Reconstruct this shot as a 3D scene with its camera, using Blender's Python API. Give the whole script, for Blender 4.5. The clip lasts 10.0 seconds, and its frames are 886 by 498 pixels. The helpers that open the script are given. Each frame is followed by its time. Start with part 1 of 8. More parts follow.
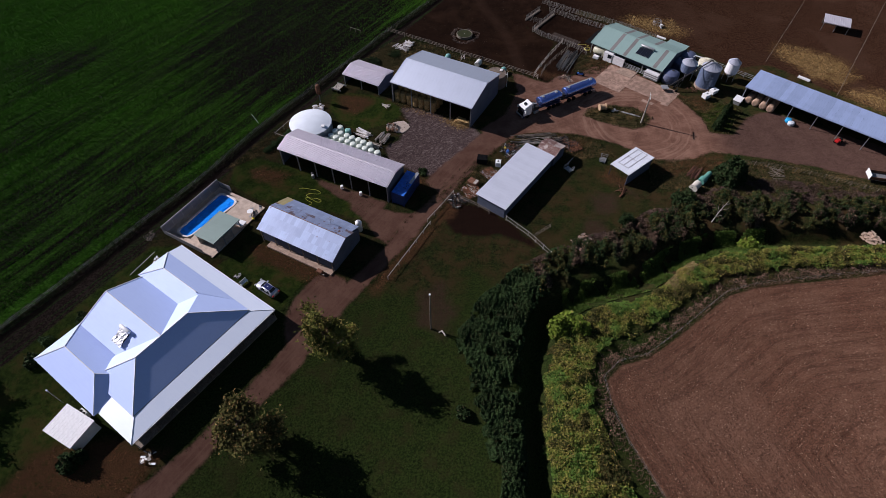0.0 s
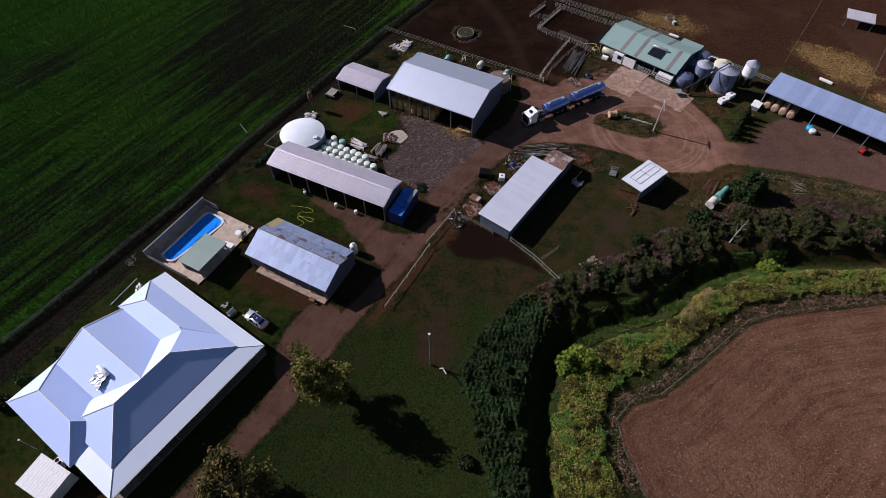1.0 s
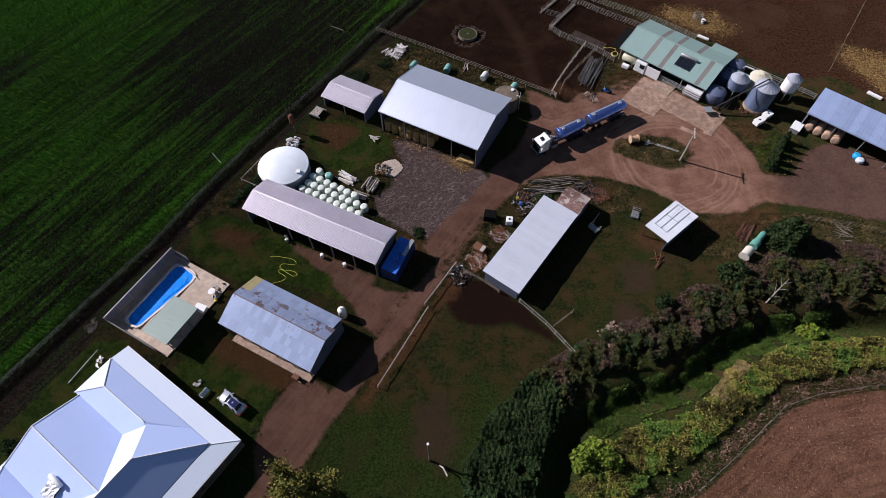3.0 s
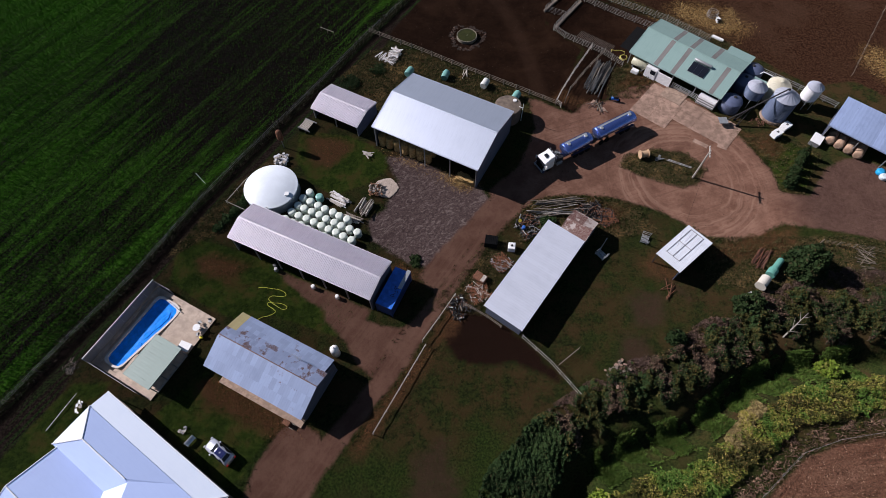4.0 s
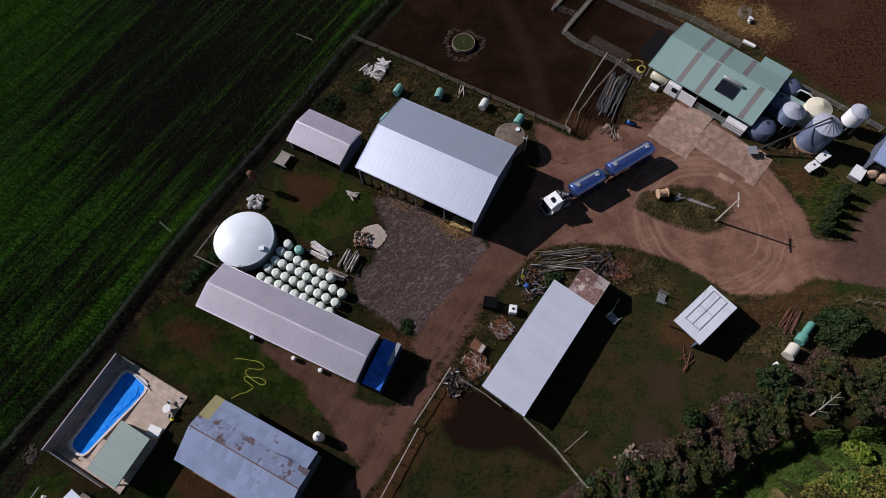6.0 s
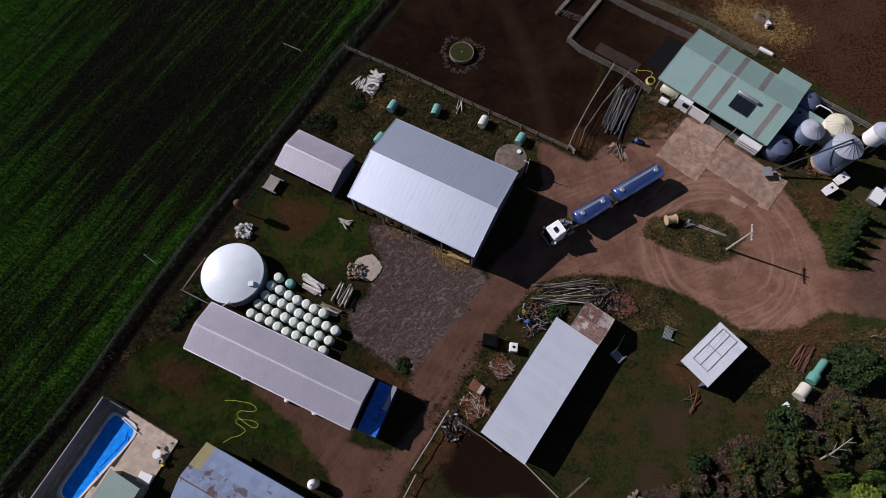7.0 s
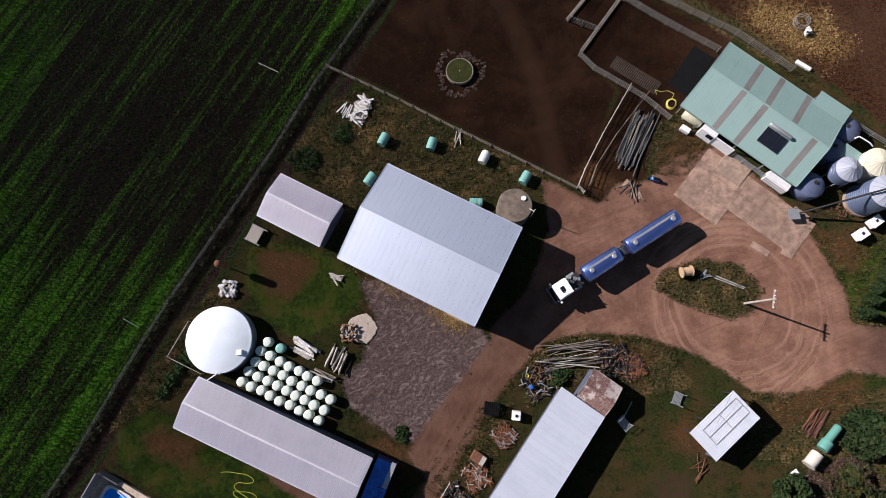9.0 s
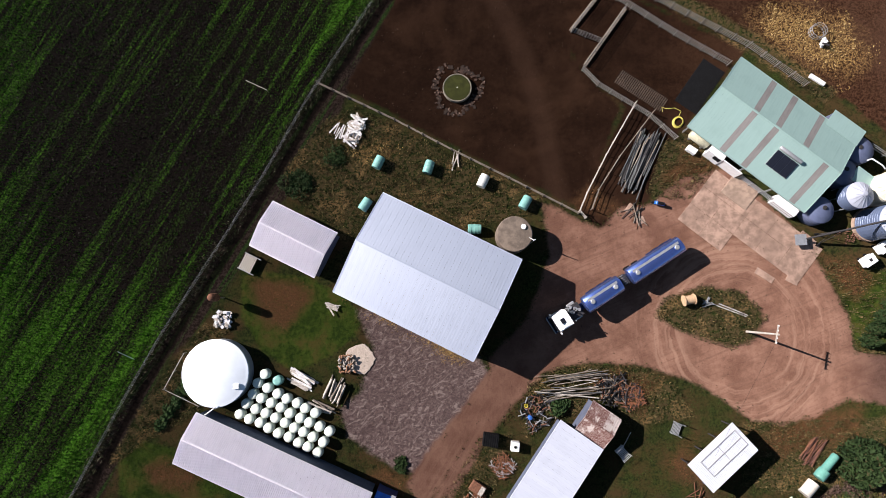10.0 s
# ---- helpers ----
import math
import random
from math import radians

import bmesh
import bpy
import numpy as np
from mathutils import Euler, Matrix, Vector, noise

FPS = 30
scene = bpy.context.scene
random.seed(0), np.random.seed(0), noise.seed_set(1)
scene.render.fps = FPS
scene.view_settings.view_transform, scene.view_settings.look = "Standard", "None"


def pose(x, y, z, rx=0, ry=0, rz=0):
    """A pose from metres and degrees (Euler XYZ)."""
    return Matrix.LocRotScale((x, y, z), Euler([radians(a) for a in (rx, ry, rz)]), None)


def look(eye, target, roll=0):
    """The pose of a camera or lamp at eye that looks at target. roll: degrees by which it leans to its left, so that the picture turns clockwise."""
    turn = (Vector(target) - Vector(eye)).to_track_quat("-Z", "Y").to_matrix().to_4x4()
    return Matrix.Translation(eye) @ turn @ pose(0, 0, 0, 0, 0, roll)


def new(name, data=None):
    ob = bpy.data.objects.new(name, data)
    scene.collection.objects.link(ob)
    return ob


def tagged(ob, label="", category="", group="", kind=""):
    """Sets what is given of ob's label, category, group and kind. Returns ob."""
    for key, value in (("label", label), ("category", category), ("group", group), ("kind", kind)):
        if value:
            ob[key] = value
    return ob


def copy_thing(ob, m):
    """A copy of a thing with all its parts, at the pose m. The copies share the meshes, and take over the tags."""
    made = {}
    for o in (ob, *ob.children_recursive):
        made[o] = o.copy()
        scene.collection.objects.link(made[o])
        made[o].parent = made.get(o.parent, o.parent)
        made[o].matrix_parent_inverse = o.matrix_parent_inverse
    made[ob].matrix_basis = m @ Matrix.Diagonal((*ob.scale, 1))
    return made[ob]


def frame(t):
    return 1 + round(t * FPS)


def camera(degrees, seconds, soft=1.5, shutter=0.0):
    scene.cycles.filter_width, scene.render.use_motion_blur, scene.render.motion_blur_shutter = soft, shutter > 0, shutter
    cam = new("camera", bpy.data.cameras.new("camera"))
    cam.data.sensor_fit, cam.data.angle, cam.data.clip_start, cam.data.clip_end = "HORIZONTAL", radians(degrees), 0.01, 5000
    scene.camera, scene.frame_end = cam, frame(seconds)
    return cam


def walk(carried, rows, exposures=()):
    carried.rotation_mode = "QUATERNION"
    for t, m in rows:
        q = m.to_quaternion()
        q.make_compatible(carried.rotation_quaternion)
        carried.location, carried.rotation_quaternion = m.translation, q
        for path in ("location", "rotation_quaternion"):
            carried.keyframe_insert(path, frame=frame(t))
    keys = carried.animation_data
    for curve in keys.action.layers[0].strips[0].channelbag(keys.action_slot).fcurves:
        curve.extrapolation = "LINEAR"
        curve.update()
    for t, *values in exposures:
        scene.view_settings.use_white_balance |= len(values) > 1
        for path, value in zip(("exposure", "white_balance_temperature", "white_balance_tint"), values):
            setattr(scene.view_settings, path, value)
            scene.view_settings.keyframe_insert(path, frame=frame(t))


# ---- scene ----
cam = camera(79.1, 10.0, 0.7)
PATH = [
    (0, (-0.335, -0.278, 74.026), (-0.329, 0.976, 72.468), 0.3),
    (0.5, (-0.361, 4.356, 73.948), (-0.356, 5.585, 72.37), 0.2),
    (1, (-0.254, 9.135, 73.933), (-0.251, 10.335, 72.333), 0.0),
    (1.5, (-0.256, 13.994, 74.055), (-0.253, 15.163, 72.432), -0.0),
    (2, (-0.285, 19.03, 74.244), (-0.281, 20.165, 72.597), -0.0),
    (2.5, (-0.312, 24.167, 74.372), (-0.307, 25.266, 72.701), -0.0),
    (4, (-0.065, 39.454, 74.57), (-0.058, 40.431, 72.825), -0.2),
    (4.5, (0.269, 44.451, 74.532), (0.275, 45.38, 72.761), -0.5),
    (5, (0.466, 49.557, 74.56), (0.472, 50.434, 72.762), -0.5),
    (5.5, (0.784, 54.568, 74.498), (0.789, 55.395, 72.677), -0.6),
    (7, (1.965, 69.568, 74.589), (1.959, 70.233, 72.703), -1.8),
    (7.5, (2.347, 74.874, 74.619), (2.336, 75.471, 72.71), -2.6),
    (8, (2.426, 79.889, 74.534), (2.415, 80.414, 72.605), -2.9),
    (8.5, (2.596, 84.982, 74.478), (2.582, 85.429, 72.529), -3.6),
    (9, (2.76, 90.232, 74.378), (2.745, 90.594, 72.411), -4.4),
    (9.5, (3.09, 95.021, 74.234), (3.071, 95.31, 72.255), -5.7),
    (10, (3.306, 100.011, 74.043), (3.288, 100.22, 72.054), -7.3),
]
EXPOSURES = [(0.0, 0.14, 6200, 22), (1.5, 0.24, 6200, 22), (2.7, 0.36, 6260, 20), (4.5, 0.26, 6280, 18), (5.5, 0.0, 6260, 18), (7.0, -0.03, 6260, 18), (8.0, 0.18, 6320, 18), (9.0, 0.57, 6450, 17), (10.0, 1.0, 6600, 16)]
walk(cam, [(t, look(eye, target, roll)) for t, eye, target, roll in PATH], EXPOSURES)
SKY, SUN = 0.034, 5.0
# ---- world, sun ----
SUN_TO = Vector((0.785, -0.329, -0.521)).normalized()      # the way the sunlight travels
world = bpy.data.worlds.new("world")
scene.world = world
world.use_nodes = True
wn = world.node_tree.nodes
sky = wn.new("ShaderNodeTexSky")
sky.sky_type, sky.sun_disc = "NISHITA", False
sky.sun_elevation, sky.sun_rotation = radians(31.4), radians(292.7)
sky.air_density, sky.dust_density, sky.ozone_density = 1.7, 0.3, 4.0
wn["Background"].inputs[1].default_value = SKY
world.node_tree.links.new(sky.outputs[0], wn["Background"].inputs[0])
sun_data = bpy.data.lights.new("sun", "SUN")
sun_data.energy, sun_data.angle, sun_data.color = SUN, radians(0.53), (1.0, 0.955, 0.9)
sun = new("sun", sun_data)
sun.matrix_world = look((0, 0, 200), Vector((0, 0, 200)) + SUN_TO)

# ---- material tools ----


class Nodes:
    """Short hand for building one material's node tree."""

    def __init__(self, name):
        self.mat = bpy.data.materials.new(name)
        self.mat.use_nodes = True
        self.tree = self.mat.node_tree
        self.bsdf = self.tree.nodes["Principled BSDF"]
        self.coord = None

    def add(self, kind, **values):
        node = self.tree.nodes.new(kind)
        for key, value in values.items():
            if key == "operation":
                node.operation = value
            elif key == "blend":
                node.blend_type = value
            elif key == "attribute":
                node.attribute_name = value
            elif key == "data":
                node.data_type = value
            elif key == "interpolation":
                node.interpolation_type = value
            elif key == "dimensions":
                node.noise_dimensions = value
        return node

    def link(self, a, b):
        self.tree.links.new(a, b)

    def put(self, socket, value):
        if isinstance(value, bpy.types.NodeSocket):
            self.link(value, socket)
        elif isinstance(value, (tuple, list)) and len(value) == 3 and socket.type == "RGBA":
            socket.default_value = (*value, 1)
        else:
            socket.default_value = value

    def object_coord(self):
        if self.coord is None:
            self.coord = self.add("ShaderNodeTexCoord")
        return self.coord.outputs["Object"]

    def place(self):
        return self.add("ShaderNodeNewGeometry").outputs["Position"]

    def scaled(self, vec, scale, turn=0.0):
        if turn:
            r = self.add("ShaderNodeMapping")
            self.link(vec, r.inputs[0])
            r.inputs["Rotation"].default_value = (0, 0, radians(turn))
            vec = r.outputs[0]
        m = self.add("ShaderNodeMapping")
        self.link(vec, m.inputs[0])
        m.inputs["Scale"].default_value = scale
        return m.outputs[0]

    def noise(self, vec, scale, detail=3.0, rough=0.55, warp=0.0):
        n = self.add("ShaderNodeTexNoise")
        self.link(vec, n.inputs["Vector"])
        n.inputs["Scale"].default_value, n.inputs["Detail"].default_value = scale, detail
        n.inputs["Roughness"].default_value, n.inputs["Distortion"].default_value = rough, warp
        return n.outputs["Fac"]

    def ramp(self, fac, lo, hi, smooth=True, to=(0.0, 1.0)):
        r = self.add("ShaderNodeMapRange", interpolation="SMOOTHSTEP" if smooth else "LINEAR")
        self.put(r.inputs[0], fac)
        for k, v in zip((1, 2, 3, 4), (lo, hi, *to)):
            self.put(r.inputs[k], v)
        return r.outputs[0]

    def math(self, op, a, b=0.0, c=0.0):
        m = self.add("ShaderNodeMath", operation=op)
        for k, v in enumerate((a, b, c)):
            self.put(m.inputs[k], v)
        return m.outputs[0]

    def mix(self, fac, a, b, blend="MIX"):
        m = self.add("ShaderNodeMix", data="RGBA", blend=blend)
        self.put(m.inputs[0], fac)
        self.put(m.inputs[6], a)
        self.put(m.inputs[7], b)
        return m.outputs[2]

    def attr(self, name):
        return self.add("ShaderNodeAttribute", attribute=name).outputs["Fac"]

    def bump(self, height, strength=0.5, distance=0.05):
        b = self.add("ShaderNodeBump")
        b.inputs["Strength"].default_value, b.inputs["Distance"].default_value = strength, distance
        self.link(height, b.inputs["Height"])
        self.link(b.outputs[0], self.bsdf.inputs["Normal"])

    def done(self, color, rough=0.7, metal=0.0, spec=0.5):
        self.put(self.bsdf.inputs["Base Color"], color)
        self.put(self.bsdf.inputs["Roughness"], rough)
        self.bsdf.inputs["Metallic"].default_value = metal
        self.bsdf.inputs["Specular IOR Level"].default_value = spec
        return self.mat


def sheet_metal(name, color, dark, rough=0.4, metal=0.0, rust=0.0, rust_color=(0.16, 0.055, 0.025), grime=0.35, tone=0.12, spec=0.5):
    """Painted or zinc-coated roof sheet: sheets differ a little, rain streaks run down the slope, rust where asked."""
    n = Nodes(name)
    c = n.object_coord()
    rand = n.add("ShaderNodeObjectInfo").outputs["Random"]
    streak = n.noise(n.scaled(c, (3.0, 0.35, 3.0)), 1.3, 4, 0.6)
    spots = n.noise(n.place(), 0.45, 5, 0.6)
    fine = n.noise(n.place(), 7.0, 3, 0.6)
    col = n.mix(n.math("MULTIPLY", n.ramp(streak, 0.42, 0.75), grime), color, dark)
    col = n.mix(n.math("MULTIPLY", n.ramp(spots, 0.45, 0.72), grime), col, dark)
    v = n.ramp(rand, 0, 1, False, (1 - tone, 1.0))
    comb = n.add("ShaderNodeCombineColor")
    for k in range(3):
        n.link(v, comb.inputs[k])
    col = n.mix(1.0, col, comb.outputs[0], "MULTIPLY")
    if rust > 0:
        patch = n.noise(n.place(), 0.9, 6, 0.65)
        edge = n.math("ADD", patch, n.math("MULTIPLY", rand, 0.22))
        f = n.math("MULTIPLY", n.ramp(edge, 0.82 - rust * 0.42, 0.92 - rust * 0.36), n.ramp(fine, 0.3, 0.6, True, (0.55, 1.0)))
        col = n.mix(f, col, rust_color)
    n.bump(fine, 0.12, 0.01)
    return n.done(col, n.ramp(streak, 0.3, 0.8, True, (rough, min(1.0, rough + 0.08))), metal, spec)


def plain(name, color, rough=0.6, metal=0.0, vary=0.25, scale=6.0, relief=0.15, spec=0.35, wide=False):
    """Small-thing material: a colour with two scales of wear."""
    n = Nodes(name)
    p = n.place() if wide else n.object_coord()
    a, b = n.noise(p, scale, 4, 0.6), n.noise(p, scale * 0.17, 2, 0.5)
    dark = tuple(v * (1 - vary) for v in color)
    lite = tuple(min(1.0, v * (1 + vary * 0.6)) for v in color)
    col = n.mix(n.ramp(a, 0.3, 0.7), dark, lite)
    col = n.mix(n.math("MULTIPLY", n.ramp(b, 0.4, 0.7), 0.6), col, dark)
    n.bump(a, relief, 0.02)
    return n.done(col, rough, metal, spec)


def leafy(name, light, dark, dry=(0.12, 0.085, 0.03), dry_part=0.15, rough=0.6):
    """Leaves: each leaf its own tint, larger drifts of tone over the plant."""
    n = Nodes(name)
    r = n.add("ShaderNodeNewGeometry").outputs["Random Per Island"]
    drift = n.noise(n.place(), 0.35, 3, 0.6)
    f = n.math("ADD", n.math("MULTIPLY", r, 0.6), n.math("MULTIPLY", n.ramp(drift, 0.3, 0.7), 0.45))
    col = n.mix(f, dark, light)
    col = n.mix(n.ramp(r, 1 - dry_part, 1 - dry_part * 0.6), col, dry)
    return n.done(col, rough, 0.0, 0.03)


# ---- mesh tools ----


def mesh_object(name, verts, faces, mat, smooth=False):
    me = bpy.data.meshes.new(name)
    me.from_pydata(verts, [], faces)
    if mat:
        me.materials.append(mat)
    if smooth:
        me.polygons.foreach_set("use_smooth", [True] * len(me.polygons))
    me.update()
    return me


def finish(bm, name, mat, smooth=False):
    bmesh.ops.recalc_face_normals(bm, faces=bm.faces)
    me = bpy.data.meshes.new(name)
    bm.to_mesh(me)
    bm.free()
    if mat:
        me.materials.append(mat)
    if smooth:
        me.polygons.foreach_set("use_smooth", [True] * len(me.polygons))
    return me


def part(name, bm, mat, parent, label="", at=None, smooth=False):
    """Links a bmesh (or a ready mesh) as one mesh object under a thing or a part."""
    me = finish(bm, name, mat, smooth) if isinstance(bm, bmesh.types.BMesh) else bm
    ob = new(name, me)
    ob.parent = parent
    if at is not None:
        ob.matrix_local = at
    return tagged(ob, label)


def thing(name, label, category, at, group="", kind=""):
    """An Empty at the base of a thing, which carries its parts."""
    ob = new(name)
    ob.empty_display_size = 0.3
    ob.matrix_world = at
    return tagged(ob, label, category, group, kind)


def solo(name, bm, mat, at, label, category, group="", kind="", smooth=False):
    """A thing that is one mesh."""
    me = finish(bm, name, mat, smooth) if isinstance(bm, bmesh.types.BMesh) else bm
    ob = new(name, me)
    ob.matrix_world = at
    return tagged(ob, label, category, group, kind)


def hull(bm, pts, faces):
    vs = [bm.verts.new(p) for p in pts]
    for f in faces:
        bm.faces.new([vs[i] for i in f])
    return vs


BOX_FACES = ((0, 3, 2, 1), (4, 5, 6, 7), (0, 1, 5, 4), (1, 2, 6, 5), (2, 3, 7, 6), (3, 0, 4, 7))


def box(bm, x0, x1, y0, y1, z0, z1, m=None, taper=0.0):
    t = taper
    pts = [(x0, y0, z0), (x1, y0, z0), (x1, y1, z0), (x0, y1, z0), (x0 + t, y0 + t, z1), (x1 - t, y0 + t, z1), (x1 - t, y1 - t, z1), (x0 + t, y1 - t, z1)]
    if m is not None:
        pts = [m @ Vector(p) for p in pts]
    hull(bm, pts, BOX_FACES)


def boxed(*a, **k):
    bm = bmesh.new()
    box(bm, *a, **k)
    return bm


def soft_box(x0, x1, y0, y1, z0, z1, r=0.05, seg=2):
    bm = boxed(x0, x1, y0, y1, z0, z1)
    bmesh.ops.bevel(bm, geom=list(bm.edges), offset=r, segments=seg, affect="EDGES", profile=0.5)
    return bm


def slab(bm, outline, z0, z1):
    """A polygon (x, y) raised from z0 to z1."""
    n = len(outline)
    lo = [bm.verts.new((x, y, z0)) for x, y in outline]
    hi = [bm.verts.new((x, y, z1)) for x, y in outline]
    bm.faces.new(lo[::-1])
    bm.faces.new(hi)
    for i in range(n):
        j = (i + 1) % n
        bm.faces.new((lo[i], lo[j], hi[j], hi[i]))


def upright(bm, outline, x0, x1):
    """A polygon (y, z) carried from x0 to x1."""
    n = len(outline)
    a = [bm.verts.new((x0, y, z)) for y, z in outline]
    b = [bm.verts.new((x1, y, z)) for y, z in outline]
    bm.faces.new(a)
    bm.faces.new(b[::-1])
    for i in range(n):
        j = (i + 1) % n
        bm.faces.new((a[i], b[i], b[j], a[j]))


def rod(bm, p, q, r, r2=None, seg=6):
    """A round bar from p to q."""
    p, q = Vector(p), Vector(q)
    r2 = r if r2 is None else r2
    w = (q - p).normalized()
    u = w.orthogonal().normalized()
    v = w.cross(u)
    rings = []
    for c, rad in ((p, r), (q, r2)):
        rings.append([bm.verts.new(c + rad * (math.cos(a) * u + math.sin(a) * v)) for a in [2 * math.pi * k / seg for k in range(seg)]])
    for k in range(seg):
        j = (k + 1) % seg
        bm.faces.new((rings[0][k], rings[0][j], rings[1][j], rings[1][k]))
    bm.faces.new(rings[0][::-1])
    bm.faces.new(rings[1])


def tube(bm, pts, r, seg=6):
    """A bent round bar through points."""
    pts = [Vector(p) for p in pts]
    rings = []
    for i, p in enumerate(pts):
        w = (pts[min(i + 1, len(pts) - 1)] - pts[max(i - 1, 0)]).normalized()
        u = w.cross(Vector((0.13, 0.07, 1))).normalized()
        v = w.cross(u)
        rad = r[i] if isinstance(r, (list, tuple)) else r
        rings.append([bm.verts.new(p + rad * (math.cos(a) * u + math.sin(a) * v)) for a in [2 * math.pi * k / seg for k in range(seg)]])
    for a, b in zip(rings, rings[1:]):
        for k in range(seg):
            j = (k + 1) % seg
            bm.faces.new((a[k], a[j], b[j], b[k]))
    bm.faces.new(rings[0][::-1])
    bm.faces.new(rings[-1])


def lathe(bm, profile, seg=32, m=None):
    """Turns (radius, height) pairs about z; a radius of 0 closes with one point."""
    rings = []
    for r, z in profile:
        k = 1 if r < 1e-6 else seg
        ring = []
        for i in range(k):
            a = 2 * math.pi * i / seg
            p = Vector((r * math.cos(a), r * math.sin(a), z))
            ring.append(bm.verts.new(m @ p if m is not None else p))
        rings.append(ring)
    for a, b in zip(rings, rings[1:]):
        for i in range(seg):
            j = (i + 1) % seg
            f = [a[i % len(a)], a[j % len(a)], b[j % len(b)], b[i % len(b)]]
            f = [v for k, v in enumerate(f) if v not in f[:k]]
            if len(f) > 2:
                bm.faces.new(f)
    for ring, flip in ((rings[0], True), (rings[-1], False)):
        if len(ring) > 2:
            bm.faces.new(ring[::-1] if flip else ring)


def quads(name, centre, u, v, mat):
    """Many loose four-sided leaves or blades in one mesh: centre, half-width u and half-length v, one row each."""
    n = len(centre)
    co = np.empty((n, 4, 3), np.float32)
    co[:, 0], co[:, 1], co[:, 2], co[:, 3] = centre - u * 0.6 - v, centre + u * 0.6 - v, centre + u + v, centre - u * 0.5 + v
    me = bpy.data.meshes.new(name)
    me.vertices.add(n * 4)
    me.vertices.foreach_set("co", co.ravel())
    me.loops.add(n * 4)
    me.loops.foreach_set("vertex_index", np.arange(n * 4, dtype=np.int32))
    me.polygons.add(n)
    me.polygons.foreach_set("loop_start", np.arange(0, n * 4, 4, dtype=np.int32))
    me.materials.append(mat)
    me.update(calc_edges=True)
    return me


def leaves(name, centre, size, mat, rng, flat=0.5, long=1.4):
    """Leaves at random turns round the given centres."""
    n = len(centre)
    nrm = rng.normal(size=(n, 3))
    nrm[:, 2] = np.abs(nrm[:, 2]) + flat
    nrm /= np.linalg.norm(nrm, axis=1)[:, None]
    ref = rng.normal(size=(n, 3))
    u = np.cross(nrm, ref)
    u /= np.linalg.norm(u, axis=1)[:, None] + 1e-9
    v = np.cross(nrm, u)
    s = (size * rng.uniform(0.6, 1.3, n))[:, None] * 0.5
    return quads(name, centre, u * s, v * s * long, mat)


def blades(name, foot, height, width, mat, rng, lean=0.5):
    """Upright grass or reed blades that lean at random."""
    n = len(foot)
    a = rng.uniform(0, 2 * math.pi, n)
    h = (height * rng.uniform(0.6, 1.25, n))[:, None]
    tip = np.stack([np.cos(a) * lean * rng.uniform(0, 1, n), np.sin(a) * lean * rng.uniform(0, 1, n), np.ones(n)], 1) * h
    b = a + math.pi / 2 + rng.normal(0, 0.5, n)
    u = np.stack([np.cos(b), np.sin(b), np.zeros(n)], 1) * (width * rng.uniform(0.6, 1.3, n))[:, None] * 0.5
    return quads(name, foot + tip / 2, u, tip / 2, mat)


def inside(poly, x, y):
    """Signed distance to a polygon's edge: positive inside."""
    d = np.full(x.shape, 1e9)
    ins = np.zeros(x.shape, bool)
    n = len(poly)
    for i in range(n):
        (ax, ay), (bx, by) = poly[i], poly[(i + 1) % n]
        ex, ey = bx - ax, by - ay
        t = np.clip(((x - ax) * ex + (y - ay) * ey) / (ex * ex + ey * ey), 0, 1)
        d = np.minimum(d, np.hypot(x - ax - t * ex, y - ay - t * ey))
        if ay != by:
            ins ^= ((ay > y) != (by > y)) & (x < (bx - ax) * (y - ay) / (by - ay) + ax)
    return np.where(ins, d, -d)


def along(line, x, y):
    """Distance to a line of points."""
    d = np.full(np.shape(x), 1e9)
    for (ax, ay), (bx, by) in zip(line, line[1:]):
        ex, ey = bx - ax, by - ay
        t = np.clip(((x - ax) * ex + (y - ay) * ey) / (ex * ex + ey * ey), 0, 1)
        d = np.minimum(d, np.hypot(x - ax - t * ex, y - ay - t * ey))
    return d


def waves(x, y, scale, seed):
    """Cheap smooth drifts between -1 and 1, for relief and for where plants grow."""
    rs = np.random.default_rng(seed)
    out = np.zeros(np.shape(x))
    total = 0.0
    for k in range(14):
        f = (1.0 if k < 7 else 2.3) * rs.uniform(0.6, 1.5) / scale
        a, ph = rs.uniform(0, 2 * math.pi, 2)
        w = 1.0 if k < 7 else 0.5
        out = out + w * np.sin((x * math.cos(a) + y * math.sin(a)) * f * 2 * math.pi + ph)
        total += w
    return out / total * 2.2


def step01(v):
    v = np.clip(v, 0, 1)
    return v * v * (3 - 2 * v)


CREEK = [(13.4, -60), (13.2, 10), (13.3, 20), (13.5, 30), (14.6, 39), (18, 47.0), (25, 50.6), (34, 53.2), (42, 58.4), (50, 61.6), (62, 62.6), (78, 62.6), (100, 64), (260, 70)]


def ground_height(x, y):
    """The lie of the land: level, a metre lower round the house, cut by the creek."""
    x, y = np.asarray(x, float), np.asarray(y, float)
    z = -0.9 * step01((94 - y) / 30) * step01((6 - x) / 30)
    u, v = (x + 42.4) * 0.8746 - (y - 66.75) * 0.4848, (x + 42.4) * 0.4848 + (y - 66.75) * 0.8746
    flat = step01((6.3 - np.abs(u)) / 0.7) * step01((7.6 - np.abs(v)) / 0.7)      # the level cut for the pool
    z = z + (-1.05 - z) * flat
    d = along(CREEK, x, y)
    return z - 2.3 * np.exp(-(d / 1.8) ** 2) - 0.6 * np.exp(-(d / 4.5) ** 2)


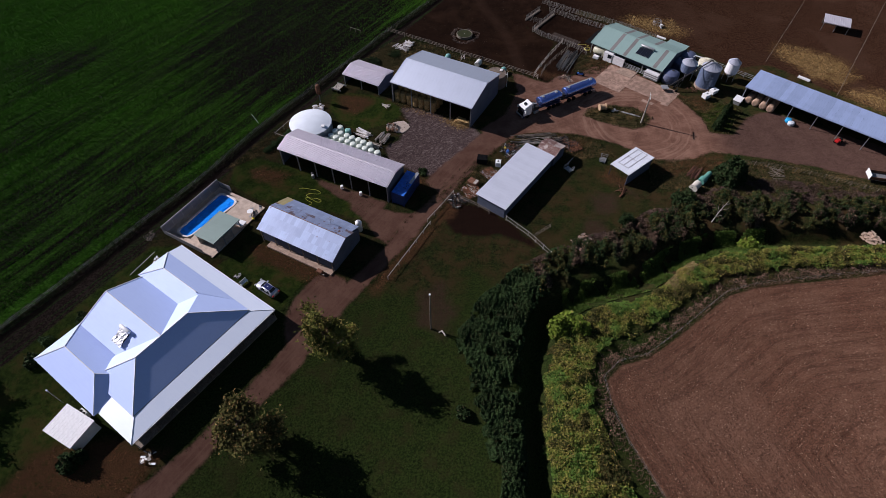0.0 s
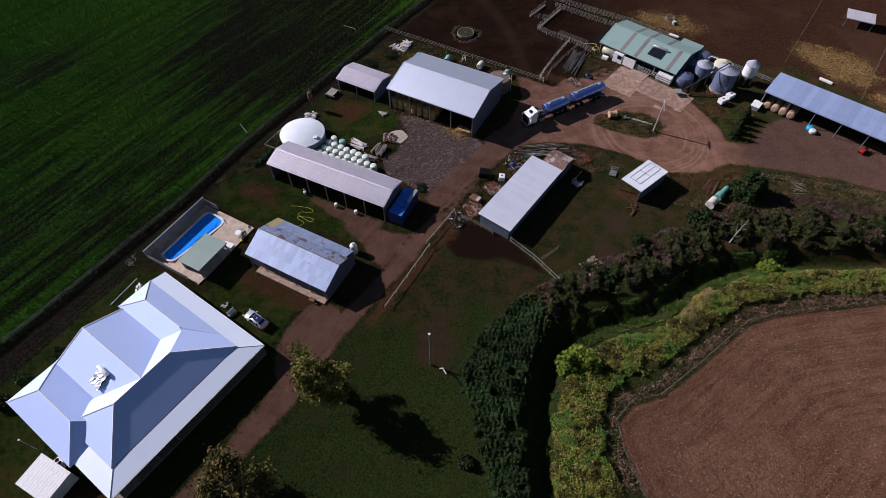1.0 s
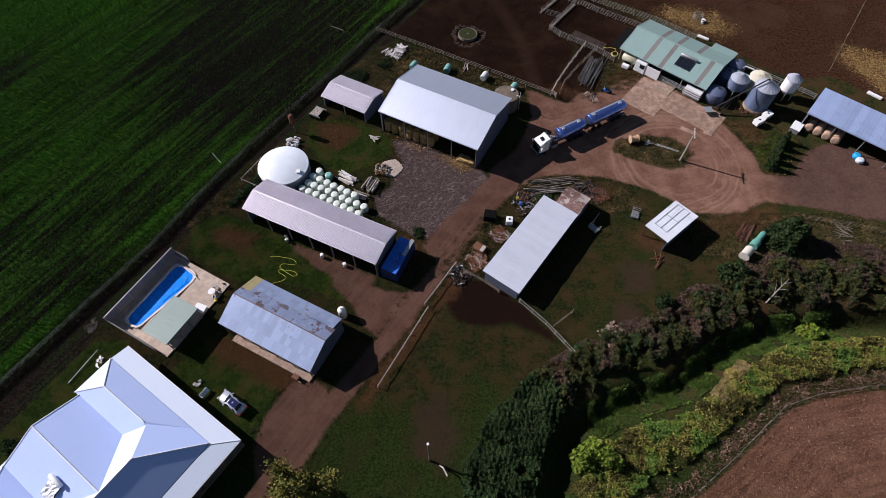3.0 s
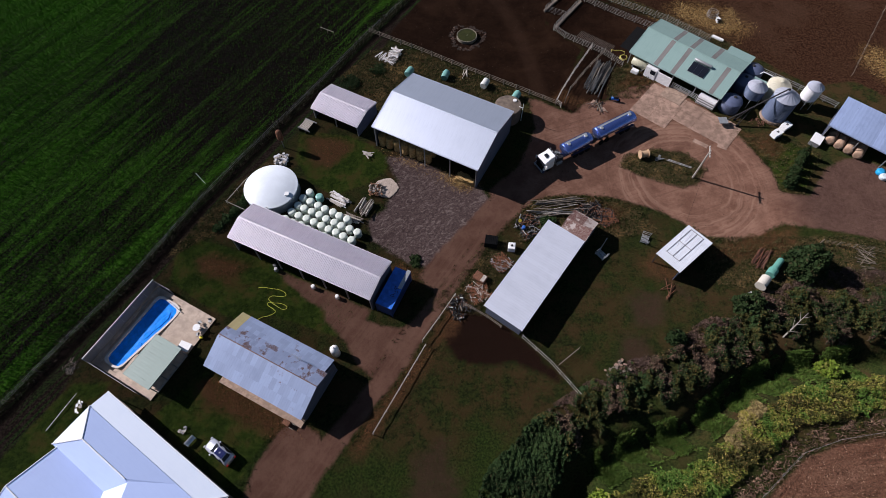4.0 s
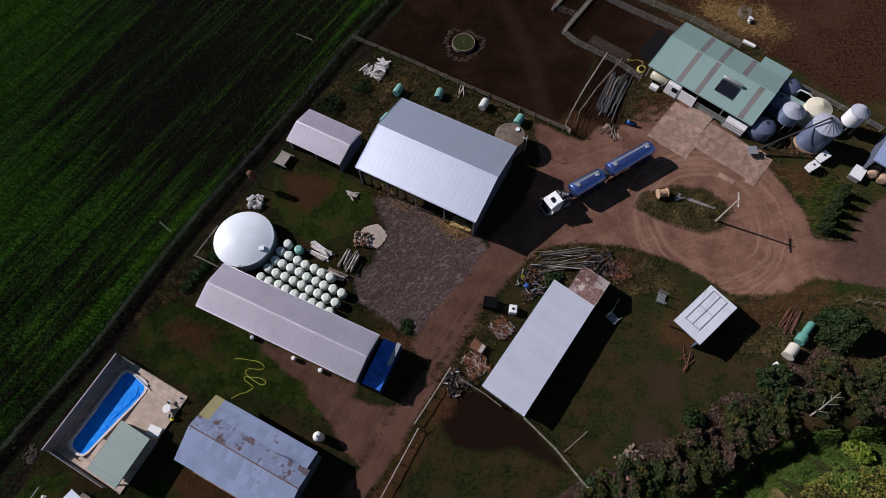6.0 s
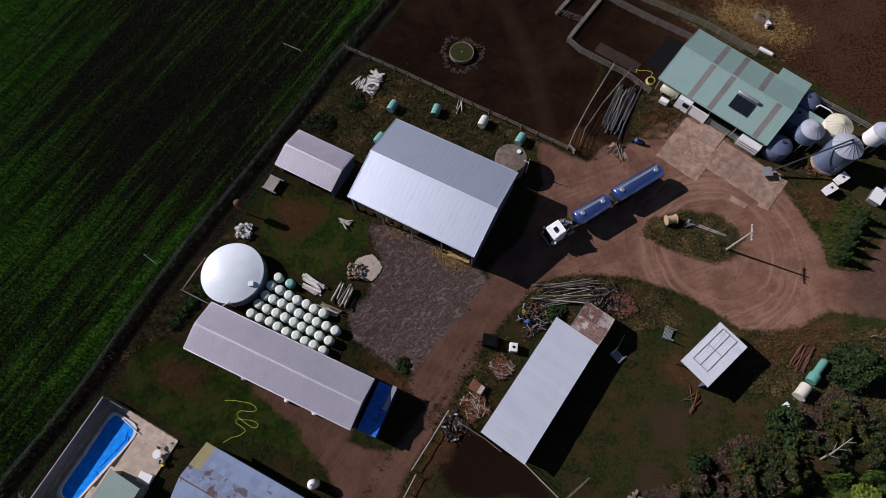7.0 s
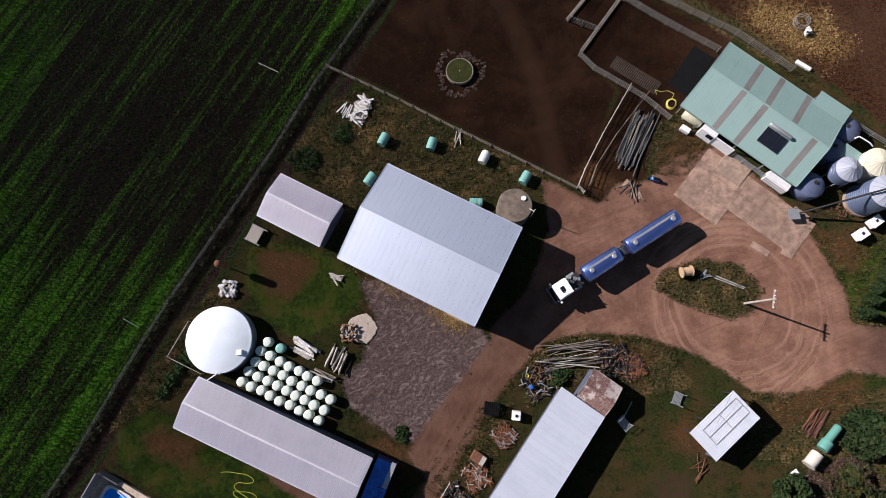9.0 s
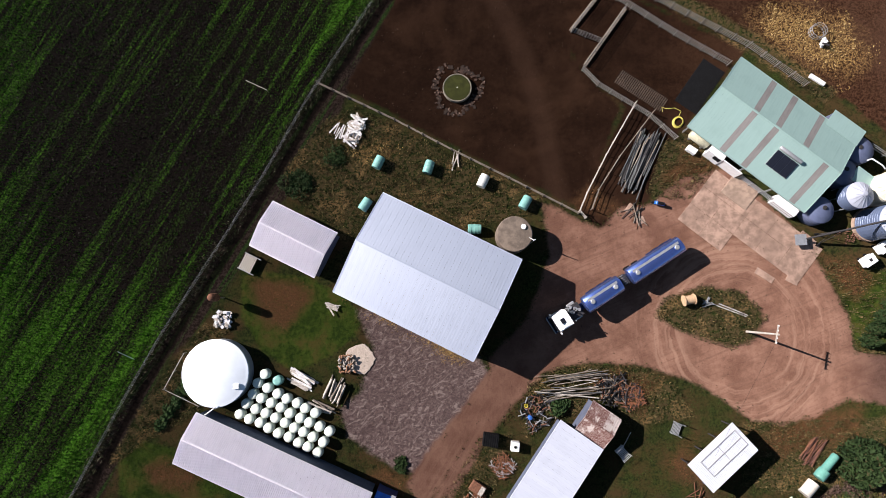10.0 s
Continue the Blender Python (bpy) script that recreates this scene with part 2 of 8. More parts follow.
def G(x, y):
    return float(ground_height(x, y))


def spot(x, y, turn=0.0, lift=0.0):
    """A pose on the ground, turned about the upright."""
    return pose(x, y, G(x, y) + lift, 0, 0, turn)


# ---- the lie of fields, roads and yards (plan outlines, metres) ----
FENCE_LINE = [(-74.5, 37.0), (-65.5, 50.5), (-60.6, 58.0), (-55.4, 66.5), (-51.4, 72.2), (-47.8, 77.5), (-44.8, 82.8), (-41.2, 89.2), (-36.0, 98.0), (-27.6, 110.7), (-22.0, 119.4), (-15.9, 129.8), (-7.0, 143.0), (-2.0, 150.5)]
CROP = [(-300, -190)] + FENCE_LINE + [(60, 246), (60, 400), (-300, 400)]
LANE = [(-86, 19)] + FENCE_LINE + [(20, 183), (23, 181), (-1.0, 146.0), (-8.6, 133.6), (-11.8, 126.3), (-16.8, 119.2), (-21.8, 112.1), (-25.8, 105.9), (-32.4, 96.9), (-35.4, 94.6), (-38.4, 88.6), (-40.6, 85.4), (-42.2, 81.0), (-44.2, 77.0), (-50.0, 67.0), (-53.0, 61.6), (-53.6, 57.4), (-57.0, 52.0), (-66.0, 38.4), (-78, 19)]
TRAIL = [(20.6, 106.0), (19.8, 110.6), (18.6, 116.0), (18.0, 122.0), (17.0, 128.6), (15.0, 136.0), (11.0, 146.0), (8.0, 160.0)]
PADDOCK = [(-10.5, 131.4), (-3.5, 127.2), (4.4, 122.5), (12.2, 118.0), (22.3, 112.4), (28.6, 126.8), (22.4, 134.4), (22.0, 138.6), (27.0, 146.0), (46.0, 135.6), (60.6, 126.4), (71.0, 116.0), (80.0, 117.5), (96, 101.0), (130, 78), (200, 60), (260, 220), (24, 188), (-2.0, 146)]
YARD = [(3.6, 81.0), (9.0, 89.4), (8.0, 92.6), (14, 98), (17.4, 106.6), (16.6, 113.6), (18.2, 113.2), (24.5, 109.6), (27.6, 112.4), (31.7, 112.8), (36.2, 116.4), (43.0, 117.4), (50, 110.2), (52.6, 106.4), (54.6, 102.2), (57.2, 96.6), (57.6, 91.4), (62, 90.8), (67.6, 97.0), (73, 99), (94, 86), (99, 84), (112, 78), (112, 68), (88.6, 75.6), (76, 80.6), (66, 83.4), (56, 85.4), (51.6, 83.4), (47.0, 82.2), (42.8, 83.2), (37.6, 87.2), (32.6, 89.6), (27.6, 91.2), (20.4, 91.6), (15.4, 90.4), (12.6, 87.6)]
PENS = [(21.6, 112.4), (24.6, 109.6), (29.4, 110.6), (31.6, 113.6), (36.6, 122.8), (41, 128), (47.2, 134.6), (26.4, 146.4), (20.6, 139), (23.2, 133.2), (29.4, 127)]
ISLAND = [(31.0, 97.4), (32.6, 99.6), (37.6, 101.2), (43.6, 100.0), (46.0, 96.6), (43.6, 93.4), (41.0, 92.8), (36.4, 94.4)]
DRIVE = [(-120, -95), (-54, 2), (-41.8, 18.0), (-35.2, 24.9), (-29.7, 32.4), (-24.4, 41.0), (-19.2, 51.2), (-17.2, 51.4), (-10.7, 59.6), (-7.0, 65.4), (-0.4, 74.2), (4.6, 82.2), (10.2, 90.4), (14.8, 91.0), (12.0, 87.4), (7.0, 81.2), (1.6, 73.2), (-6.2, 60.8), (-9.6, 56.6), (-17.1, 45.8), (-21.5, 37.6), (-26.4, 30.9), (-31.8, 23.9), (-35.9, 18.2), (-47, 2), (-112, -95)]
BRANCH = [(-24.6, 40.6), (-25.8, 45.4), (-24.8, 49.6), (-22.6, 53.2), (-20.0, 55.4), (-17.0, 53.2), (-14.6, 50.2), (-18.4, 45.0)]
CONT_DIRT = [(-17.4, 71.6), (-13.0, 70.4), (-9.2, 68.4), (-5.8, 68.2), (-2.4, 71.4), (-6.8, 63.0), (-10.0, 60.6), (-12.4, 63.0), (-14.4, 66.4), (-17.6, 69.4)]
FRONT_DIRT = [(-26, 78.2), (-10.7, 71.0), (-12.2, 67.6), (-15.5, 69.2), (-17.4, 71.0), (-20.4, 72.6), (-24.2, 76.0)]
PAD_EDGE = [(8.6, 91.4), (2.6, 84.2), (-2.4, 78.6), (-3.6, 76.4), (-1.0, 73.6), (5.4, 82.2), (11.4, 90.8)]
PAD = [(-12.0, 86.6), (-9.4, 88.8), (-8.6, 91.6), (-7.4, 95.0), (-9.6, 99.6), (-6.0, 100.0), (0.6, 96.6), (7.0, 93.0), (8.2, 90.4), (3.2, 83.4), (-1.8, 77.8), (-5.2, 78.6), (-7.8, 80.7), (-11.3, 83.0)]
LAWNS = [[(57.6, 92.0), (57.2, 97.0), (55.2, 102.4), (59.0, 103.0), (63.0, 102.4), (66.4, 99.2), (61.6, 91.8)], [(-25.4, 106.0), (-16.6, 104.9), (-12.0, 102.3), (-8.9, 99.2), (-9.6, 96.6), (-13.0, 94.0), (-18, 91.8), (-22.6, 94.6), (-25.4, 99.4)],
         [(-42.2, 80.8), (-38.8, 83.4), (-33.6, 82.0), (-20, 76.2), (-13.0, 70.6), (-15.4, 67.0), (-26.0, 70.6), (-30.4, 69.4), (-35.4, 71.8), (-42.2, 76.2)],
         [(-34, 62), (-30.4, 61), (-22, 55.4), (-25.6, 49), (-27.6, 46.4), (-40, 55.6)],
         [(-66, 38), (-59, 50), (-52.4, 60.4), (-47, 60.6), (-60, 37.2), (-52.8, 30), (-46, 22), (-53, 13), (-90, 10)]]
LEAF_LITTER = [[(33.4, 115.4), (36.6, 119.8), (40.2, 119.6), (41.2, 116.6), (37, 113.8)], [(31.4, 77.6), (32.6, 79.4), (34.8, 81.2), (33.6, 77.8), (35.0, 75.2), (33.6, 75.0)], [(-35.2, 60.2), (-32.4, 61.6), (-22.9, 57.2), (-17.4, 53.6), (-22.0, 51.6), (-25.2, 54.0), (-33.0, 57.4)],
               [(-24.6, 105.0), (-17.8, 104.3), (-15.4, 102.4), (-19.4, 97.4), (-23.0, 99.4)],
               [(-46, 26), (-38, 24), (-40.6, 17), (-52, 12), (-60, 16), (-56, 24)],
               [(26.5, 88.3), (28.3, 87.6), (28.8, 85.6), (28.2, 84.2), (26.8, 83.9), (27.7, 85.4)],
               [(45.2, 82.3), (50.9, 83.9), (57.2, 84.3), (57.0, 80.7), (53.8, 79.6), (48.2, 78.8), (45.8, 77.2)],
               [(-39, 80), (-36, 81), (-30, 79), (-33, 76), (-38, 77.6)],
               [(54.6, 104.6), (59.0, 103.6), (62.0, 101.6), (58.4, 98.0), (56.6, 99.6)],
               [(21, 113.6), (25, 111.6), (27.0, 112.8), (24.0, 115.6)], [(3.4, 74.4), (-6.0, 60.8), (-12.6, 51.1), (-10.8, 50.4), (-4.2, 59.6), (3.6, 70.4)], [(21.6, 89.6), (26.4, 90.4), (30.4, 88.4), (28.4, 85.4), (24.6, 85.8)], [(33.4, 76.4), (35.6, 74.6), (37.2, 75.8), (34.4, 78.8)], [(42.6, 81.6), (47, 80.6), (52, 81.6), (50.0, 78.6), (43.6, 78.8)], [(-4.8, 74.6), (-2.8, 77.2), (-6.6, 79.4), (-9, 77)]]
FALLOW = [(24.3, 34.4), (26.8, 36.7), (31.2, 37.9), (37.9, 42.4), (47.3, 49.4), (52.6, 50.9), (58.7, 51.8), (76, 53.8), (110, 57), (280, 60), (280, -190), (40, -190), (31.5, 10), (28.6, 18.2), (25.9, 24.8), (24.5, 30.4)]
BARE = [[(28.4, 68.4), (30.6, 67.4), (33.2, 69.4), (33.4, 72.8), (30.4, 73.6), (28, 71.6)], [(24.6, 62.2), (27.6, 61.4), (30.2, 63.4), (29.6, 66.2), (26.4, 66.4)], [(32.2, 76.6), (35.6, 73.6), (37.4, 72.4), (36, 75), (33.4, 78.4)], [(-4, 44), (0, 42), (1.6, 46), (0, 52), (-4, 50)]]
MUD = [(0.6, 70.4), (3.0, 72.2), (8.0, 68.6), (12.2, 65.8), (17.4, 59.0), (14.6, 60.6), (10.0, 62.6), (6.0, 62.0), (2.0, 63.0), (0.2, 66)]
STRAW = [[(48.0, 138.6), (51.4, 141.6), (56.0, 141.2), (61.9, 138.0), (64.9, 132.6), (61.8, 129.8), (56.4, 131.3), (51.1, 134.5)],
         [(83.0, 124.4), (87, 127), (94, 124), (100, 119), (99.4, 112), (93.6, 108.6), (88.0, 112.0), (85.4, 117)],
         [(92, 106.5), (101, 107.5), (108, 104), (112, 97), (106, 94), (94.4, 101.4)],
         [(-9.6, 122.6), (-6, 119.6), (-3.4, 121.6), (-6.0, 123.4)], [(2.4, 95.0), (4.6, 93.2), (6.6, 93.2), (4, 95.6)]]
WEEDS = [[(31.5, 114.6), (34.4, 121.6), (37.2, 122.4), (41.0, 119.0), (39.6, 115.8), (36.4, 113.2)], [(36, 142.2), (47, 134.6), (57.4, 126.4), (59.2, 127.8), (49, 137), (38, 144.2)], [(-19.0, 119.6), (-13.8, 126.6), (-9.0, 128.6), (4.2, 121.0), (16.8, 114.2), (14.0, 111.6), (6.4, 110.8), (-5.4, 116.2), (-10.6, 109.6), (-17, 115.4)],
         [(13.6, 89.4), (18, 91.0), (27.6, 90.6), (32.6, 88.6), (35, 84), (27, 83), (22, 86), (12.6, 82.4)],
         [(42, 82.6), (52, 82.6), (66, 82.6), (76, 79.6), (90, 74.6), (86, 71), (66, 74), (50, 73), (41, 75)],
         [(-37.4, 90.4), (-30.4, 98.6), (-27.6, 97.4), (-32.0, 91.4), (-31.0, 87.6), (-38.0, 83.8), (-43.6, 80.4)],
         [(-2.4, 71), (2.6, 76), (6.4, 82), (10.6, 82.4), (5.6, 70)],
         [(54.6, 103.6), (63, 103), (67, 99.4), (60.8, 91.2), (57.6, 92), (57.2, 97)], ISLAND]


def zone(polys, x, y):
    d = np.full(x.shape, -1e9)
    for p in polys:
        d = np.maximum(d, inside(p, x, y))
    return np.clip(d, -8, 8)


STEP = 0.55
gx, gy = np.arange(-150, 150.01, STEP), np.arange(-8, 172.01, STEP)
ring_w = np.array([-2600, -1200, -600, -340, -220, -170])
gx = np.concatenate([ring_w, gx, -ring_w[::-1]])
gy = np.concatenate([[-2600, -1000, -400, -180, -90, -40], gy, [184, 205, 240, 320, 500, 1000, 2600]])
TX, TY = np.meshgrid(gx, gy)
TX, TY = TX.ravel(), TY.ravel()
fields = {"crop": zone([CROP], TX, TY), "lane": zone([LANE], TX, TY), "paddock": zone([PADDOCK, PENS], TX, TY),
          "road": np.maximum(np.minimum(zone([YARD], TX, TY), -zone([ISLAND], TX, TY)), zone([DRIVE, BRANCH, CONT_DIRT, FRONT_DIRT, PAD_EDGE], TX, TY)), "pad": zone([PAD], TX, TY), "lawn": zone(LAWNS, TX, TY),
          "litter": zone(LEAF_LITTER, TX, TY), "fallow": zone([FALLOW], TX, TY), "mud": zone([MUD], TX, TY), "bare": zone(BARE, TX, TY),
          "straw": zone(STRAW, TX, TY), "weeds": zone(WEEDS, TX, TY)}


def crop_lush(x, y):
    """How thick the young crop stands: thin over the black soil of the rise, thick below and along the headland."""
    u, v = x * 0.537 + y * 0.843, -x * 0.843 + y * 0.537          # along and across the rows
    g = 0.74 + 0.2 * waves(u * 0.35, v * 1.6, 22, 3) + 0.1 * waves(u * 0.2, v * 2.5, 9, 5)
    for cx, cy, rx, ry, k in ((-37, 123, 28, 24, -0.8), (-96, 117, 20, 11, -0.6), (-91, 94, 8, 5, -0.25), (-42, 146, 24, 14, -0.3), (-20, 143, 16, 12, -0.3),
                              (-68, 66, 17, 20, -0.25), (-57, 80, 14, 16, -0.22), (-69, 110, 18, 22, 0.22), (-72, 142, 16, 9, 0.2), (-114, 122, 30, 40, 0.62)):
        g = g + k * np.exp(-(((x - cx) / rx) ** 2 + ((y - cy) / ry) ** 2))
    edge = inside(CROP, x, y)
    return np.clip(g + 0.32 * np.exp(-((edge - 1.8) / 1.7) ** 2), 0.2, 1.25)


fields["lush"] = crop_lush(TX, TY)
fields["trail"] = np.clip(along(TRAIL, TX, TY), 0, 9)
fields["furrow"] = np.clip(inside(FALLOW, TX, TY), -5, 90)
relief = 0.05 * waves(TX, TY, 3.1, 11) + 0.03 * waves(TX, TY, 1.4, 12)
calm = np.clip(np.maximum(fields["road"], fields["pad"]), 0, 1)
TZ = ground_height(TX, TY) + relief * (1 - 0.8 * calm) + 0.16 * np.exp(-((fields["crop"] - 0.2) / 0.7) ** 2)
nx, ny = len(gx), len(gy)


def terrain_material():
    n = Nodes("farm_soil")
    p = n.place()
    big, mid, fine, grit = n.noise(p, 0.055, 4, 0.6), n.noise(p, 0.3, 5, 0.62), n.noise(p, 1.7, 5, 0.65), n.noise(p, 9.0, 3, 0.7)
    wob = n.math("ADD", n.math("MULTIPLY", n.math("SUBTRACT", mid, 0.5), 3.4), n.math("MULTIPLY", n.math("SUBTRACT", fine, 0.5), 2.2))

    def mask(name, soft=0.35, wobble=0.5, shift=0.0):
        d = n.math("ADD", n.math("ADD", n.attr(name), shift), n.math("MULTIPLY", wob, wobble))
        return n.ramp(d, -soft, soft)

    speck = n.ramp(grit, 0.42, 0.66)
    # rough pasture: dull green over dark earth, dry tufts
    x = n.add("ShaderNodeSeparateXYZ")
    n.link(p, x.inputs[0])
    clump = n.noise(p, 3.4, 4, 0.7)
    col = n.mix(n.ramp(fine, 0.35, 0.65), (0.009, 0.012, 0.005), (0.028, 0.034, 0.0105))
    col = n.mix(n.math("MULTIPLY", n.ramp(n.math("ADD", n.math("MULTIPLY", mid, 0.7), n.math("MULTIPLY", clump, 0.3)), 0.42, 0.58), 0.9), col, (0.05, 0.03, 0.014))
    sward = n.mix(n.ramp(clump, 0.36, 0.64), (0.009, 0.017, 0.0045), (0.03, 0.052, 0.011))
    sward = n.mix(n.math("MULTIPLY", n.ramp(mid, 0.5, 0.66), 0.55), sward, (0.024, 0.026, 0.01))
    where = n.math("ADD", n.ramp(x.outputs[1], 58, 36), n.math("MULTIPLY", n.math("SUBTRACT", big, 0.5), 2.2))
    col = n.mix(n.math("MULTIPLY", n.ramp(where, -0.15, 0.6), 0.85), col, sward)
    col = n.mix(n.math("MULTIPLY", speck, 0.25), col, (0.04, 0.036, 0.016))
    # crop rows over black soil
    rows = n.noise(n.scaled(p, (0.02, 0.42, 1.0), -57.5), 1.0, 5, 0.66)
    drill = n.noise(n.scaled(p, (0.05, 1.5, 1.0), -57.5), 1.0, 4, 0.65)
    thick = n.math("ADD", n.attr("lush"), n.math("ADD", n.math("MULTIPLY", n.math("SUBTRACT", rows, 0.5), 2.6), n.math("ADD", n.math("MULTIPLY", n.math("SUBTRACT", clump, 0.5), 1.5), n.math("MULTIPLY", n.math("SUBTRACT", drill, 0.5), 2.3))))
    soil = n.mix(n.ramp(n.math("ADD", n.math("MULTIPLY", clump, 0.6), n.math("MULTIPLY", grit, 0.4)), 0.4, 0.62), (0.003, 0.0021, 0.0018), (0.0145, 0.0106, 0.0089))
    green = n.mix(n.ramp(clump, 0.32, 0.68), (0.015, 0.05, 0.005), (0.082, 0.215, 0.018))
    col = n.mix(mask("crop", 0.4, 0.3), col, n.mix(n.ramp(thick, 0.15, 1.35), soil, green))
    lane = n.mix(n.ramp(n.math("ADD", n.math("MULTIPLY", fine, 0.5), n.math("MULTIPLY", clump, 0.5)), 0.42, 0.6), (0.012, 0.0078, 0.0065), (0.036, 0.024, 0.02))
    strip = n.noise(n.scaled(p, (0.05, 1.15, 1.0), -57), 1.0, 4, 0.6)
    lane = n.mix(n.ramp(n.math("ADD", strip, n.math("MULTIPLY", clump, 0.25)), 0.62, 0.74), lane, n.mix(n.ramp(clump, 0.4, 0.6), (0.009, 0.02, 0.006), (0.026, 0.045, 0.013)))
    ditch = n.math("MULTIPLY", n.ramp(n.math("ABSOLUTE", n.math("ADD", n.math("ADD", n.attr("crop"), 1.5), n.math("MULTIPLY", n.math("SUBTRACT", mid, 0.5), 1.2))), 0.8, 0.2), 0.85)
    lane = n.mix(ditch, lane, (0.005, 0.0035, 0.003))
    col = n.mix(mask("lane", 0.5, 0.5), col, lane)
    # trodden paddock soil, redder and paler away to the east
    earth = n.mix(n.ramp(n.math("ADD", n.math("MULTIPLY", mid, 0.5), n.math("ADD", n.math("MULTIPLY", fine, 0.3), n.math("MULTIPLY", grit, 0.3))), 0.4, 0.75), (0.011, 0.0052, 0.0034), (0.027, 0.0135, 0.0085))
    red = n.mix(n.ramp(n.math("ADD", n.math("MULTIPLY", fine, 0.5), n.math("MULTIPLY", clump, 0.5)), 0.4, 0.6), (0.017, 0.0076, 0.0046), (0.058, 0.0275, 0.0165))
    red = n.mix(n.math("MULTIPLY", n.ramp(big, 0.5, 0.62), 0.5), red, n.mix(speck, (0.05, 0.025, 0.016), (0.09, 0.05, 0.032)))
    earth = n.mix(n.ramp(x.outputs[0], 30, 62), earth, red)
    worn = n.noise(p, 0.11, 4, 0.6, 0.8)
    earth = n.mix(n.math("MULTIPLY", n.ramp(worn, 0.46, 0.7), 0.5), earth, (0.042, 0.021, 0.0125))
    beat = n.ramp(n.math("ADD", n.attr("trail"), n.math("MULTIPLY", n.math("SUBTRACT", mid, 0.5), 3.0)), 2.4, 0.4)
    earth = n.mix(n.math("MULTIPLY", beat, 0.3), earth, n.mix(speck, (0.05, 0.026, 0.017), (0.085, 0.047, 0.031)))
    col = n.mix(mask("paddock", 0.4, 0.45), col, earth)
    col = n.mix(mask("mud", 0.5, 0.7), col, n.mix(speck, (0.011, 0.0055, 0.004), (0.024, 0.0125, 0.009)))
    col = n.mix(n.math("MULTIPLY", mask("bare", 1.2, 0.8), 0.85), col, n.mix(speck, (0.035, 0.021, 0.014), (0.075, 0.045, 0.03)))
    # weeds: mixed straw, green and bare
    w = n.mix(n.ramp(clump, 0.36, 0.62), (0.008, 0.013, 0.005), (0.034, 0.042, 0.012))
    w = n.mix(n.math("MULTIPLY", n.ramp(fine, 0.4, 0.58), 0.85), w, (0.07, 0.047, 0.024))
    w = n.mix(n.math("MULTIPLY", n.ramp(mid, 0.5, 0.62), n.ramp(clump, 0.4, 0.6)), w, (0.16, 0.1, 0.045))
    col = n.mix(mask("weeds", 0.5, 0.6), col, w)
    # mown lawn
    lawn = n.mix(n.ramp(n.math("ADD", n.math("MULTIPLY", fine, 0.5), n.math("MULTIPLY", mid, 0.5)), 0.38, 0.6), (0.014, 0.026, 0.005), (0.043, 0.066, 0.011))
    lawn = n.mix(n.math("MULTIPLY", n.ramp(mid, 0.48, 0.66), 0.75), lawn, (0.07, 0.047, 0.016))
    col = n.mix(mask("lawn", 0.35, 0.35), col, n.mix(n.math("MULTIPLY", speck, 0.4), lawn, (0.03, 0.045, 0.012)))
    lit = n.mix(n.ramp(grit, 0.4, 0.62), (0.035, 0.021, 0.011), (0.13, 0.06, 0.028))
    col = n.mix(n.math("MULTIPLY", mask("litter", 1.3, 0.9), n.ramp(n.math("ADD", fine, n.math("MULTIPLY", grit, 0.3)), 0.4, 0.62)), col, lit)
    # dry brown stubble field with chaff
    line = n.add("ShaderNodeCombineXYZ")
    n.link(n.math("ADD", n.math("MULTIPLY", n.attr("furrow"), 1.5), n.math("MULTIPLY", mid, 0.8)), line.inputs[0])
    n.link(n.math("MULTIPLY", x.outputs[0], 0.05), line.inputs[1])
    n.link(n.math("MULTIPLY", x.outputs[1], 0.05), line.inputs[2])
    drilled = n.noise(line.outputs[0], 1.0, 4, 0.7)
    fal = n.mix(n.ramp(n.math("ADD", n.math("MULTIPLY", clump, 0.6), n.math("MULTIPLY", grit, 0.4)), 0.36, 0.64), (0.055, 0.024, 0.0155), (0.19, 0.092, 0.057))
    fal = n.mix(n.math("MULTIPLY", n.ramp(big, 0.42, 0.62), 0.45), fal, (0.21, 0.118, 0.08))
    fal = n.mix(n.math("MULTIPLY", n.ramp(drilled, 0.42, 0.62), 0.4), fal, n.mix(speck, (0.15, 0.076, 0.05), (0.27, 0.155, 0.105)))
    fal = n.mix(n.math("MULTIPLY", n.ramp(drilled, 0.5, 0.36), 0.4), fal, (0.045, 0.022, 0.0155))
    fal = n.mix(n.math("MULTIPLY", n.ramp(n.noise(p, 3.1, 4, 0.75), 0.56, 0.64), 0.7), fal, (0.04, 0.02, 0.014))
    col = n.mix(mask("fallow", 0.4, 0.25), col, fal)
    # gravel pad: purplish fines with pale wheel scuffs
    pad = n.mix(n.ramp(n.math("ADD", n.math("MULTIPLY", fine, 0.5), n.math("MULTIPLY", clump, 0.5)), 0.36, 0.66), (0.052, 0.033, 0.032), (0.125, 0.086, 0.082))
    scuff = n.noise(n.scaled(p, (0.55, 1.0, 1.0), -28), 1.0, 6, 0.72, 2.2)
    pad = n.mix(n.math("MULTIPLY", n.ramp(scuff, 0.5, 0.64), 0.75), pad, (0.25, 0.195, 0.178))
    col = n.mix(mask("pad", 0.5, 0.4), col, n.mix(n.math("MULTIPLY", speck, 0.3), pad, (0.16, 0.125, 0.115)))
    # driven dirt, darker to the east, with wheel lines along the drive
    dirt = n.mix(n.ramp(mid, 0.35, 0.65), (0.135, 0.066, 0.046), (0.23, 0.125, 0.089))
    dirt = n.mix(n.math("MULTIPLY", n.ramp(fine, 0.45, 0.7), 0.45), dirt, (0.11, 0.051, 0.035))
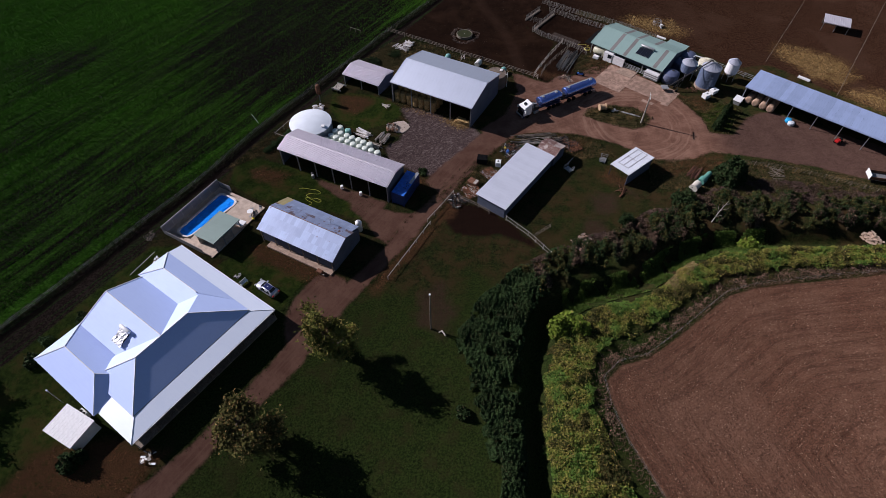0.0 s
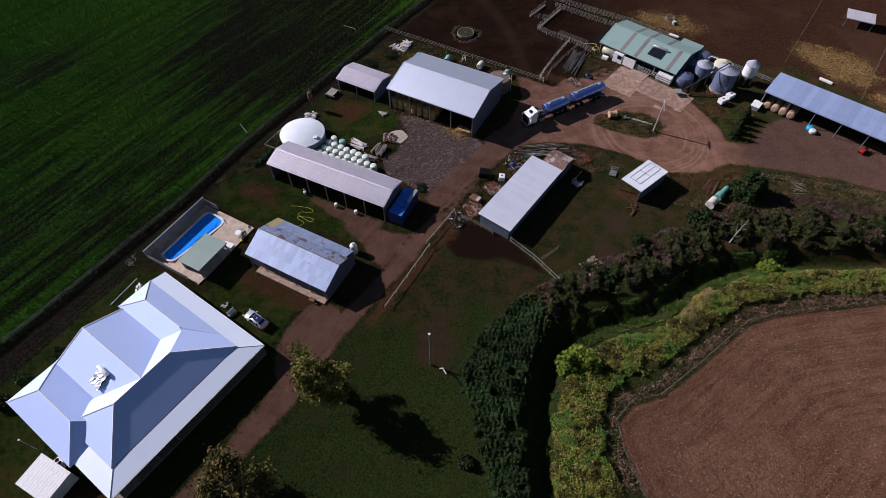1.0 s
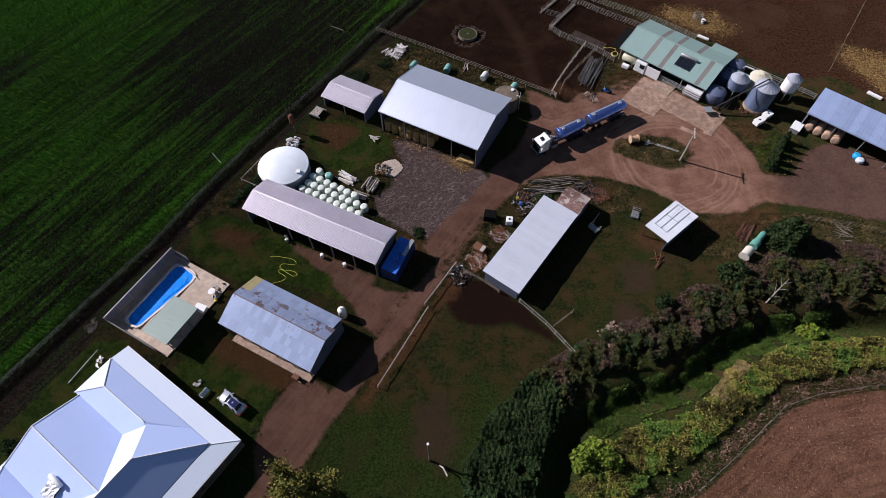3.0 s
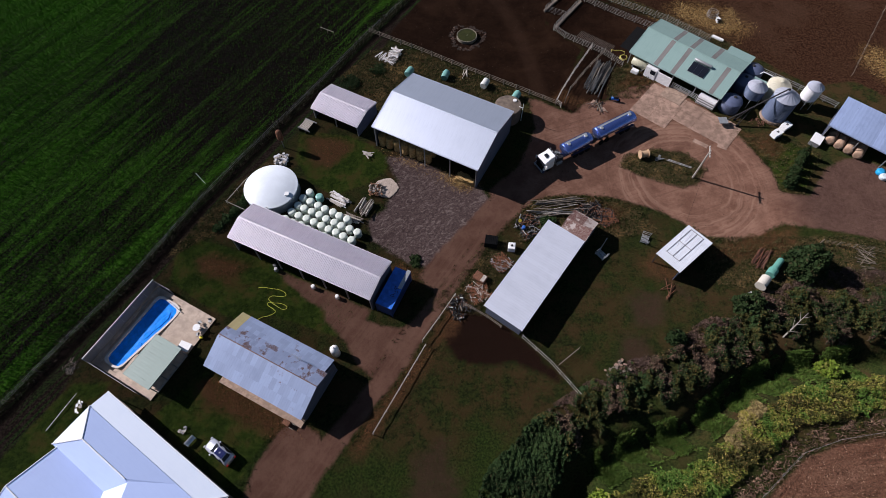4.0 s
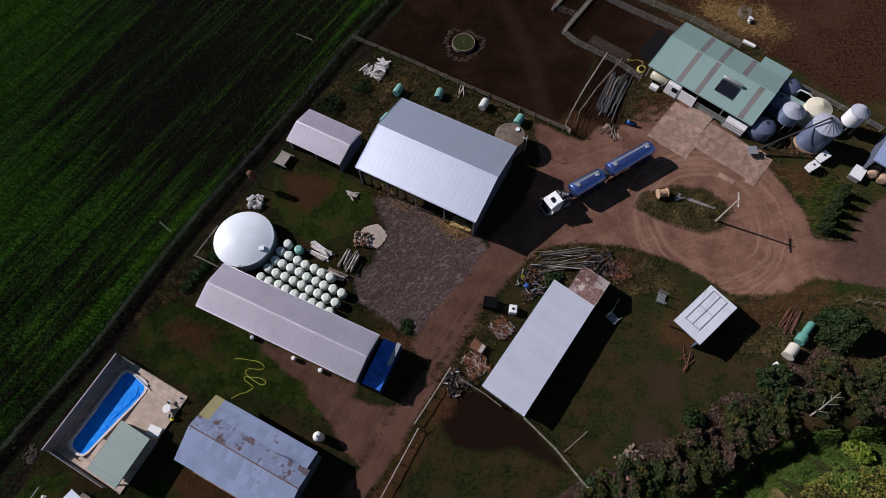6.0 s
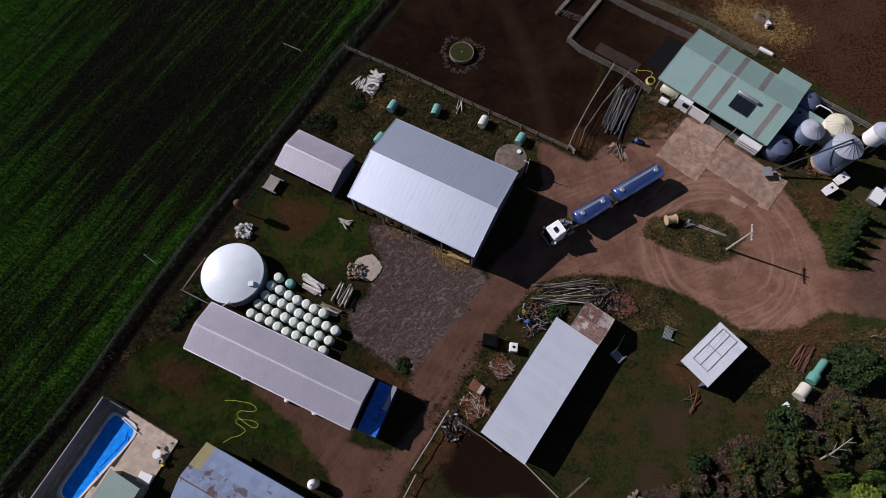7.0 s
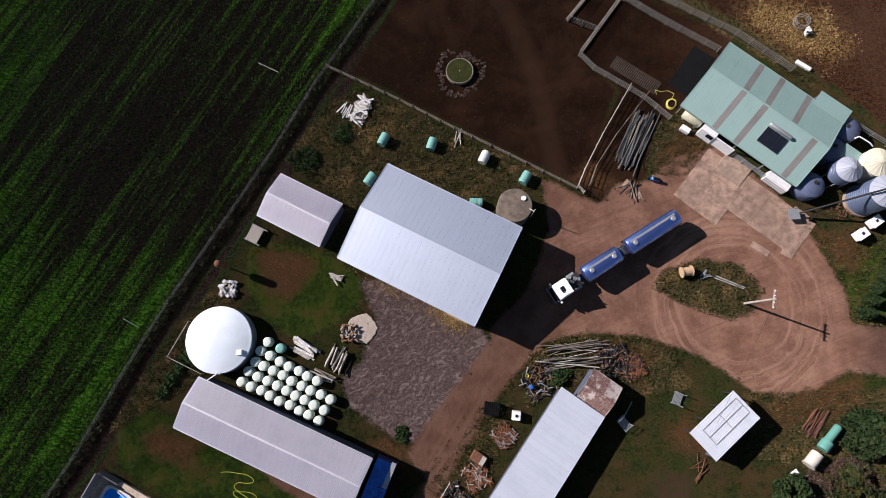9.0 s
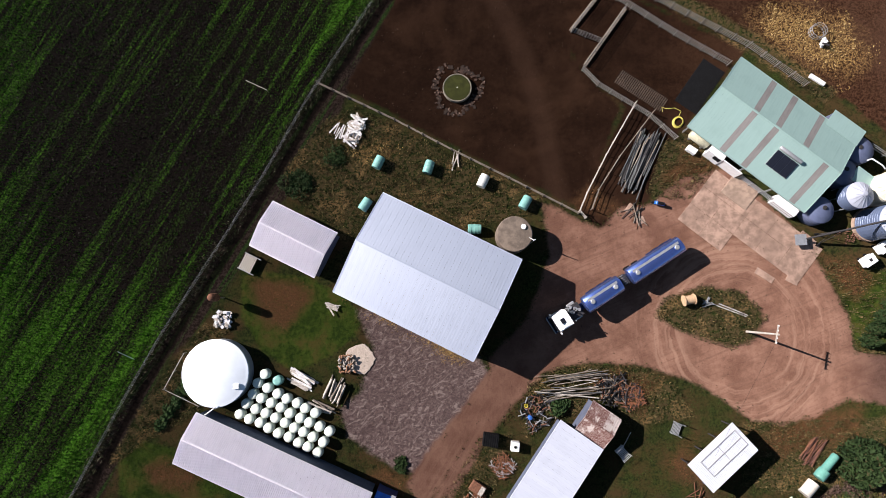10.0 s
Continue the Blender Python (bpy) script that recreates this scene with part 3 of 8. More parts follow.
    ruts = n.noise(n.scaled(p, (0.06, 1.5, 1.0), -56), 1.0, 3, 0.55)
    ruts = n.math("MULTIPLY", n.ramp(ruts, 0.45, 0.62), n.ramp(x.outputs[0], 14, 4))
    dirt = n.mix(n.math("MULTIPLY", ruts, 0.38), dirt, (0.25, 0.145, 0.102))
    streak = n.noise(n.scaled(p, (0.05, 3.2, 1.0), -20), 1.0, 4, 0.65, 0.6)
    streak = n.math("MULTIPLY", n.ramp(streak, 0.5, 0.64), n.ramp(x.outputs[0], 10, 18))
    dirt = n.mix(n.math("MULTIPLY", streak, 0.4), dirt, (0.105, 0.052, 0.037))
    gap = n.add("ShaderNodeVectorMath", operation="DISTANCE")
    n.link(p, gap.inputs[0])
    gap.inputs[1].default_value = (42.0, 94.5, 0)
    turn = n.add("ShaderNodeCombineXYZ")
    n.link(n.math("ADD", n.math("MULTIPLY", gap.outputs["Value"], 1.5), n.math("MULTIPLY", mid, 2.5)), turn.inputs[0])
    n.link(n.math("MULTIPLY", x.outputs[1], 0.07), turn.inputs[1])
    n.link(n.math("MULTIPLY", x.outputs[0], 0.05), turn.inputs[2])
    arcs = n.noise(turn.outputs[0], 1.0, 3, 0.6)
    arcs = n.math("MULTIPLY", n.ramp(arcs, 0.42, 0.68), n.math("MULTIPLY", n.ramp(gap.outputs["Value"], 6, 8), n.ramp(gap.outputs["Value"], 15, 12)))
    dirt = n.mix(n.math("MULTIPLY", arcs, 0.42), dirt, (0.36, 0.22, 0.16))
    dirt = n.mix(n.math("MULTIPLY", n.ramp(x.outputs[0], 54, 63), 0.8), dirt, n.mix(n.ramp(fine, 0.4, 0.65), (0.03, 0.0175, 0.0155), (0.06, 0.036, 0.032)))
    dirt = n.mix(n.math("MULTIPLY", speck, 0.2), dirt, (0.3, 0.19, 0.14))
    dirt = n.mix(n.math("MULTIPLY", n.ramp(x.outputs[0], 20, 10), 0.5), dirt, (0.072, 0.036, 0.027))
    col = n.mix(mask("road", 0.4, 0.35), col, dirt)
    # trampled straw
    st = n.mix(n.ramp(grit, 0.38, 0.66), (0.05, 0.027, 0.012), (0.34, 0.21, 0.08))
    col = n.mix(n.math("MULTIPLY", mask("straw", 2.2, 1.5, -0.4), n.ramp(n.math("ADD", n.math("MULTIPLY", fine, 0.5), n.math("MULTIPLY", clump, 0.7)), 0.5, 0.68)), col, st)
    n.bump(n.math("ADD", n.math("MULTIPLY", fine, 1.0), n.math("MULTIPLY", grit, 0.45)), 0.55, 0.16)
    n.bsdf.inputs["Diffuse Roughness"].default_value = 1.0
    return n.done(col, 1.0, 0.0, 0.02)


M_SOIL = terrain_material()
ZONES = [("driveway", "road", "bare brown dirt driveway and yard with wheel marks", "dirt road"), ("crop_field", "crop", "young green crop in rows over black soil", "field"),
         ("fallow_field", "fallow", "dry brown stubble field littered with chaff", "field"), ("cattle_paddock", "paddock", "trodden dark red-brown bare cattle paddock", "paddock"), ("ground", None, "rough pasture, weeds and mown lawn on dark earth", "ground")]


def build_terrain():
    ix, iy = np.meshgrid(np.arange(nx - 1), np.arange(ny - 1))
    a = (iy * nx + ix).ravel()
    quad = np.stack([a, a + 1, a + nx + 1, a + nx], 1)
    left = np.ones(len(quad), bool)
    for name, key, label, cat in ZONES:
        pick = left if key is None else left & (fields[key][quad].mean(1) > 0)
        left = left & ~pick
        q = quad[pick]
        used, flat = np.unique(q.ravel(), return_inverse=True)
        me = bpy.data.meshes.new(name)
        me.vertices.add(len(used))
        me.vertices.foreach_set("co", np.stack([TX[used], TY[used], TZ[used]], 1).astype(np.float32).ravel())
        me.loops.add(len(q) * 4)
        me.loops.foreach_set("vertex_index", flat.astype(np.int32).ravel())
        me.polygons.add(len(q))
        me.polygons.foreach_set("loop_start", np.arange(0, len(q) * 4, 4, dtype=np.int32))
        me.polygons.foreach_set("use_smooth", np.ones(len(q), bool))
        me.update(calc_edges=True)
        for key2, val in fields.items():
            me.attributes.new(key2, "FLOAT", "POINT").data.foreach_set("value", val[used].astype(np.float32))
        me.materials.append(M_SOIL)
        tagged(new(name, me), label, cat, kind="structure")


build_terrain()


# ---- materials ----
M_ZINC = sheet_metal("zinc_roof", (0.66, 0.71, 0.83), (0.56, 0.61, 0.72), 0.55, 0.9, grime=0.25, tone=0.02)
M_LONG_ROOF = sheet_metal("long_shed_roof", (0.78, 0.81, 0.92), (0.64, 0.67, 0.77), 0.4, 0.4, tone=0.05)
M_ZINC_RIB = sheet_metal("ribbed_zinc_roof", (0.8, 0.76, 0.82), (0.58, 0.55, 0.61), 0.5, 0.6, grime=0.25, tone=0.02)
# white roof with the blue skylight of its shaded slopes put into the colour
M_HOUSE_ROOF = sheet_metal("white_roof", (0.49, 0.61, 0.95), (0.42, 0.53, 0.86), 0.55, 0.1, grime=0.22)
# paler copy for the flatter verandah; its fuller sun is in the colour
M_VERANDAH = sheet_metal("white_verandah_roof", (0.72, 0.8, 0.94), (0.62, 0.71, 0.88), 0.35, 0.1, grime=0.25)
M_OLD_ROOF = sheet_metal("old_zinc_roof", (0.3, 0.37, 0.55), (0.2, 0.25, 0.39), 0.52, 0.25, 0.1, (0.13, 0.07, 0.055), grime=0.25, tone=0.2)
M_OLD_RUST = sheet_metal("rust_patched_roof", (0.27, 0.33, 0.5), (0.18, 0.22, 0.35), 0.55, 0.2, 0.42, (0.1, 0.055, 0.05), grime=0.3, tone=0.25)
M_BLUE_ZINC = sheet_metal("blue_zinc_roof", (0.4, 0.5, 0.76), (0.27, 0.34, 0.55), 0.42, 0.25, tone=0.2)
M_GREEN_ROOF = sheet_metal("pale_green_roof", (0.28, 0.41, 0.385), (0.22, 0.33, 0.31), 0.52, 0.25, tone=0.02)
M_RUST_ROOF = sheet_metal("rusty_roof", (0.58, 0.5, 0.47), (0.38, 0.3, 0.27), 0.55, 0.0, 0.75, (0.11, 0.035, 0.025), tone=0.3)
M_SKYLIGHT = sheet_metal("weathered_skylight", (0.2, 0.185, 0.18), (0.12, 0.108, 0.105), 0.6, grime=0.6)
# wall tin kept far darker than roof zinc: the walls' shade is in the colour
M_SHADED_TIN = sheet_metal("tin_wall", (0.1, 0.115, 0.165), (0.06, 0.07, 0.1), 0.85, grime=0.5, spec=0.08)
M_WALL_WHITE = plain("white_wall", (0.72, 0.72, 0.74), 0.6, 0, 0.1, 2)
M_WALL_CREAM = plain("cream_wall", (0.5, 0.45, 0.38), 0.7, 0, 0.2, 2)
M_TRIM = plain("white_trim", (0.74, 0.75, 0.8), 0.45, 0, 0.08, 2)
M_STEEL = plain("grey_steel", (0.3, 0.3, 0.31), 0.5, 0.4, 0.25)
M_GALV = plain("galvanised_steel", (0.42, 0.43, 0.45), 0.42, 0.5, 0.2)
M_TIMBER = plain("grey_timber", (0.2, 0.165, 0.135), 0.85, 0, 0.45, 5)
M_PALE_TIMBER = plain("bleached_timber", (0.42, 0.38, 0.34), 0.85, 0, 0.4, 5)
M_DARK = plain("dark_clutter", (0.03, 0.028, 0.03), 0.8, 0, 0.5)
M_CONC = plain("concrete", (0.33, 0.235, 0.18), 0.9, 0, 0.3, 1.6)
M_CONC_TANK = plain("stained_concrete", (0.16, 0.125, 0.1), 0.92, 0, 0.35, 1.2)
M_WHITE = plain("white_paint", (0.78, 0.79, 0.8), 0.4, 0, 0.08)
M_BLACK = plain("black_rubber", (0.008, 0.008, 0.009), 0.85, 0, 0.3, spec=0.1)
M_GLASS = plain("dark_glass", (0.012, 0.014, 0.02), 0.08, 0, 0.1)
M_HAY = plain("hay", (0.42, 0.28, 0.12), 0.95, 0, 0.5, 9, 0.6)


def ribbed_mesh(width, slope, ribs, high, thick, mat, name="roof_sheet"):
    """A roof sheet: x across, y down the slope, ribs standing up along y."""
    xs, zs = [], []
    pitch = width / ribs
    for k in range(ribs):
        for f, z in ((0.0, 0.0), (0.55, 0.0), (0.66, high), (0.89, high)):
            xs.append((k + f) * pitch)
            zs.append(z)
    xs.append(width)
    zs.append(0.0)
    n = len(xs)
    verts = [(x, y, z) for y in (0.0, slope) for x, z in zip(xs, zs)] + [(0, 0, -thick), (width, 0, -thick), (0, slope, -thick), (width, slope, -thick)]
    faces = [(i, i + 1, n + i + 1, n + i) for i in range(n - 1)]
    b = 2 * n
    faces += [(b, b + 2, b + 3, b + 1), (0, n, b + 2, b), (n - 1, b + 1, b + 3, 2 * n - 1), tuple([b, b + 1] + list(range(n - 1, -1, -1))), tuple([b + 3, b + 2] + list(range(n, 2 * n)))]
    return mesh_object(name, verts, faces, mat)


def sheeted(parent, ridge_a, ridge_b, eave_a, count, ribs, high, mat, special=None, name="roof_sheet"):
    """Covers one slope, from the line ridge_a-ridge_b down to eave_a, with sheets side by side."""
    a, b, e = Vector(ridge_a), Vector(ridge_b), Vector(eave_a)
    u, v = b - a, e - a
    w, s = u.length / count, v.length
    u, v = u.normalized(), v.normalized()
    nrm = u.cross(v)
    turned = nrm.z < 0
    if turned:
        a, u = b, -u
        nrm = -nrm
    me = ribbed_mesh(w - 0.006, s, ribs, high, 0.03, mat, name)
    made = {}
    for k in range(count):
        m = Matrix(((u.x, v.x, nrm.x, 0), (u.y, v.y, nrm.y, 0), (u.z, v.z, nrm.z, 0), (0, 0, 0, 1)))
        m.translation = a + u * (w * k + 0.003)
        use = me
        spot_k = count - 1 - k if turned else k
        if special and spot_k in special:
            key = special[spot_k]
            if key.name not in made:
                made[key.name] = ribbed_mesh(w - 0.006, s, ribs, high, 0.03, key, "skylight_sheet")
            use = made[key.name]
        part(use.name.split(".")[0], use, None, parent, at=m)


def gable_end(L_at, W, eave, ridge, thick=0.1, off=0.0):
    bm = bmesh.new()
    upright(bm, [(-W / 2, 0), (W / 2, 0), (W / 2, eave), (off, ridge), (-W / 2, eave)], L_at - thick / 2, L_at + thick / 2)
    return bm


def gable_shed(name, label, cat, at, L, W, eave, ridge, roof, wall, sheets, ribs=2, high=0.03, over=0.25, end_over=0.15, open_front=False, open_back=False, open_ends=(), bays=0, special=None, ridge_off=0.0, cap=None):
    """A gabled shed: x along the ridge, front at -y."""
    t = thing(name, label, cat, at)
    w2, off = W / 2, ridge_off
    drop_f = (ridge - eave) / (w2 + off)
    drop_b = (ridge - eave) / (w2 - off)
    x0, x1 = -L / 2 - end_over, L / 2 + end_over
    lift = 0.06
    sheeted(t, (x0, off, ridge + lift), (x1, off, ridge + lift), (x0, -w2 - over, eave - over * drop_f + lift), sheets, ribs, high, roof, special and special[0])
    sheeted(t, (x0, off, ridge + lift), (x1, off, ridge + lift), (x0, w2 + over, eave - over * drop_b + lift), sheets, ribs, high, roof, special and special[1])
    bm = bmesh.new()
    for s, d in ((-1, drop_f), (1, drop_b)):
        hull(bm, [(x0, off, ridge + lift + 0.07), (x1, off, ridge + lift + 0.07), (x1, off + s * 0.16, ridge + lift + 0.06 - 0.16 * d), (x0, off + s * 0.16, ridge + lift + 0.06 - 0.16 * d),
                  (x0, off, ridge + lift + 0.04), (x1, off, ridge + lift + 0.04), (x1, off + s * 0.16, ridge + lift + 0.03 - 0.16 * d), (x0, off + s * 0.16, ridge + lift + 0.03 - 0.16 * d)], BOX_FACES)
    part("ridge_cap", bm, cap or roof, t)
    for k, s in enumerate((-1, 1)):
        if k not in open_ends:
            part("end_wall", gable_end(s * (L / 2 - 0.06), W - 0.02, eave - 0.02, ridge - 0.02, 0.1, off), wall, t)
        bm = bmesh.new()                                        # barge boards
        xx = s * (L / 2 + end_over)
        for q, d in ((-1, drop_f), (1, drop_b)):
            yy, zz = q * (w2 + over), eave - over * d + lift
            hull(bm, [(xx - 0.03, off, ridge + lift - 0.15), (xx + 0.03, off, ridge + lift - 0.15), (xx + 0.03, yy, zz - 0.15), (xx - 0.03, yy, zz - 0.15),
                      (xx - 0.03, off, ridge + lift + 0.05), (xx + 0.03, off, ridge + lift + 0.05), (xx + 0.03, yy, zz + 0.05), (xx - 0.03, yy, zz + 0.05)], BOX_FACES)
        part("barge_board", bm, cap or roof, t)
    for s, is_open, d in ((-1, open_front, drop_f), (1, open_back, drop_b)):
        yy = s * (w2 - 0.06)
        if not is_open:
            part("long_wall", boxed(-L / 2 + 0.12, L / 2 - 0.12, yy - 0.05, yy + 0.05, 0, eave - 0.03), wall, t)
        else:
            n = bays or max(2, round(L / 4.5))
            for k in range(n + 1):
                xx = -L / 2 + 0.2 + (L - 0.4) * k / n
                part("post", boxed(xx - 0.09, xx + 0.09, yy - 0.09, yy + 0.09, 0, eave - 0.1), M_STEEL, t)
            part("lintel_beam", boxed(-L / 2 + 0.1, L / 2 - 0.1, yy - 0.06, yy + 0.06, eave - 0.32, eave - 0.1), M_STEEL, t)
        g = s * (w2 + over + 0.06)
        z = eave - over * d + lift
        part("gutter", boxed(x0, x1, g - 0.06, g + 0.06, z - 0.14, z - 0.01), cap or roof, t)
    return t


def flat_shed(name, label, cat, at, L, W, front, back, roof, wall, sheets, ribs=2, high=0.025, over=0.2, open_sides=(), posts=0, walls=True, post_mat=None):
    """A skillion shed: x along, the roof falls from the back (+y) to the front (-y)."""
    t = thing(name, label, cat, at)
    w2 = W / 2
    d = (back - front) / W
    x0, x1 = -L / 2 - over, L / 2 + over
    sheeted(t, (x0, w2 + over, back + over * d + 0.06), (x1, w2 + over, back + over * d + 0.06), (x0, -w2 - over, front - over * d + 0.06), sheets, ribs, high, roof)
    for k, s in enumerate((-1, 1)):
        if walls and "ends" not in open_sides:
            bm = bmesh.new()
            upright(bm, [(-w2, 0), (w2, 0), (w2, back - 0.03), (-w2, front - 0.03)], s * (L / 2 - 0.05) - 0.05, s * (L / 2 - 0.05) + 0.05)
            part("end_wall", bm, wall, t)
    for s, z, key in ((-1, front, "front"), (1, back, "back")):
        yy = s * (w2 - 0.06)
        if walls and key not in open_sides:
            part("long_wall", boxed(-L / 2 + 0.11, L / 2 - 0.11, yy - 0.05, yy + 0.05, 0, z - 0.05), wall, t)
        else:
            n = posts or max(1, round(L / 4))
            for k in range(n + 1):
                xx = -L / 2 + 0.15 + (L - 0.3) * k / n
                part("post", boxed(xx - 0.07, xx + 0.07, yy - 0.07, yy + 0.07, 0, z - 0.02), post_mat or M_STEEL, t)
            part("roof_beam", boxed(-L / 2 + 0.1, L / 2 - 0.1, yy - 0.05, yy + 0.05, z - 0.22, z - 0.04), M_STEEL, t)
        g = s * (w2 + over)
        zz = z + s * over * d
        part("edge_flashing", boxed(x0, x1, g - 0.04, g + 0.04, zz - 0.12, zz + 0.07), roof, t)
    return t


# ---- hay shed, garage, long barn ----
HAY_AT = pose(0.55, 103.9, 0, 0, 0, -28.4)
gable_shed("hay_shed", "large open-fronted steel hay shed with pale zinc roof", "shed", HAY_AT, 19.8, 13.9, 5.15, 6.95, M_ZINC, M_SHADED_TIN, 26, 2, 0.003, 0.2, 0.15, open_front=True, bays=4)
gable_shed("garage", "small open-fronted ribbed zinc garage shed", "shed", pose(-17.4, 109.7, 0, 0, 0, -28.6), 9.7, 6.2, 2.7, 3.5, M_ZINC_RIB, M_SHADED_TIN, 13, 3, 0.1, 0.2, 0.1, open_front=True, bays=2)
gable_shed("machinery_barn", "long open-fronted barn with ribbed zinc roof", "barn", pose(-20.1, 79.2, -0.45, 0, 0, -25.6), 24.6, 6.3, 4.4, 5.25, M_ZINC_RIB, M_SHADED_TIN, 33, 3, 0.1, 0.2, 0.1, open_front=True, bays=6)


# ---- farmhouse ----
H_AT = pose(-26.75, 45.45, -0.9, 0, 0, 54.9)


def hip_roof(x0, x1, y0, y1, eave, ridge, r0, r1, axis, skirt=0.16):
    """A hipped or gabled roof body: eave rectangle, and a ridge from r0 to r1 along axis x or y."""
    bm = bmesh.new()
    if axis == "x":
        ym = (y0 + y1) / 2
        a, b = (r0, ym, ridge), (r1, ym, ridge)
    else:
        xm = (x0 + x1) / 2
        a, b = (xm, r0, ridge), (xm, r1, ridge)
    low = [(x0, y0, eave - skirt), (x1, y0, eave - skirt), (x1, y1, eave - skirt), (x0, y1, eave - skirt)]
    top = [(x0, y0, eave), (x1, y0, eave), (x1, y1, eave), (x0, y1, eave)]
    faces = [(3, 2, 1, 0)] + [(i, (i + 1) % 4, 4 + (i + 1) % 4, 4 + i) for i in range(4)]
    faces += [(4, 5, 9, 8), (5, 6, 9), (6, 7, 8, 9), (7, 4, 8)] if axis == "x" else [(4, 5, 8), (5, 6, 9, 8), (6, 7, 9), (7, 4, 8, 9)]
    hull(bm, low + top + [a, b], faces)
    return bm


def caps(parent, lines, mat, r=0.09):
    for p, q in lines:
        bm = bmesh.new()
        rod(bm, p, q, r, r, 6)
        part("ridge_cap", bm, mat, parent)


def farmhouse():
    t = thing("farmhouse", "large farmhouse with white hipped metal roof and wrap-round verandah", "house", H_AT)
    E, R = 3.42, 6.35
    lo = 2.75
    part("wall", boxed(-22.9, -2.8, 3.0, 8.35, 0, 3.3), M_WALL_CREAM, t)
    part("wall", boxed(-18.4, -2.8, 8.35, 21.3, 0, 3.3), M_WALL_CREAM, t)
    part("wall", boxed(-26.0, -18.45, 8.4, 22.2, 0, 2.75), M_WALL_CREAM, t)
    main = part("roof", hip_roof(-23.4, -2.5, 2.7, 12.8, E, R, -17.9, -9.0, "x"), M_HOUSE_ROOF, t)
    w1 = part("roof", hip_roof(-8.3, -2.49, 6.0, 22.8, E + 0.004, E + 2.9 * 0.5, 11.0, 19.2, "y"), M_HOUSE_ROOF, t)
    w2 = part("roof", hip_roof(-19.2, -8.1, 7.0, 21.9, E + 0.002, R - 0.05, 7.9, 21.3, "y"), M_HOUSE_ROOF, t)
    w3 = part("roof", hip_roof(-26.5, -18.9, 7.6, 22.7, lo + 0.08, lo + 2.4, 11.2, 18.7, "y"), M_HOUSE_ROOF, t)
    # verandah roofs: north-east, south-east, and the short return
    inn = 3.36
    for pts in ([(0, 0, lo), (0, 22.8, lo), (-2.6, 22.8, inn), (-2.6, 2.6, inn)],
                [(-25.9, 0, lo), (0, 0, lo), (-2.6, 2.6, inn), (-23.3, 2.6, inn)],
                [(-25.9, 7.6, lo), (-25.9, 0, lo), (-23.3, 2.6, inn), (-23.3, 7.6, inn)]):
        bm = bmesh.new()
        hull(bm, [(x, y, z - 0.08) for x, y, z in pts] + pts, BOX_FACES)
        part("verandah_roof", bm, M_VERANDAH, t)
    for x in np.linspace(-25.6, -0.2, 9):
        part("verandah_post", boxed(x - 0.06, x + 0.06, 0.15, 0.27, 0, lo - 0.08), M_TIMBER, t)
    for y in np.linspace(3.2, 22.5, 7):
        part("verandah_post", boxed(-0.27, -0.15, y - 0.06, y + 0.06, 0, lo - 0.08), M_TIMBER, t)
    part("verandah_floor", boxed(-25.7, -0.1, 0.1, 2.95, 0.0, 0.3), M_TIMBER, t)
    part("verandah_floor", boxed(-2.75, -0.12, 3.0, 22.6, 0.0, 0.298), M_TIMBER, t)
    y = 7.75
    caps(t, [((-17.9, y, R), (-9.0, y, R)), ((-9.0, y, R), (-2.5, 2.7, E)), ((-17.9, y, R), (-23.4, 2.7, E)), ((-17.9, y, R), (-23.4, 12.8, E))], M_TRIM)
    z1 = E + 2.9 * 0.5
    caps(t, [((-5.4, 11.0, z1), (-5.4, 19.2, z1)), ((-5.4, 19.2, z1), (-2.5, 22.8, E)), ((-5.4, 19.2, z1), (-8.3, 22.8, E)),
             ((-13.65, 8.0, R - 0.05), (-13.65, 21.3, R - 0.05)), ((-13.65, 21.3, R - 0.05), (-19.2, 21.9, E)), ((-13.65, 21.3, R - 0.05), (-8.1, 21.9, E))], M_TRIM)
    z3 = lo + 2.4
    caps(t, [((-22.7, 11.2, z3), (-22.7, 18.7, z3)), ((-22.7, 18.7, z3), (-26.5, 22.7, lo + 0.08)), ((-22.7, 18.7, z3), (-18.9, 22.7, lo + 0.08)), ((-22.7, 11.2, z3), (-26.5, 7.6, lo + 0.08)),
             ((-22.7, 11.2, z3), (-20.6, 9.2, lo + 0.95)), ((0, 0, lo), (-2.6, 2.6, inn)), ((-25.9, 0, lo), (-23.3, 2.6, inn))], M_TRIM, 0.075)
    for p, q in (((0.05, -0.05), (0.05, 22.8)), ((-25.9, -0.05), (0.0, -0.05))):
        bm = bmesh.new()
        box(bm, min(p[0], q[0]) - 0.06, max(p[0], q[0]) + 0.06, min(p[1], q[1]) - 0.06, max(p[1], q[1]) + 0.06, lo - 0.16, lo - 0.02)
        part("gutter", bm, M_TRIM, t)
    # grey strips drawn for the dark, shaded gap between verandah and upper roof
    for x0, x1, y0, y1 in ((-23.35, -2.55, 2.6, 2.72), (-2.62, -2.5, 2.7, 22.7), (-23.42, -23.3, 2.7, 7.6)):
        part("apron_flashing", boxed(x0, x1, y0, y1, 3.27, 3.365), M_STEEL, t)
    # clay-flashed tank water heater on the middle wing
    heat = new("water_heater")
    heat.parent = t
    heat.matrix_local = Matrix.Translation((-16.0, 13.6, R - 0.05 - 2.35 * 0.436)) @ pose(0, 0, 0, 0, -23.6, 0)
    tagged(heat, "white roof-top solar water heater with a crumpled foil cover")
    bm = bmesh.new()
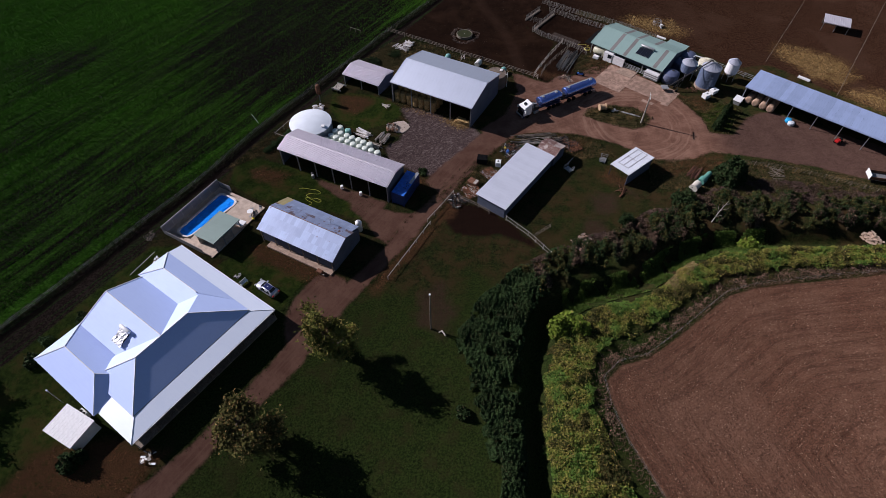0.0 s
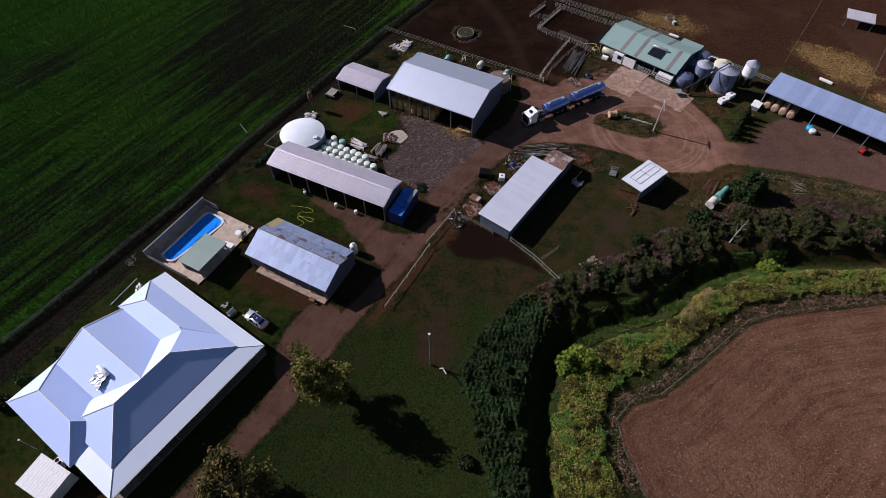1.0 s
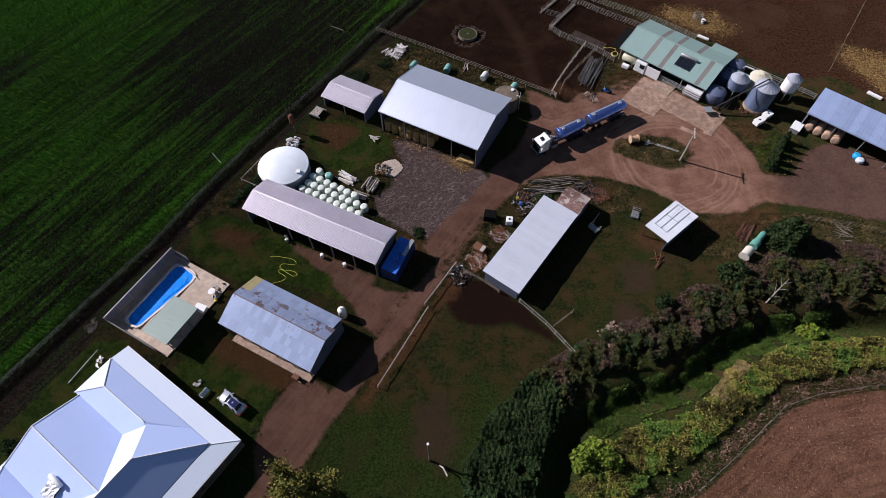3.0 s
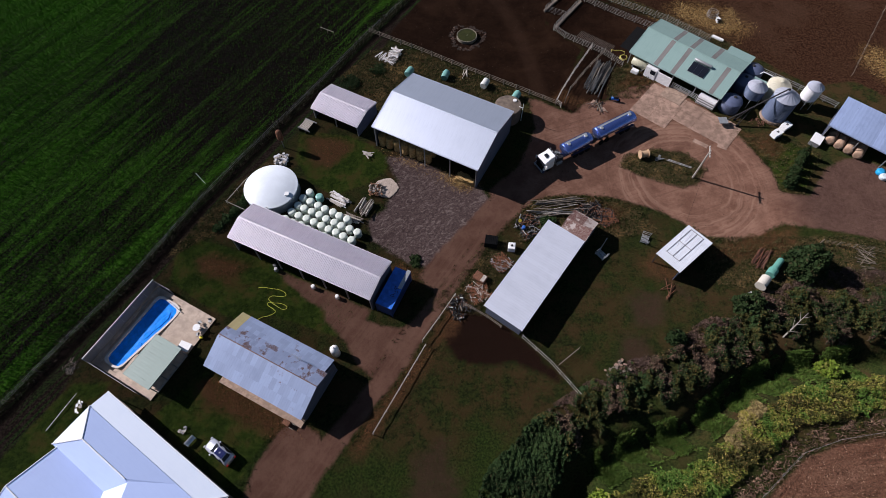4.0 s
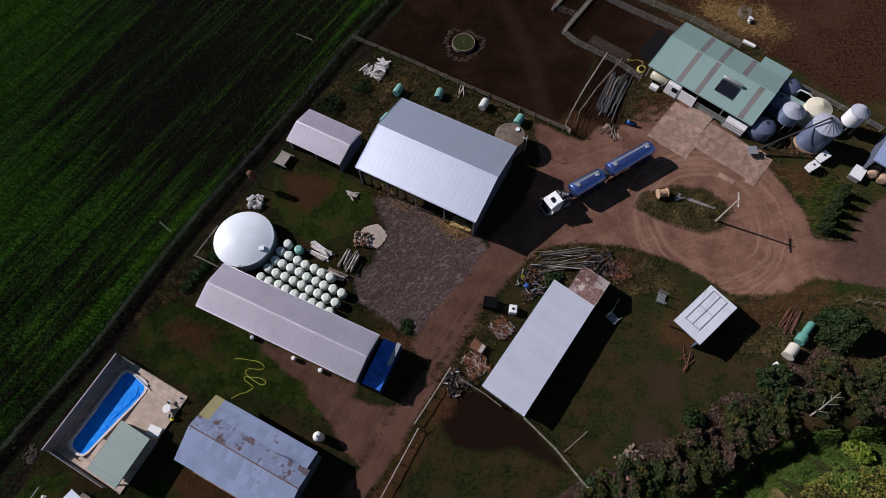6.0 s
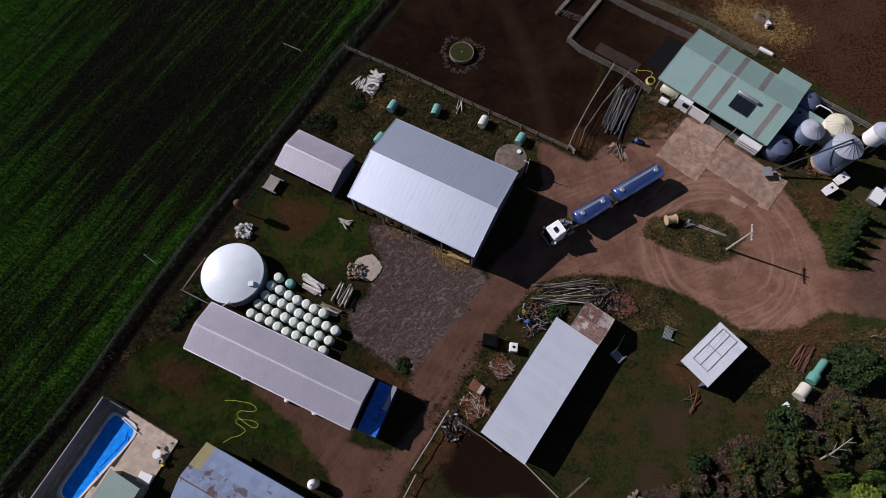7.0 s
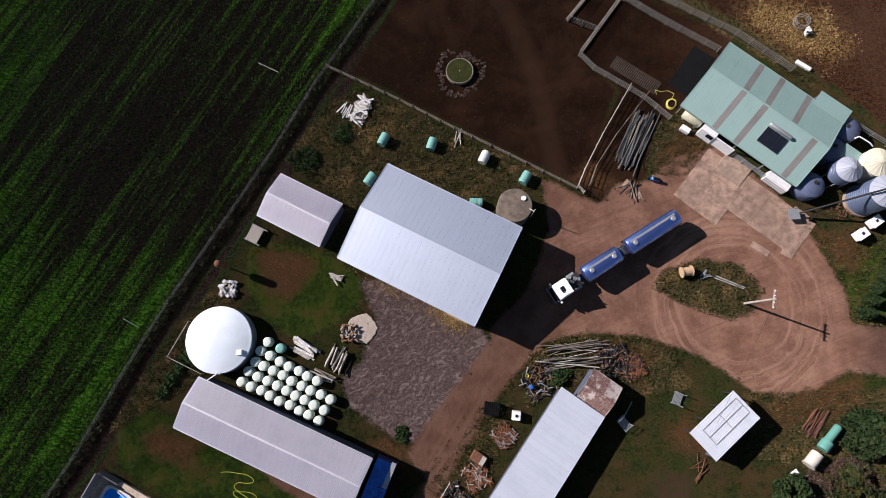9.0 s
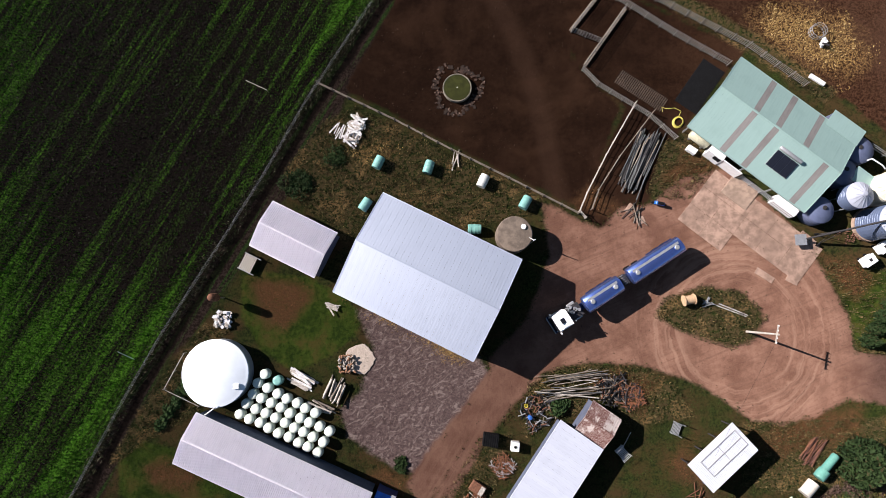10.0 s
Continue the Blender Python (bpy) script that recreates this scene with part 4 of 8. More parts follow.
    lathe(bm, [(0, -1.15), (0.2, -1.13), (0.3, -1.0), (0.3, 1.0), (0.2, 1.13), (0, 1.15)], 16, pose(0.2, 0, 0.36, 90, 0, 0))
    part("tank", bm, M_WHITE, heat, smooth=True)
    bm = bmesh.new()
    rnd = random.Random(5)
    vs = [[bm.verts.new((-0.1 - 2.2 * i / 9, -1.0 + 2.0 * j / 9 + rnd.uniform(-0.08, 0.08), 0.16 + rnd.uniform(-0.07, 0.1))) for j in range(10)] for i in range(10)]
    for i in range(9):
        for j in range(9):
            bm.faces.new((vs[i][j], vs[i + 1][j], vs[i + 1][j + 1], vs[i][j + 1]))
    part("foil_cover", bm, M_FOIL, heat)
    part("collector", boxed(-2.3, -0.1, -1.0, 1.0, 0.0, 0.1), M_DARK, heat)
    # air conditioner by the west corner
    unit = part("air_conditioner", soft_box(-27.6, -26.8, 10.0, 11.4, 0.02, 1.1, 0.04), M_WHITE, t)
    for k in range(2):
        bm = bmesh.new()
        lathe(bm, [(0, 0.0), (0.26, 0.0), (0.26, 0.03), (0, 0.03)], 16, Matrix.Translation((-27.2, 10.4 + 0.65 * k, 1.1)))
        part("fan_grille", bm, M_BLACK, unit)
    return t


M_FOIL = plain("crumpled_foil", (0.8, 0.8, 0.82), 0.35, 0.3, 0.15, 8)
farmhouse()

# ---- white garden shed beside the house ----
flat_shed("garden_shed", "small white metal garden shed with flat pitched roof", "shed", spot(-51.4, 27.0, -27), 5.2, 3.9, 2.15, 2.4, M_WALL_WHITE, M_WALL_WHITE, 6, 2, 0.02, 0.1)

# ---- old cottage with patched roof ----


def cottage():
    t = thing("cottage", "old workers' cottage with patched and rusting zinc roof", "cottage", pose(-23.75, 62.05, -0.9, 0, 0, -27.6))
    L, W, eave, ridge = 16.2, 8.7, 3.3, 5.1
    part("wall", boxed(-L / 2 + 0.3, L / 2 - 0.3, -W / 2 + 0.5, W / 2 - 0.4, 0, eave - 0.1), M_SHADED_TIN, t)
    for s in (-1, 1):
        bm = bmesh.new()
        upright(bm, [(-W / 2 + 0.5, eave - 0.1), (W / 2 - 0.4, eave - 0.1), (0, ridge - 0.15)], s * (L / 2 - 0.36) - 0.05, s * (L / 2 - 0.36) + 0.05)
        part("gable", bm, M_SHADED_TIN, t)
    for s in (-1, 1):
        w = W / 2
        rows = 3 if s < 0 else 6
        for row in range(rows):
            f0, f1 = row / rows, (row + 1) / rows + 0.02
            cut = 0.8 if s > 0 else 0.0
            a = (-L / 2, s * w * f0, ridge - (ridge - eave) * f0 + 0.06 - row * 0.008)
            b = (L / 2 - cut * (row > rows // 3) * 0.6, s * w * f0, a[2])
            e = (-L / 2, s * w * f1, ridge - (ridge - eave) * f1 + 0.06 - row * 0.008)
            odd = {0: M_YELLOW_SHEET, 1: M_YELLOW_SHEET} if s > 0 and row > 1 else {}
            sheeted(t, a, b, e, 21, 3, 0.004, M_OLD_RUST if s > 0 and row < 3 else M_OLD_ROOF, odd)
    caps(t, [((-L / 2, 0, ridge + 0.05), (L / 2, 0, ridge + 0.05))], M_RUST_CAP, 0.07)
    part("front_step", boxed(-6.2, 7.7, -W / 2 - 0.75, -W / 2 + 0.5, 0, 0.35), M_CONC, t)
    for x in np.linspace(-7.6, 7.6, 6):
        part("verandah_post", boxed(x - 0.06, x + 0.06, -W / 2 + 0.1, -W / 2 + 0.22, 0.0, eave), M_TIMBER, t)
    for p, q, r in (((3.4, 2.1, 3.9), (3.4, 2.1, 5.5), 0.03), ((2.6, 2.1, 5.3), (4.3, 2.1, 5.45), 0.025)):   # roof aerial
        bm = bmesh.new()
        rod(bm, p, q, r)
        part("aerial_mast" if r > 0.028 else "aerial_boom", bm, M_STEEL, t)
    for k in range(6):
        bm = bmesh.new()
        rod(bm, (2.8 + k * 0.26, 1.75, 5.33 + k * 0.02), (2.8 + k * 0.26, 2.45, 5.33 + k * 0.02), 0.015, None, 4)
        part("aerial_element", bm, M_STEEL, t)
    return t


M_YELLOW_SHEET = sheet_metal("yellowed_sheet", (0.36, 0.31, 0.15), (0.25, 0.2, 0.1), 0.6)
M_RUST_CAP = plain("rusty_cap", (0.2, 0.11, 0.075), 0.8, 0, 0.4, 3)
cottage()

# ---- swimming pool ----
P_AT = pose(-42.4, 66.75, -0.78, 0, 0, -29)
M_WATER = plain("blue_pool_cover", (0.004, 0.25, 0.9), 0.35, 0, 0.22, 1.5, 0.5, 0.12)
M_PAVE = plain("beige_paving", (0.47, 0.375, 0.305), 0.85, 0, 0.22, 1.1, wide=True)
M_COPING = plain("pale_coping", (0.62, 0.58, 0.55), 0.7, 0, 0.12, 3)
M_CABANA_ROOF = sheet_metal("grey_green_roof", (0.17, 0.245, 0.225), (0.14, 0.2, 0.185), 0.5, tone=0.02)
M_FENCE = sheet_metal("grey_fence_panel", (0.2, 0.2, 0.215), (0.13, 0.13, 0.14), 0.5)


def pool_outline(grow=0.0, n=18):
    """A long pool: straight along the fence, rounded corners, the east side narrowing to the south."""
    turn = [(0.05, 4.2), (-0.08, 4.85), (-0.5, 5.4), (-1.2, 5.65), (-3.3, 5.65), (-3.9, 5.45), (-4.15, 4.9), (-4.15, 1.5), (-4.15, -1.5), (-4.15, -4.6), (-4.0, -5.2), (-3.4, -5.55),
            (-2.3, -5.6), (-1.7, -5.4), (-1.4, -4.8), (-1.2, -3.4), (-0.85, -1.2), (-0.55, 0.5), (-0.2, 2.2)]
    return [(x + grow * max(-1, min(1, (x + 2.1) / 1.2)), y + grow * max(-1, min(1, y / 4))) for x, y in turn]


def swimming_pool():
    t = thing("swimming_pool", "in-ground swimming pool under a blue bubble cover", "swimming pool", P_AT)
    out, inn = pool_outline(0.32), pool_outline(0.0)
    bm = bmesh.new()
    n = len(inn)
    rings = [[bm.verts.new((x, y, z)) for x, y in o] for o, z in ((out, 0.0), (out, 0.12), (inn, 0.12), (inn, -0.25))]
    for a, b in zip(rings, rings[1:]):
        for i in range(n):
            bm.faces.new((a[i], a[(i + 1) % n], b[(i + 1) % n], b[i]))
    part("coping", bm, M_COPING, t)
    bm = bmesh.new()
    edge = []
    for k in range(n):
        (ax, ay), (bx, by) = inn[k], inn[(k + 1) % n]
        edge += [(ax + (bx - ax) * f, ay + (by - ay) * f) for f in (0, 0.2, 0.4, 0.6, 0.8)]
    m = len(edge)
    c = bm.verts.new((-2.1, 0, -0.11))
    grid = []
    for f in np.linspace(0.08, 1.0, 16):
        ring = []
        for x, y in edge:
            px, py = -2.1 + (x + 2.1) * f, y * f
            crease = abs(noise.noise(Vector((px * 0.5 + py * 0.35, py * 1.5 - px * 0.4, 3.0))))
            ring.append(bm.verts.new((px, py, -0.14 + (0.16 * max(0.0, 0.28 - crease) if f < 0.99 else 0.0))))
        grid.append(ring)
    for i in range(m):
        bm.faces.new((c, grid[0][i], grid[0][(i + 1) % m]))
        for a, b in zip(grid, grid[1:]):
            bm.faces.new((a[i], b[i], b[(i + 1) % m], a[(i + 1) % m]))
    part("pool_cover", bm, M_WATER, t, "wrinkled blue bubble cover", smooth=True)
    bm = bmesh.new()
    for p in ([(-1.0, 4.6), (-0.6, 3.6), (-0.8, 2.2), (-1.2, 0.6), (-1.4, -0.6)], [(-0.5, 4.2), (0.0, 3.2)], [(-1.6, -1.2), (-0.9, -1.6), (-1.6, -2.0)]):
        tube(bm, [(x, y, -0.09) for x, y in p], 0.035, 5)
    part("cover_fold", bm, M_WATER, t)
    bm = bmesh.new()
    rod(bm, (-2.6, 5.7, 0.28), (0.6, 5.2, 0.28), 0.07)
    part("cover_roller", bm, M_WHITE, t)


def poolside():
    # paving, laid as separate flags around the pool
    t = thing("poolside_paving", "beige square paving flags round the swimming pool", "paving", P_AT, kind="structure")
    part("paving_base", boxed(-5.6, 5.65, -6.9, 6.95, -0.5, -0.2), M_PAVE, t)
    flag = mesh_object("flag", *box_data(0.598, 0.598, 0.05, 0.003), M_PAVE)
    xs, ys = np.arange(-5.3, 5.5, 0.6), np.arange(-6.6, 6.8, 0.6)
    X, Y = np.meshgrid(xs, ys)
    d = inside(pool_outline(0.34), X, Y)
    for x, y, k in zip(X.ravel(), Y.ravel(), d.ravel()):
        if k < -0.3:
            part("flag", flag, None, t, at=pose(x, y, 0.0))
    f = thing("pool_fence", "dark grey panel fence along two sides of the pool", "fence", P_AT)
    me = None
    for k in range(6):
        bm = boxed(-5.74, -5.66, -7.0 + 2.35 * k, -7.0 + 2.35 * k + 2.25, 0.0, 1.95) if me is None else None
        if me is None:
            me = finish(bm, "fence_panel", M_FENCE)
        part("fence_panel", me, None, f, at=pose(0, 2.35 * k, 0))
        part("fence_post", boxed(-5.78, -5.62, -7.08 + 2.35 * k, -7.0 + 2.35 * k, 0, 2.0), M_STEEL, f)
    part("fence_cap", boxed(-5.76, -5.64, -7.1, 7.1, 1.95, 2.0), M_STEEL, f)
    for k in range(5):
        part("fence_panel", boxed(-5.6 + 1.9 * k, -5.6 + 1.9 * k + 1.82, -7.06, -6.99, 0, 1.15), M_FENCE, f)
        part("fence_post", boxed(-5.68 + 1.9 * k, -5.6 + 1.9 * k, -7.08, -6.98, 0, 1.2), M_GALV, f)
    for k in range(3):
        part("fence_panel", boxed(-5.55 + 1.0 * k, -5.55 + 1.0 * k + 0.92, 6.99, 7.06, 0, 1.5), M_FENCE, f)
    c = flat_shed("pool_cabana", "open poolside cabana with pale green flat roof", "pavilion", P_AT @ pose(3.75, -2.55, 0, 0, 0, -90), 6.3, 4.5, 2.55, 2.8, M_CABANA_ROOF, M_WALL_CREAM, 8, 2, 0.002, 0.15, ("back", "ends"), 3)
    part("deck_board", boxed(-3.0, 3.0, 1.9, 2.2, 0.0, 0.06), M_PALE_TIMBER, c)
    b = thing("pool_table", "white rectangular outdoor table on the paving", "table", P_AT @ pose(5.0, 1.35, 0.03, 0, 0, 8))
    part("tabletop", soft_box(-0.9, 0.9, -0.65, 0.65, 0.70, 0.76, 0.02), M_WHITE, b)
    for x in (-0.75, 0.75):
        for y in (-0.5, 0.5):
            part("leg", boxed(x - 0.04, x + 0.04, y - 0.04, y + 0.04, 0, 0.7), M_WHITE, b)
    r = thing("round_table", "white round garden table at the pool's edge", "table", P_AT @ pose(4.6, 4.4, 0.03))
    bm = bmesh.new()
    lathe(bm, [(0, 0.7), (0.55, 0.7), (0.58, 0.72), (0.55, 0.75), (0, 0.75)], 20)
    part("tabletop", bm, M_WHITE, r)
    bm = bmesh.new()
    rod(bm, (0, 0, 0), (0, 0, 0.7), 0.04)
    part("pedestal", bm, M_WHITE, r)
    first = None
    for k, (x, y, a) in enumerate(((5.35, 4.5, 20), (5.3, 3.7, -60), (4.3, 5.3, 160), (5.5, 6.2, 35))):
        m = P_AT @ pose(x, y, 0.03, 0, 0, a)
        if first is None:
            first = thing("garden_chair", "grey metal garden chair on the poolside paving", "chair", m, "poolside chairs")
            part("seat", soft_box(-0.24, 0.24, -0.24, 0.24, 0.42, 0.46, 0.015), M_STEEL, first)
            part("backrest", soft_box(-0.24, 0.24, 0.2, 0.25, 0.46, 0.9, 0.02), M_STEEL, first)
            for lx in (-0.2, 0.2):
                for ly in (-0.2, 0.2):
                    part("leg", boxed(lx - 0.02, lx + 0.02, ly - 0.02, ly + 0.02, 0, 0.42), M_STEEL, first)
        else:
            copy_thing(first, m)
    bm = bmesh.new()
    lathe(bm, [(0, 0), (0.22, 0), (0.25, 0.35), (0.2, 0.38), (0, 0.36)], 14)
    solo("yellow_tub", bm, plain("yellow_plastic", (0.75, 0.6, 0.03), 0.45), P_AT @ pose(5.9, 3.6, -0.02), "small bright yellow plastic tub on the lawn edge", "tub", smooth=True)


def box_data(w, d, h, c=0.01):
    x, y = w / 2, d / 2
    return [(-x, -y, 0), (x, -y, 0), (x, y, 0), (-x, y, 0), (-x + c, -y + c, h), (x - c, -y + c, h), (x - c, y - c, h), (-x + c, y - c, h)], BOX_FACES


swimming_pool()
poolside()

# ---- long narrow shed, its rusty annex, and the small hut ----
flat_shed("long_shed", "long narrow shed with plain pale zinc roof", "shed", pose(14.1, 75.5, 0, 0, 0, 53.1), 17.6, 5.9, 2.65, 2.8, M_LONG_ROOF, M_SHADED_TIN, 22, 2, 0.004, 0.3)
gable_shed("rusty_lean_shed", "small rusting tin shed against the long shed", "shed", pose(21.75, 83.75, 0, 0, 0, -37), 4.2, 4.3, 2.35, 3.0, M_RUST_ROOF, M_SHADED_TIN, 5, 3, 0.02, 0.1, 0.05)


def hut():
    t = flat_shed("calf_hut", "small open shed with white sheet roof in ruled panels", "shed", pose(37.2, 79.3, 0, 0, 0, 39.2), 7.7, 4.1, 2.95, 2.75, M_HUT_ROOF, M_SHADED_TIN, 9, 4, 0.045, 0.14, ("back", "ends"), 3, post_mat=M_DARK)
    d = 0.2 / 4.0
    for y in (-0.85, 0.3, 1.45):
        z = 2.85 - y * d + 0.1
        part("roof_batten", boxed(-2.5, 3.5, y - 0.03, y + 0.03, z - 0.02, z + 0.05), M_STEEL, t)
    for x in (-2.5, 0.45, 3.5):
        bm = bmesh.new()
        lo, hi = 2.95 + 0.85 * d, 2.95 - 1.45 * d
        hull(bm, [(x - 0.03, -0.85, lo - 0.02), (x + 0.03, -0.85, lo - 0.02), (x + 0.03, 1.45, hi - 0.02), (x - 0.03, 1.45, hi - 0.02), (x - 0.03, -0.85, lo + 0.05), (x + 0.03, -0.85, lo + 0.05), (x + 0.03, 1.45, hi + 0.05), (x - 0.03, 1.45, hi + 0.05)], BOX_FACES)
        part("roof_batten", bm, M_STEEL, t)


M_HUT_ROOF = sheet_metal("white_hut_roof", (0.6, 0.63, 0.7), (0.48, 0.51, 0.58), 0.45, tone=0.1)
hut()

# ---- machinery shed and far shelter ----
MS_AT = pose(84.2, 94.4, 0, 0, 0, -41.4)
flat_shed("machinery_shed", "long open-fronted machinery shed with bluish zinc roof", "shed", MS_AT, 36, 8.7, 3.65, 3.5, M_BLUE_ZINC, M_SHADED_TIN, 30, 2, 0.006, 0.2, ("front",), 7)
flat_shed("stock_shelter", "small grey roofed shelter in the paddock", "shelter", pose(103.7, 134.7, 0, 0, 0, -27), 6.2, 4.2, 2.1, 2.35, M_ZINC_RIB, M_TIMBER, 6, 2, 0.03, 0.1, ("front", "ends"), 2)

# ---- milking shed ----
D_AT = pose(47.95, 121.35, 0, 0, 0, -41)


def milking_shed():
    L, W, eave, ridge = 18.9, 11.9, 2.75, 4.45
    t = gable_shed("milking_shed", "dairy shed with pale green roof and grey skylight strips", "dairy", D_AT, L, W, eave, ridge, M_GREEN_ROOF, M_SHADED_TIN, 22, 2, 0.002, 0.25, 0.15, open_front=True, open_ends=(0,), bays=4,
                   special=({6: M_SKYLIGHT, 10: M_SKYLIGHT, 19: M_SKYLIGHT}, {6: M_SKYLIGHT, 10: M_SKYLIGHT, 15: M_SKYLIGHT}))
    w2 = -W / 2 + 0.1
    part("front_wall", boxed(-5.2, -2.9, w2 - 1.1, w2 + 0.4, 0, 2.2), M_WALL_WHITE, t)
    part("window", boxed(-4.1, -3.1, w2 - 1.14, w2 - 1.09, 1.1, 1.95), M_GLASS, t)
    part("roller_door", boxed(-2.8, 0.2, w2 - 1.0, w2 - 0.85, 0.1, 2.2), M_WALL_WHITE, t)
    part("inner_wall", boxed(-5.2, 9.2, w2 + 2.6, w2 + 2.7, 0, 2.9), M_SHADED_TIN, t)
    part("louvre_block", boxed(5.9, 9.3, w2 - 1.0, w2 + 0.2, 0.0, 1.7), M_WALL_WHITE, t)
    for k in range(6):
        part("louvre", boxed(5.9, 9.3, w2 - 1.1, w2 - 1.0, 0.2 + k * 0.24, 0.32 + k * 0.24), M_WALL_WHITE if k % 2 else M_STEEL, t)
    for z in (0.5, 0.8, 1.1, 1.4):
        bm = bmesh.new()
        rod(bm, (0.6, w2 - 0.7, z), (5.7, w2 - 0.7, z), 0.045)
        part("rail", bm, M_GALV, t)
    for x in (0.6, 2.3, 4.0, 5.7):
        part("rail_post", boxed(x - 0.05, x + 0.05, w2 - 0.75, w2 - 0.65, 0, 1.5), M_GALV, t)
    # lean-to at the rear corner
    d = 0.12
    sheeted(t, (4.7, W / 2 - 0.6, eave + 0.28), (9.7, W / 2 - 0.6, eave + 0.28), (4.7, W / 2 + 2.0, eave + 0.1), 4, 3, 0.002, M_GREEN_ROOF)
    part("rear_annex", boxed(4.9, 9.4, W / 2, W / 2 + 1.8, 0, eave + 0.02), M_SHADED_TIN, t)
    # solar water heater on the front slope
    tilt = math.degrees(math.atan2(ridge - eave, W / 2))
    s = new("solar_heater")
    s.parent = t
    s.matrix_local = Matrix.Translation((3.15, -3.1, ridge - 3.1 * (ridge - eave) / (W / 2) + 0.1)) @ pose(0, 0, 0, tilt, 0, 0)
    tagged(s, "dark solar collector panels under a horizontal tank")
    for k in range(3):
        c = part("collector", boxed(-1.65 + 1.08 * k, -0.65 + 1.08 * k + 0.04, -1.35, 1.0, 0.02, 0.13), M_COLLECTOR, s)
        part("collector_frame", boxed(-1.67 + 1.08 * k, -0.59 + 1.08 * k, -1.37, 1.02, 0.0, 0.09), M_GALV, c)
    bm = bmesh.new()
    lathe(bm, [(0, -1.75), (0.2, -1.72), (0.28, -1.6), (0.28, 1.6), (0.2, 1.72), (0, 1.75)], 16, pose(0, 1.35, 0.32, 0, 90, 0))
    part("tank", bm, M_GALV, s, smooth=True)
    # milk vat under the open bay
    v = thing("milk_vat", "cream coloured milk vat under the dairy roof", "vat", D_AT @ pose(-7.0, w2 + 0.1, 0))
    bm = bmesh.new()
    lathe(bm, [(0, -1.5), (0.6, -1.48), (0.85, -1.3), (0.85, 1.3), (0.6, 1.48), (0, 1.5)], 20, pose(0, 0, 1.2, 0, 90, 0))
    part("vessel", bm, plain("cream_enamel", (0.48, 0.46, 0.34), 0.4), v, smooth=True)
    for x in (-1.0, 1.0):
        part("saddle", boxed(x - 0.12, x + 0.12, -0.6, 0.6, 0, 0.5), M_STEEL, v)
    bx = solo("white_chest", soft_box(-0.7, 0.7, -0.4, 0.4, 0, 0.75, 0.05), M_WHITE, D_AT @ pose(-6.8, w2 - 1.6, 0, 0, 0, 4), "white plastic chest beside the milk vat", "chest")
    h = thing("yellow_hose", "coiled yellow hose hung at the yard gate", "hose", D_AT @ pose(-10.6, -5.2, 0.02))
    bm = bmesh.new()
    for k in range(5):
        tube(bm, [((0.75 - 0.05 * k) * math.cos(a + k), (0.75 - 0.05 * k) * math.sin(a + k) * 1.2, 0.04 + 0.04 * k) for a in np.linspace(0, 6.2, 22)], 0.035, 5)
    part("coil", bm, plain("yellow_hose_rubber", (0.6, 0.52, 0.12), 0.5), h)
    bm = bmesh.new()
    tube(bm, [(-0.4, 0.6, 0.05), (-0.6, 1.6, 0.05), (-1.6, 1.4, 0.06), (-2.4, 0.6, 0.05), (-3.1, 0.4, 0.05), (-2.6, -0.1, 0.05)], 0.045, 5)
    part("loose_end", bm, bpy.data.materials["yellow_hose_rubber"], h)


M_COLLECTOR = plain("solar_collector", (0.012, 0.014, 0.022), 0.12, 0, 0.2)
milking_shed()


# ---- tank with domed roof, wrapped bales ----


def dome_tank():
    t = thing("dome_tank", "large round white water tank with a domed roof", "water tank", spot(-28.2, 92.3))
    r, h = 4.42, 1.95
    bm = bmesh.new()
    lathe(bm, [(0, 0), (r, 0), (r, h), (r - 0.1, h), (0, h - 0.05)], 56)
    part("tank_wall", bm, sheet_metal("tank_wall_tin", (0.3, 0.33, 0.38), (0.2, 0.22, 0.26), 0.45), t)
    bm = bmesh.new()
    prof = [(r + 0.06, h - 0.02), (r + 0.06, h + 0.06)] + [(r * f, h + 0.06 + 0.75 * (1 - f * f)) for f in np.linspace(0.99, 0.1, 10)] + [(0, h + 0.81)]
    lathe(bm, prof, 56)
    part("dome", bm, M_TANK_WHITE, t, smooth=True)
    part("hatch", soft_box(2.6, 3.3, -2.1, -1.4, h + 0.36, h + 0.52, 0.03), M_WHITE, t)
    bm = bmesh.new()
    tube(bm, [(0.2, -4.2, h + 0.3), (0.0, -4.5, h + 0.5), (-1.6, -5.6, h + 0.9)], 0.09, 6)
    rod(bm, (0.2, -4.5, 0), (0.2, -4.5, h + 0.4), 0.07)
    part("inlet_pipe", bm, M_WHITE, t)
    bm = bmesh.new()
    for k in range(12):
        rod(bm, (-0.1, -4.55, 0.2 + 0.16 * k), (0.5, -4.55, 0.2 + 0.16 * k), 0.015, None, 4)
    part("ladder", bm, M_GALV, t)


M_TANK_WHITE = plain("white_tank_dome", (0.7, 0.76, 0.84), 0.4, 0, 0.06, 0.5, 0.05)
dome_tank()


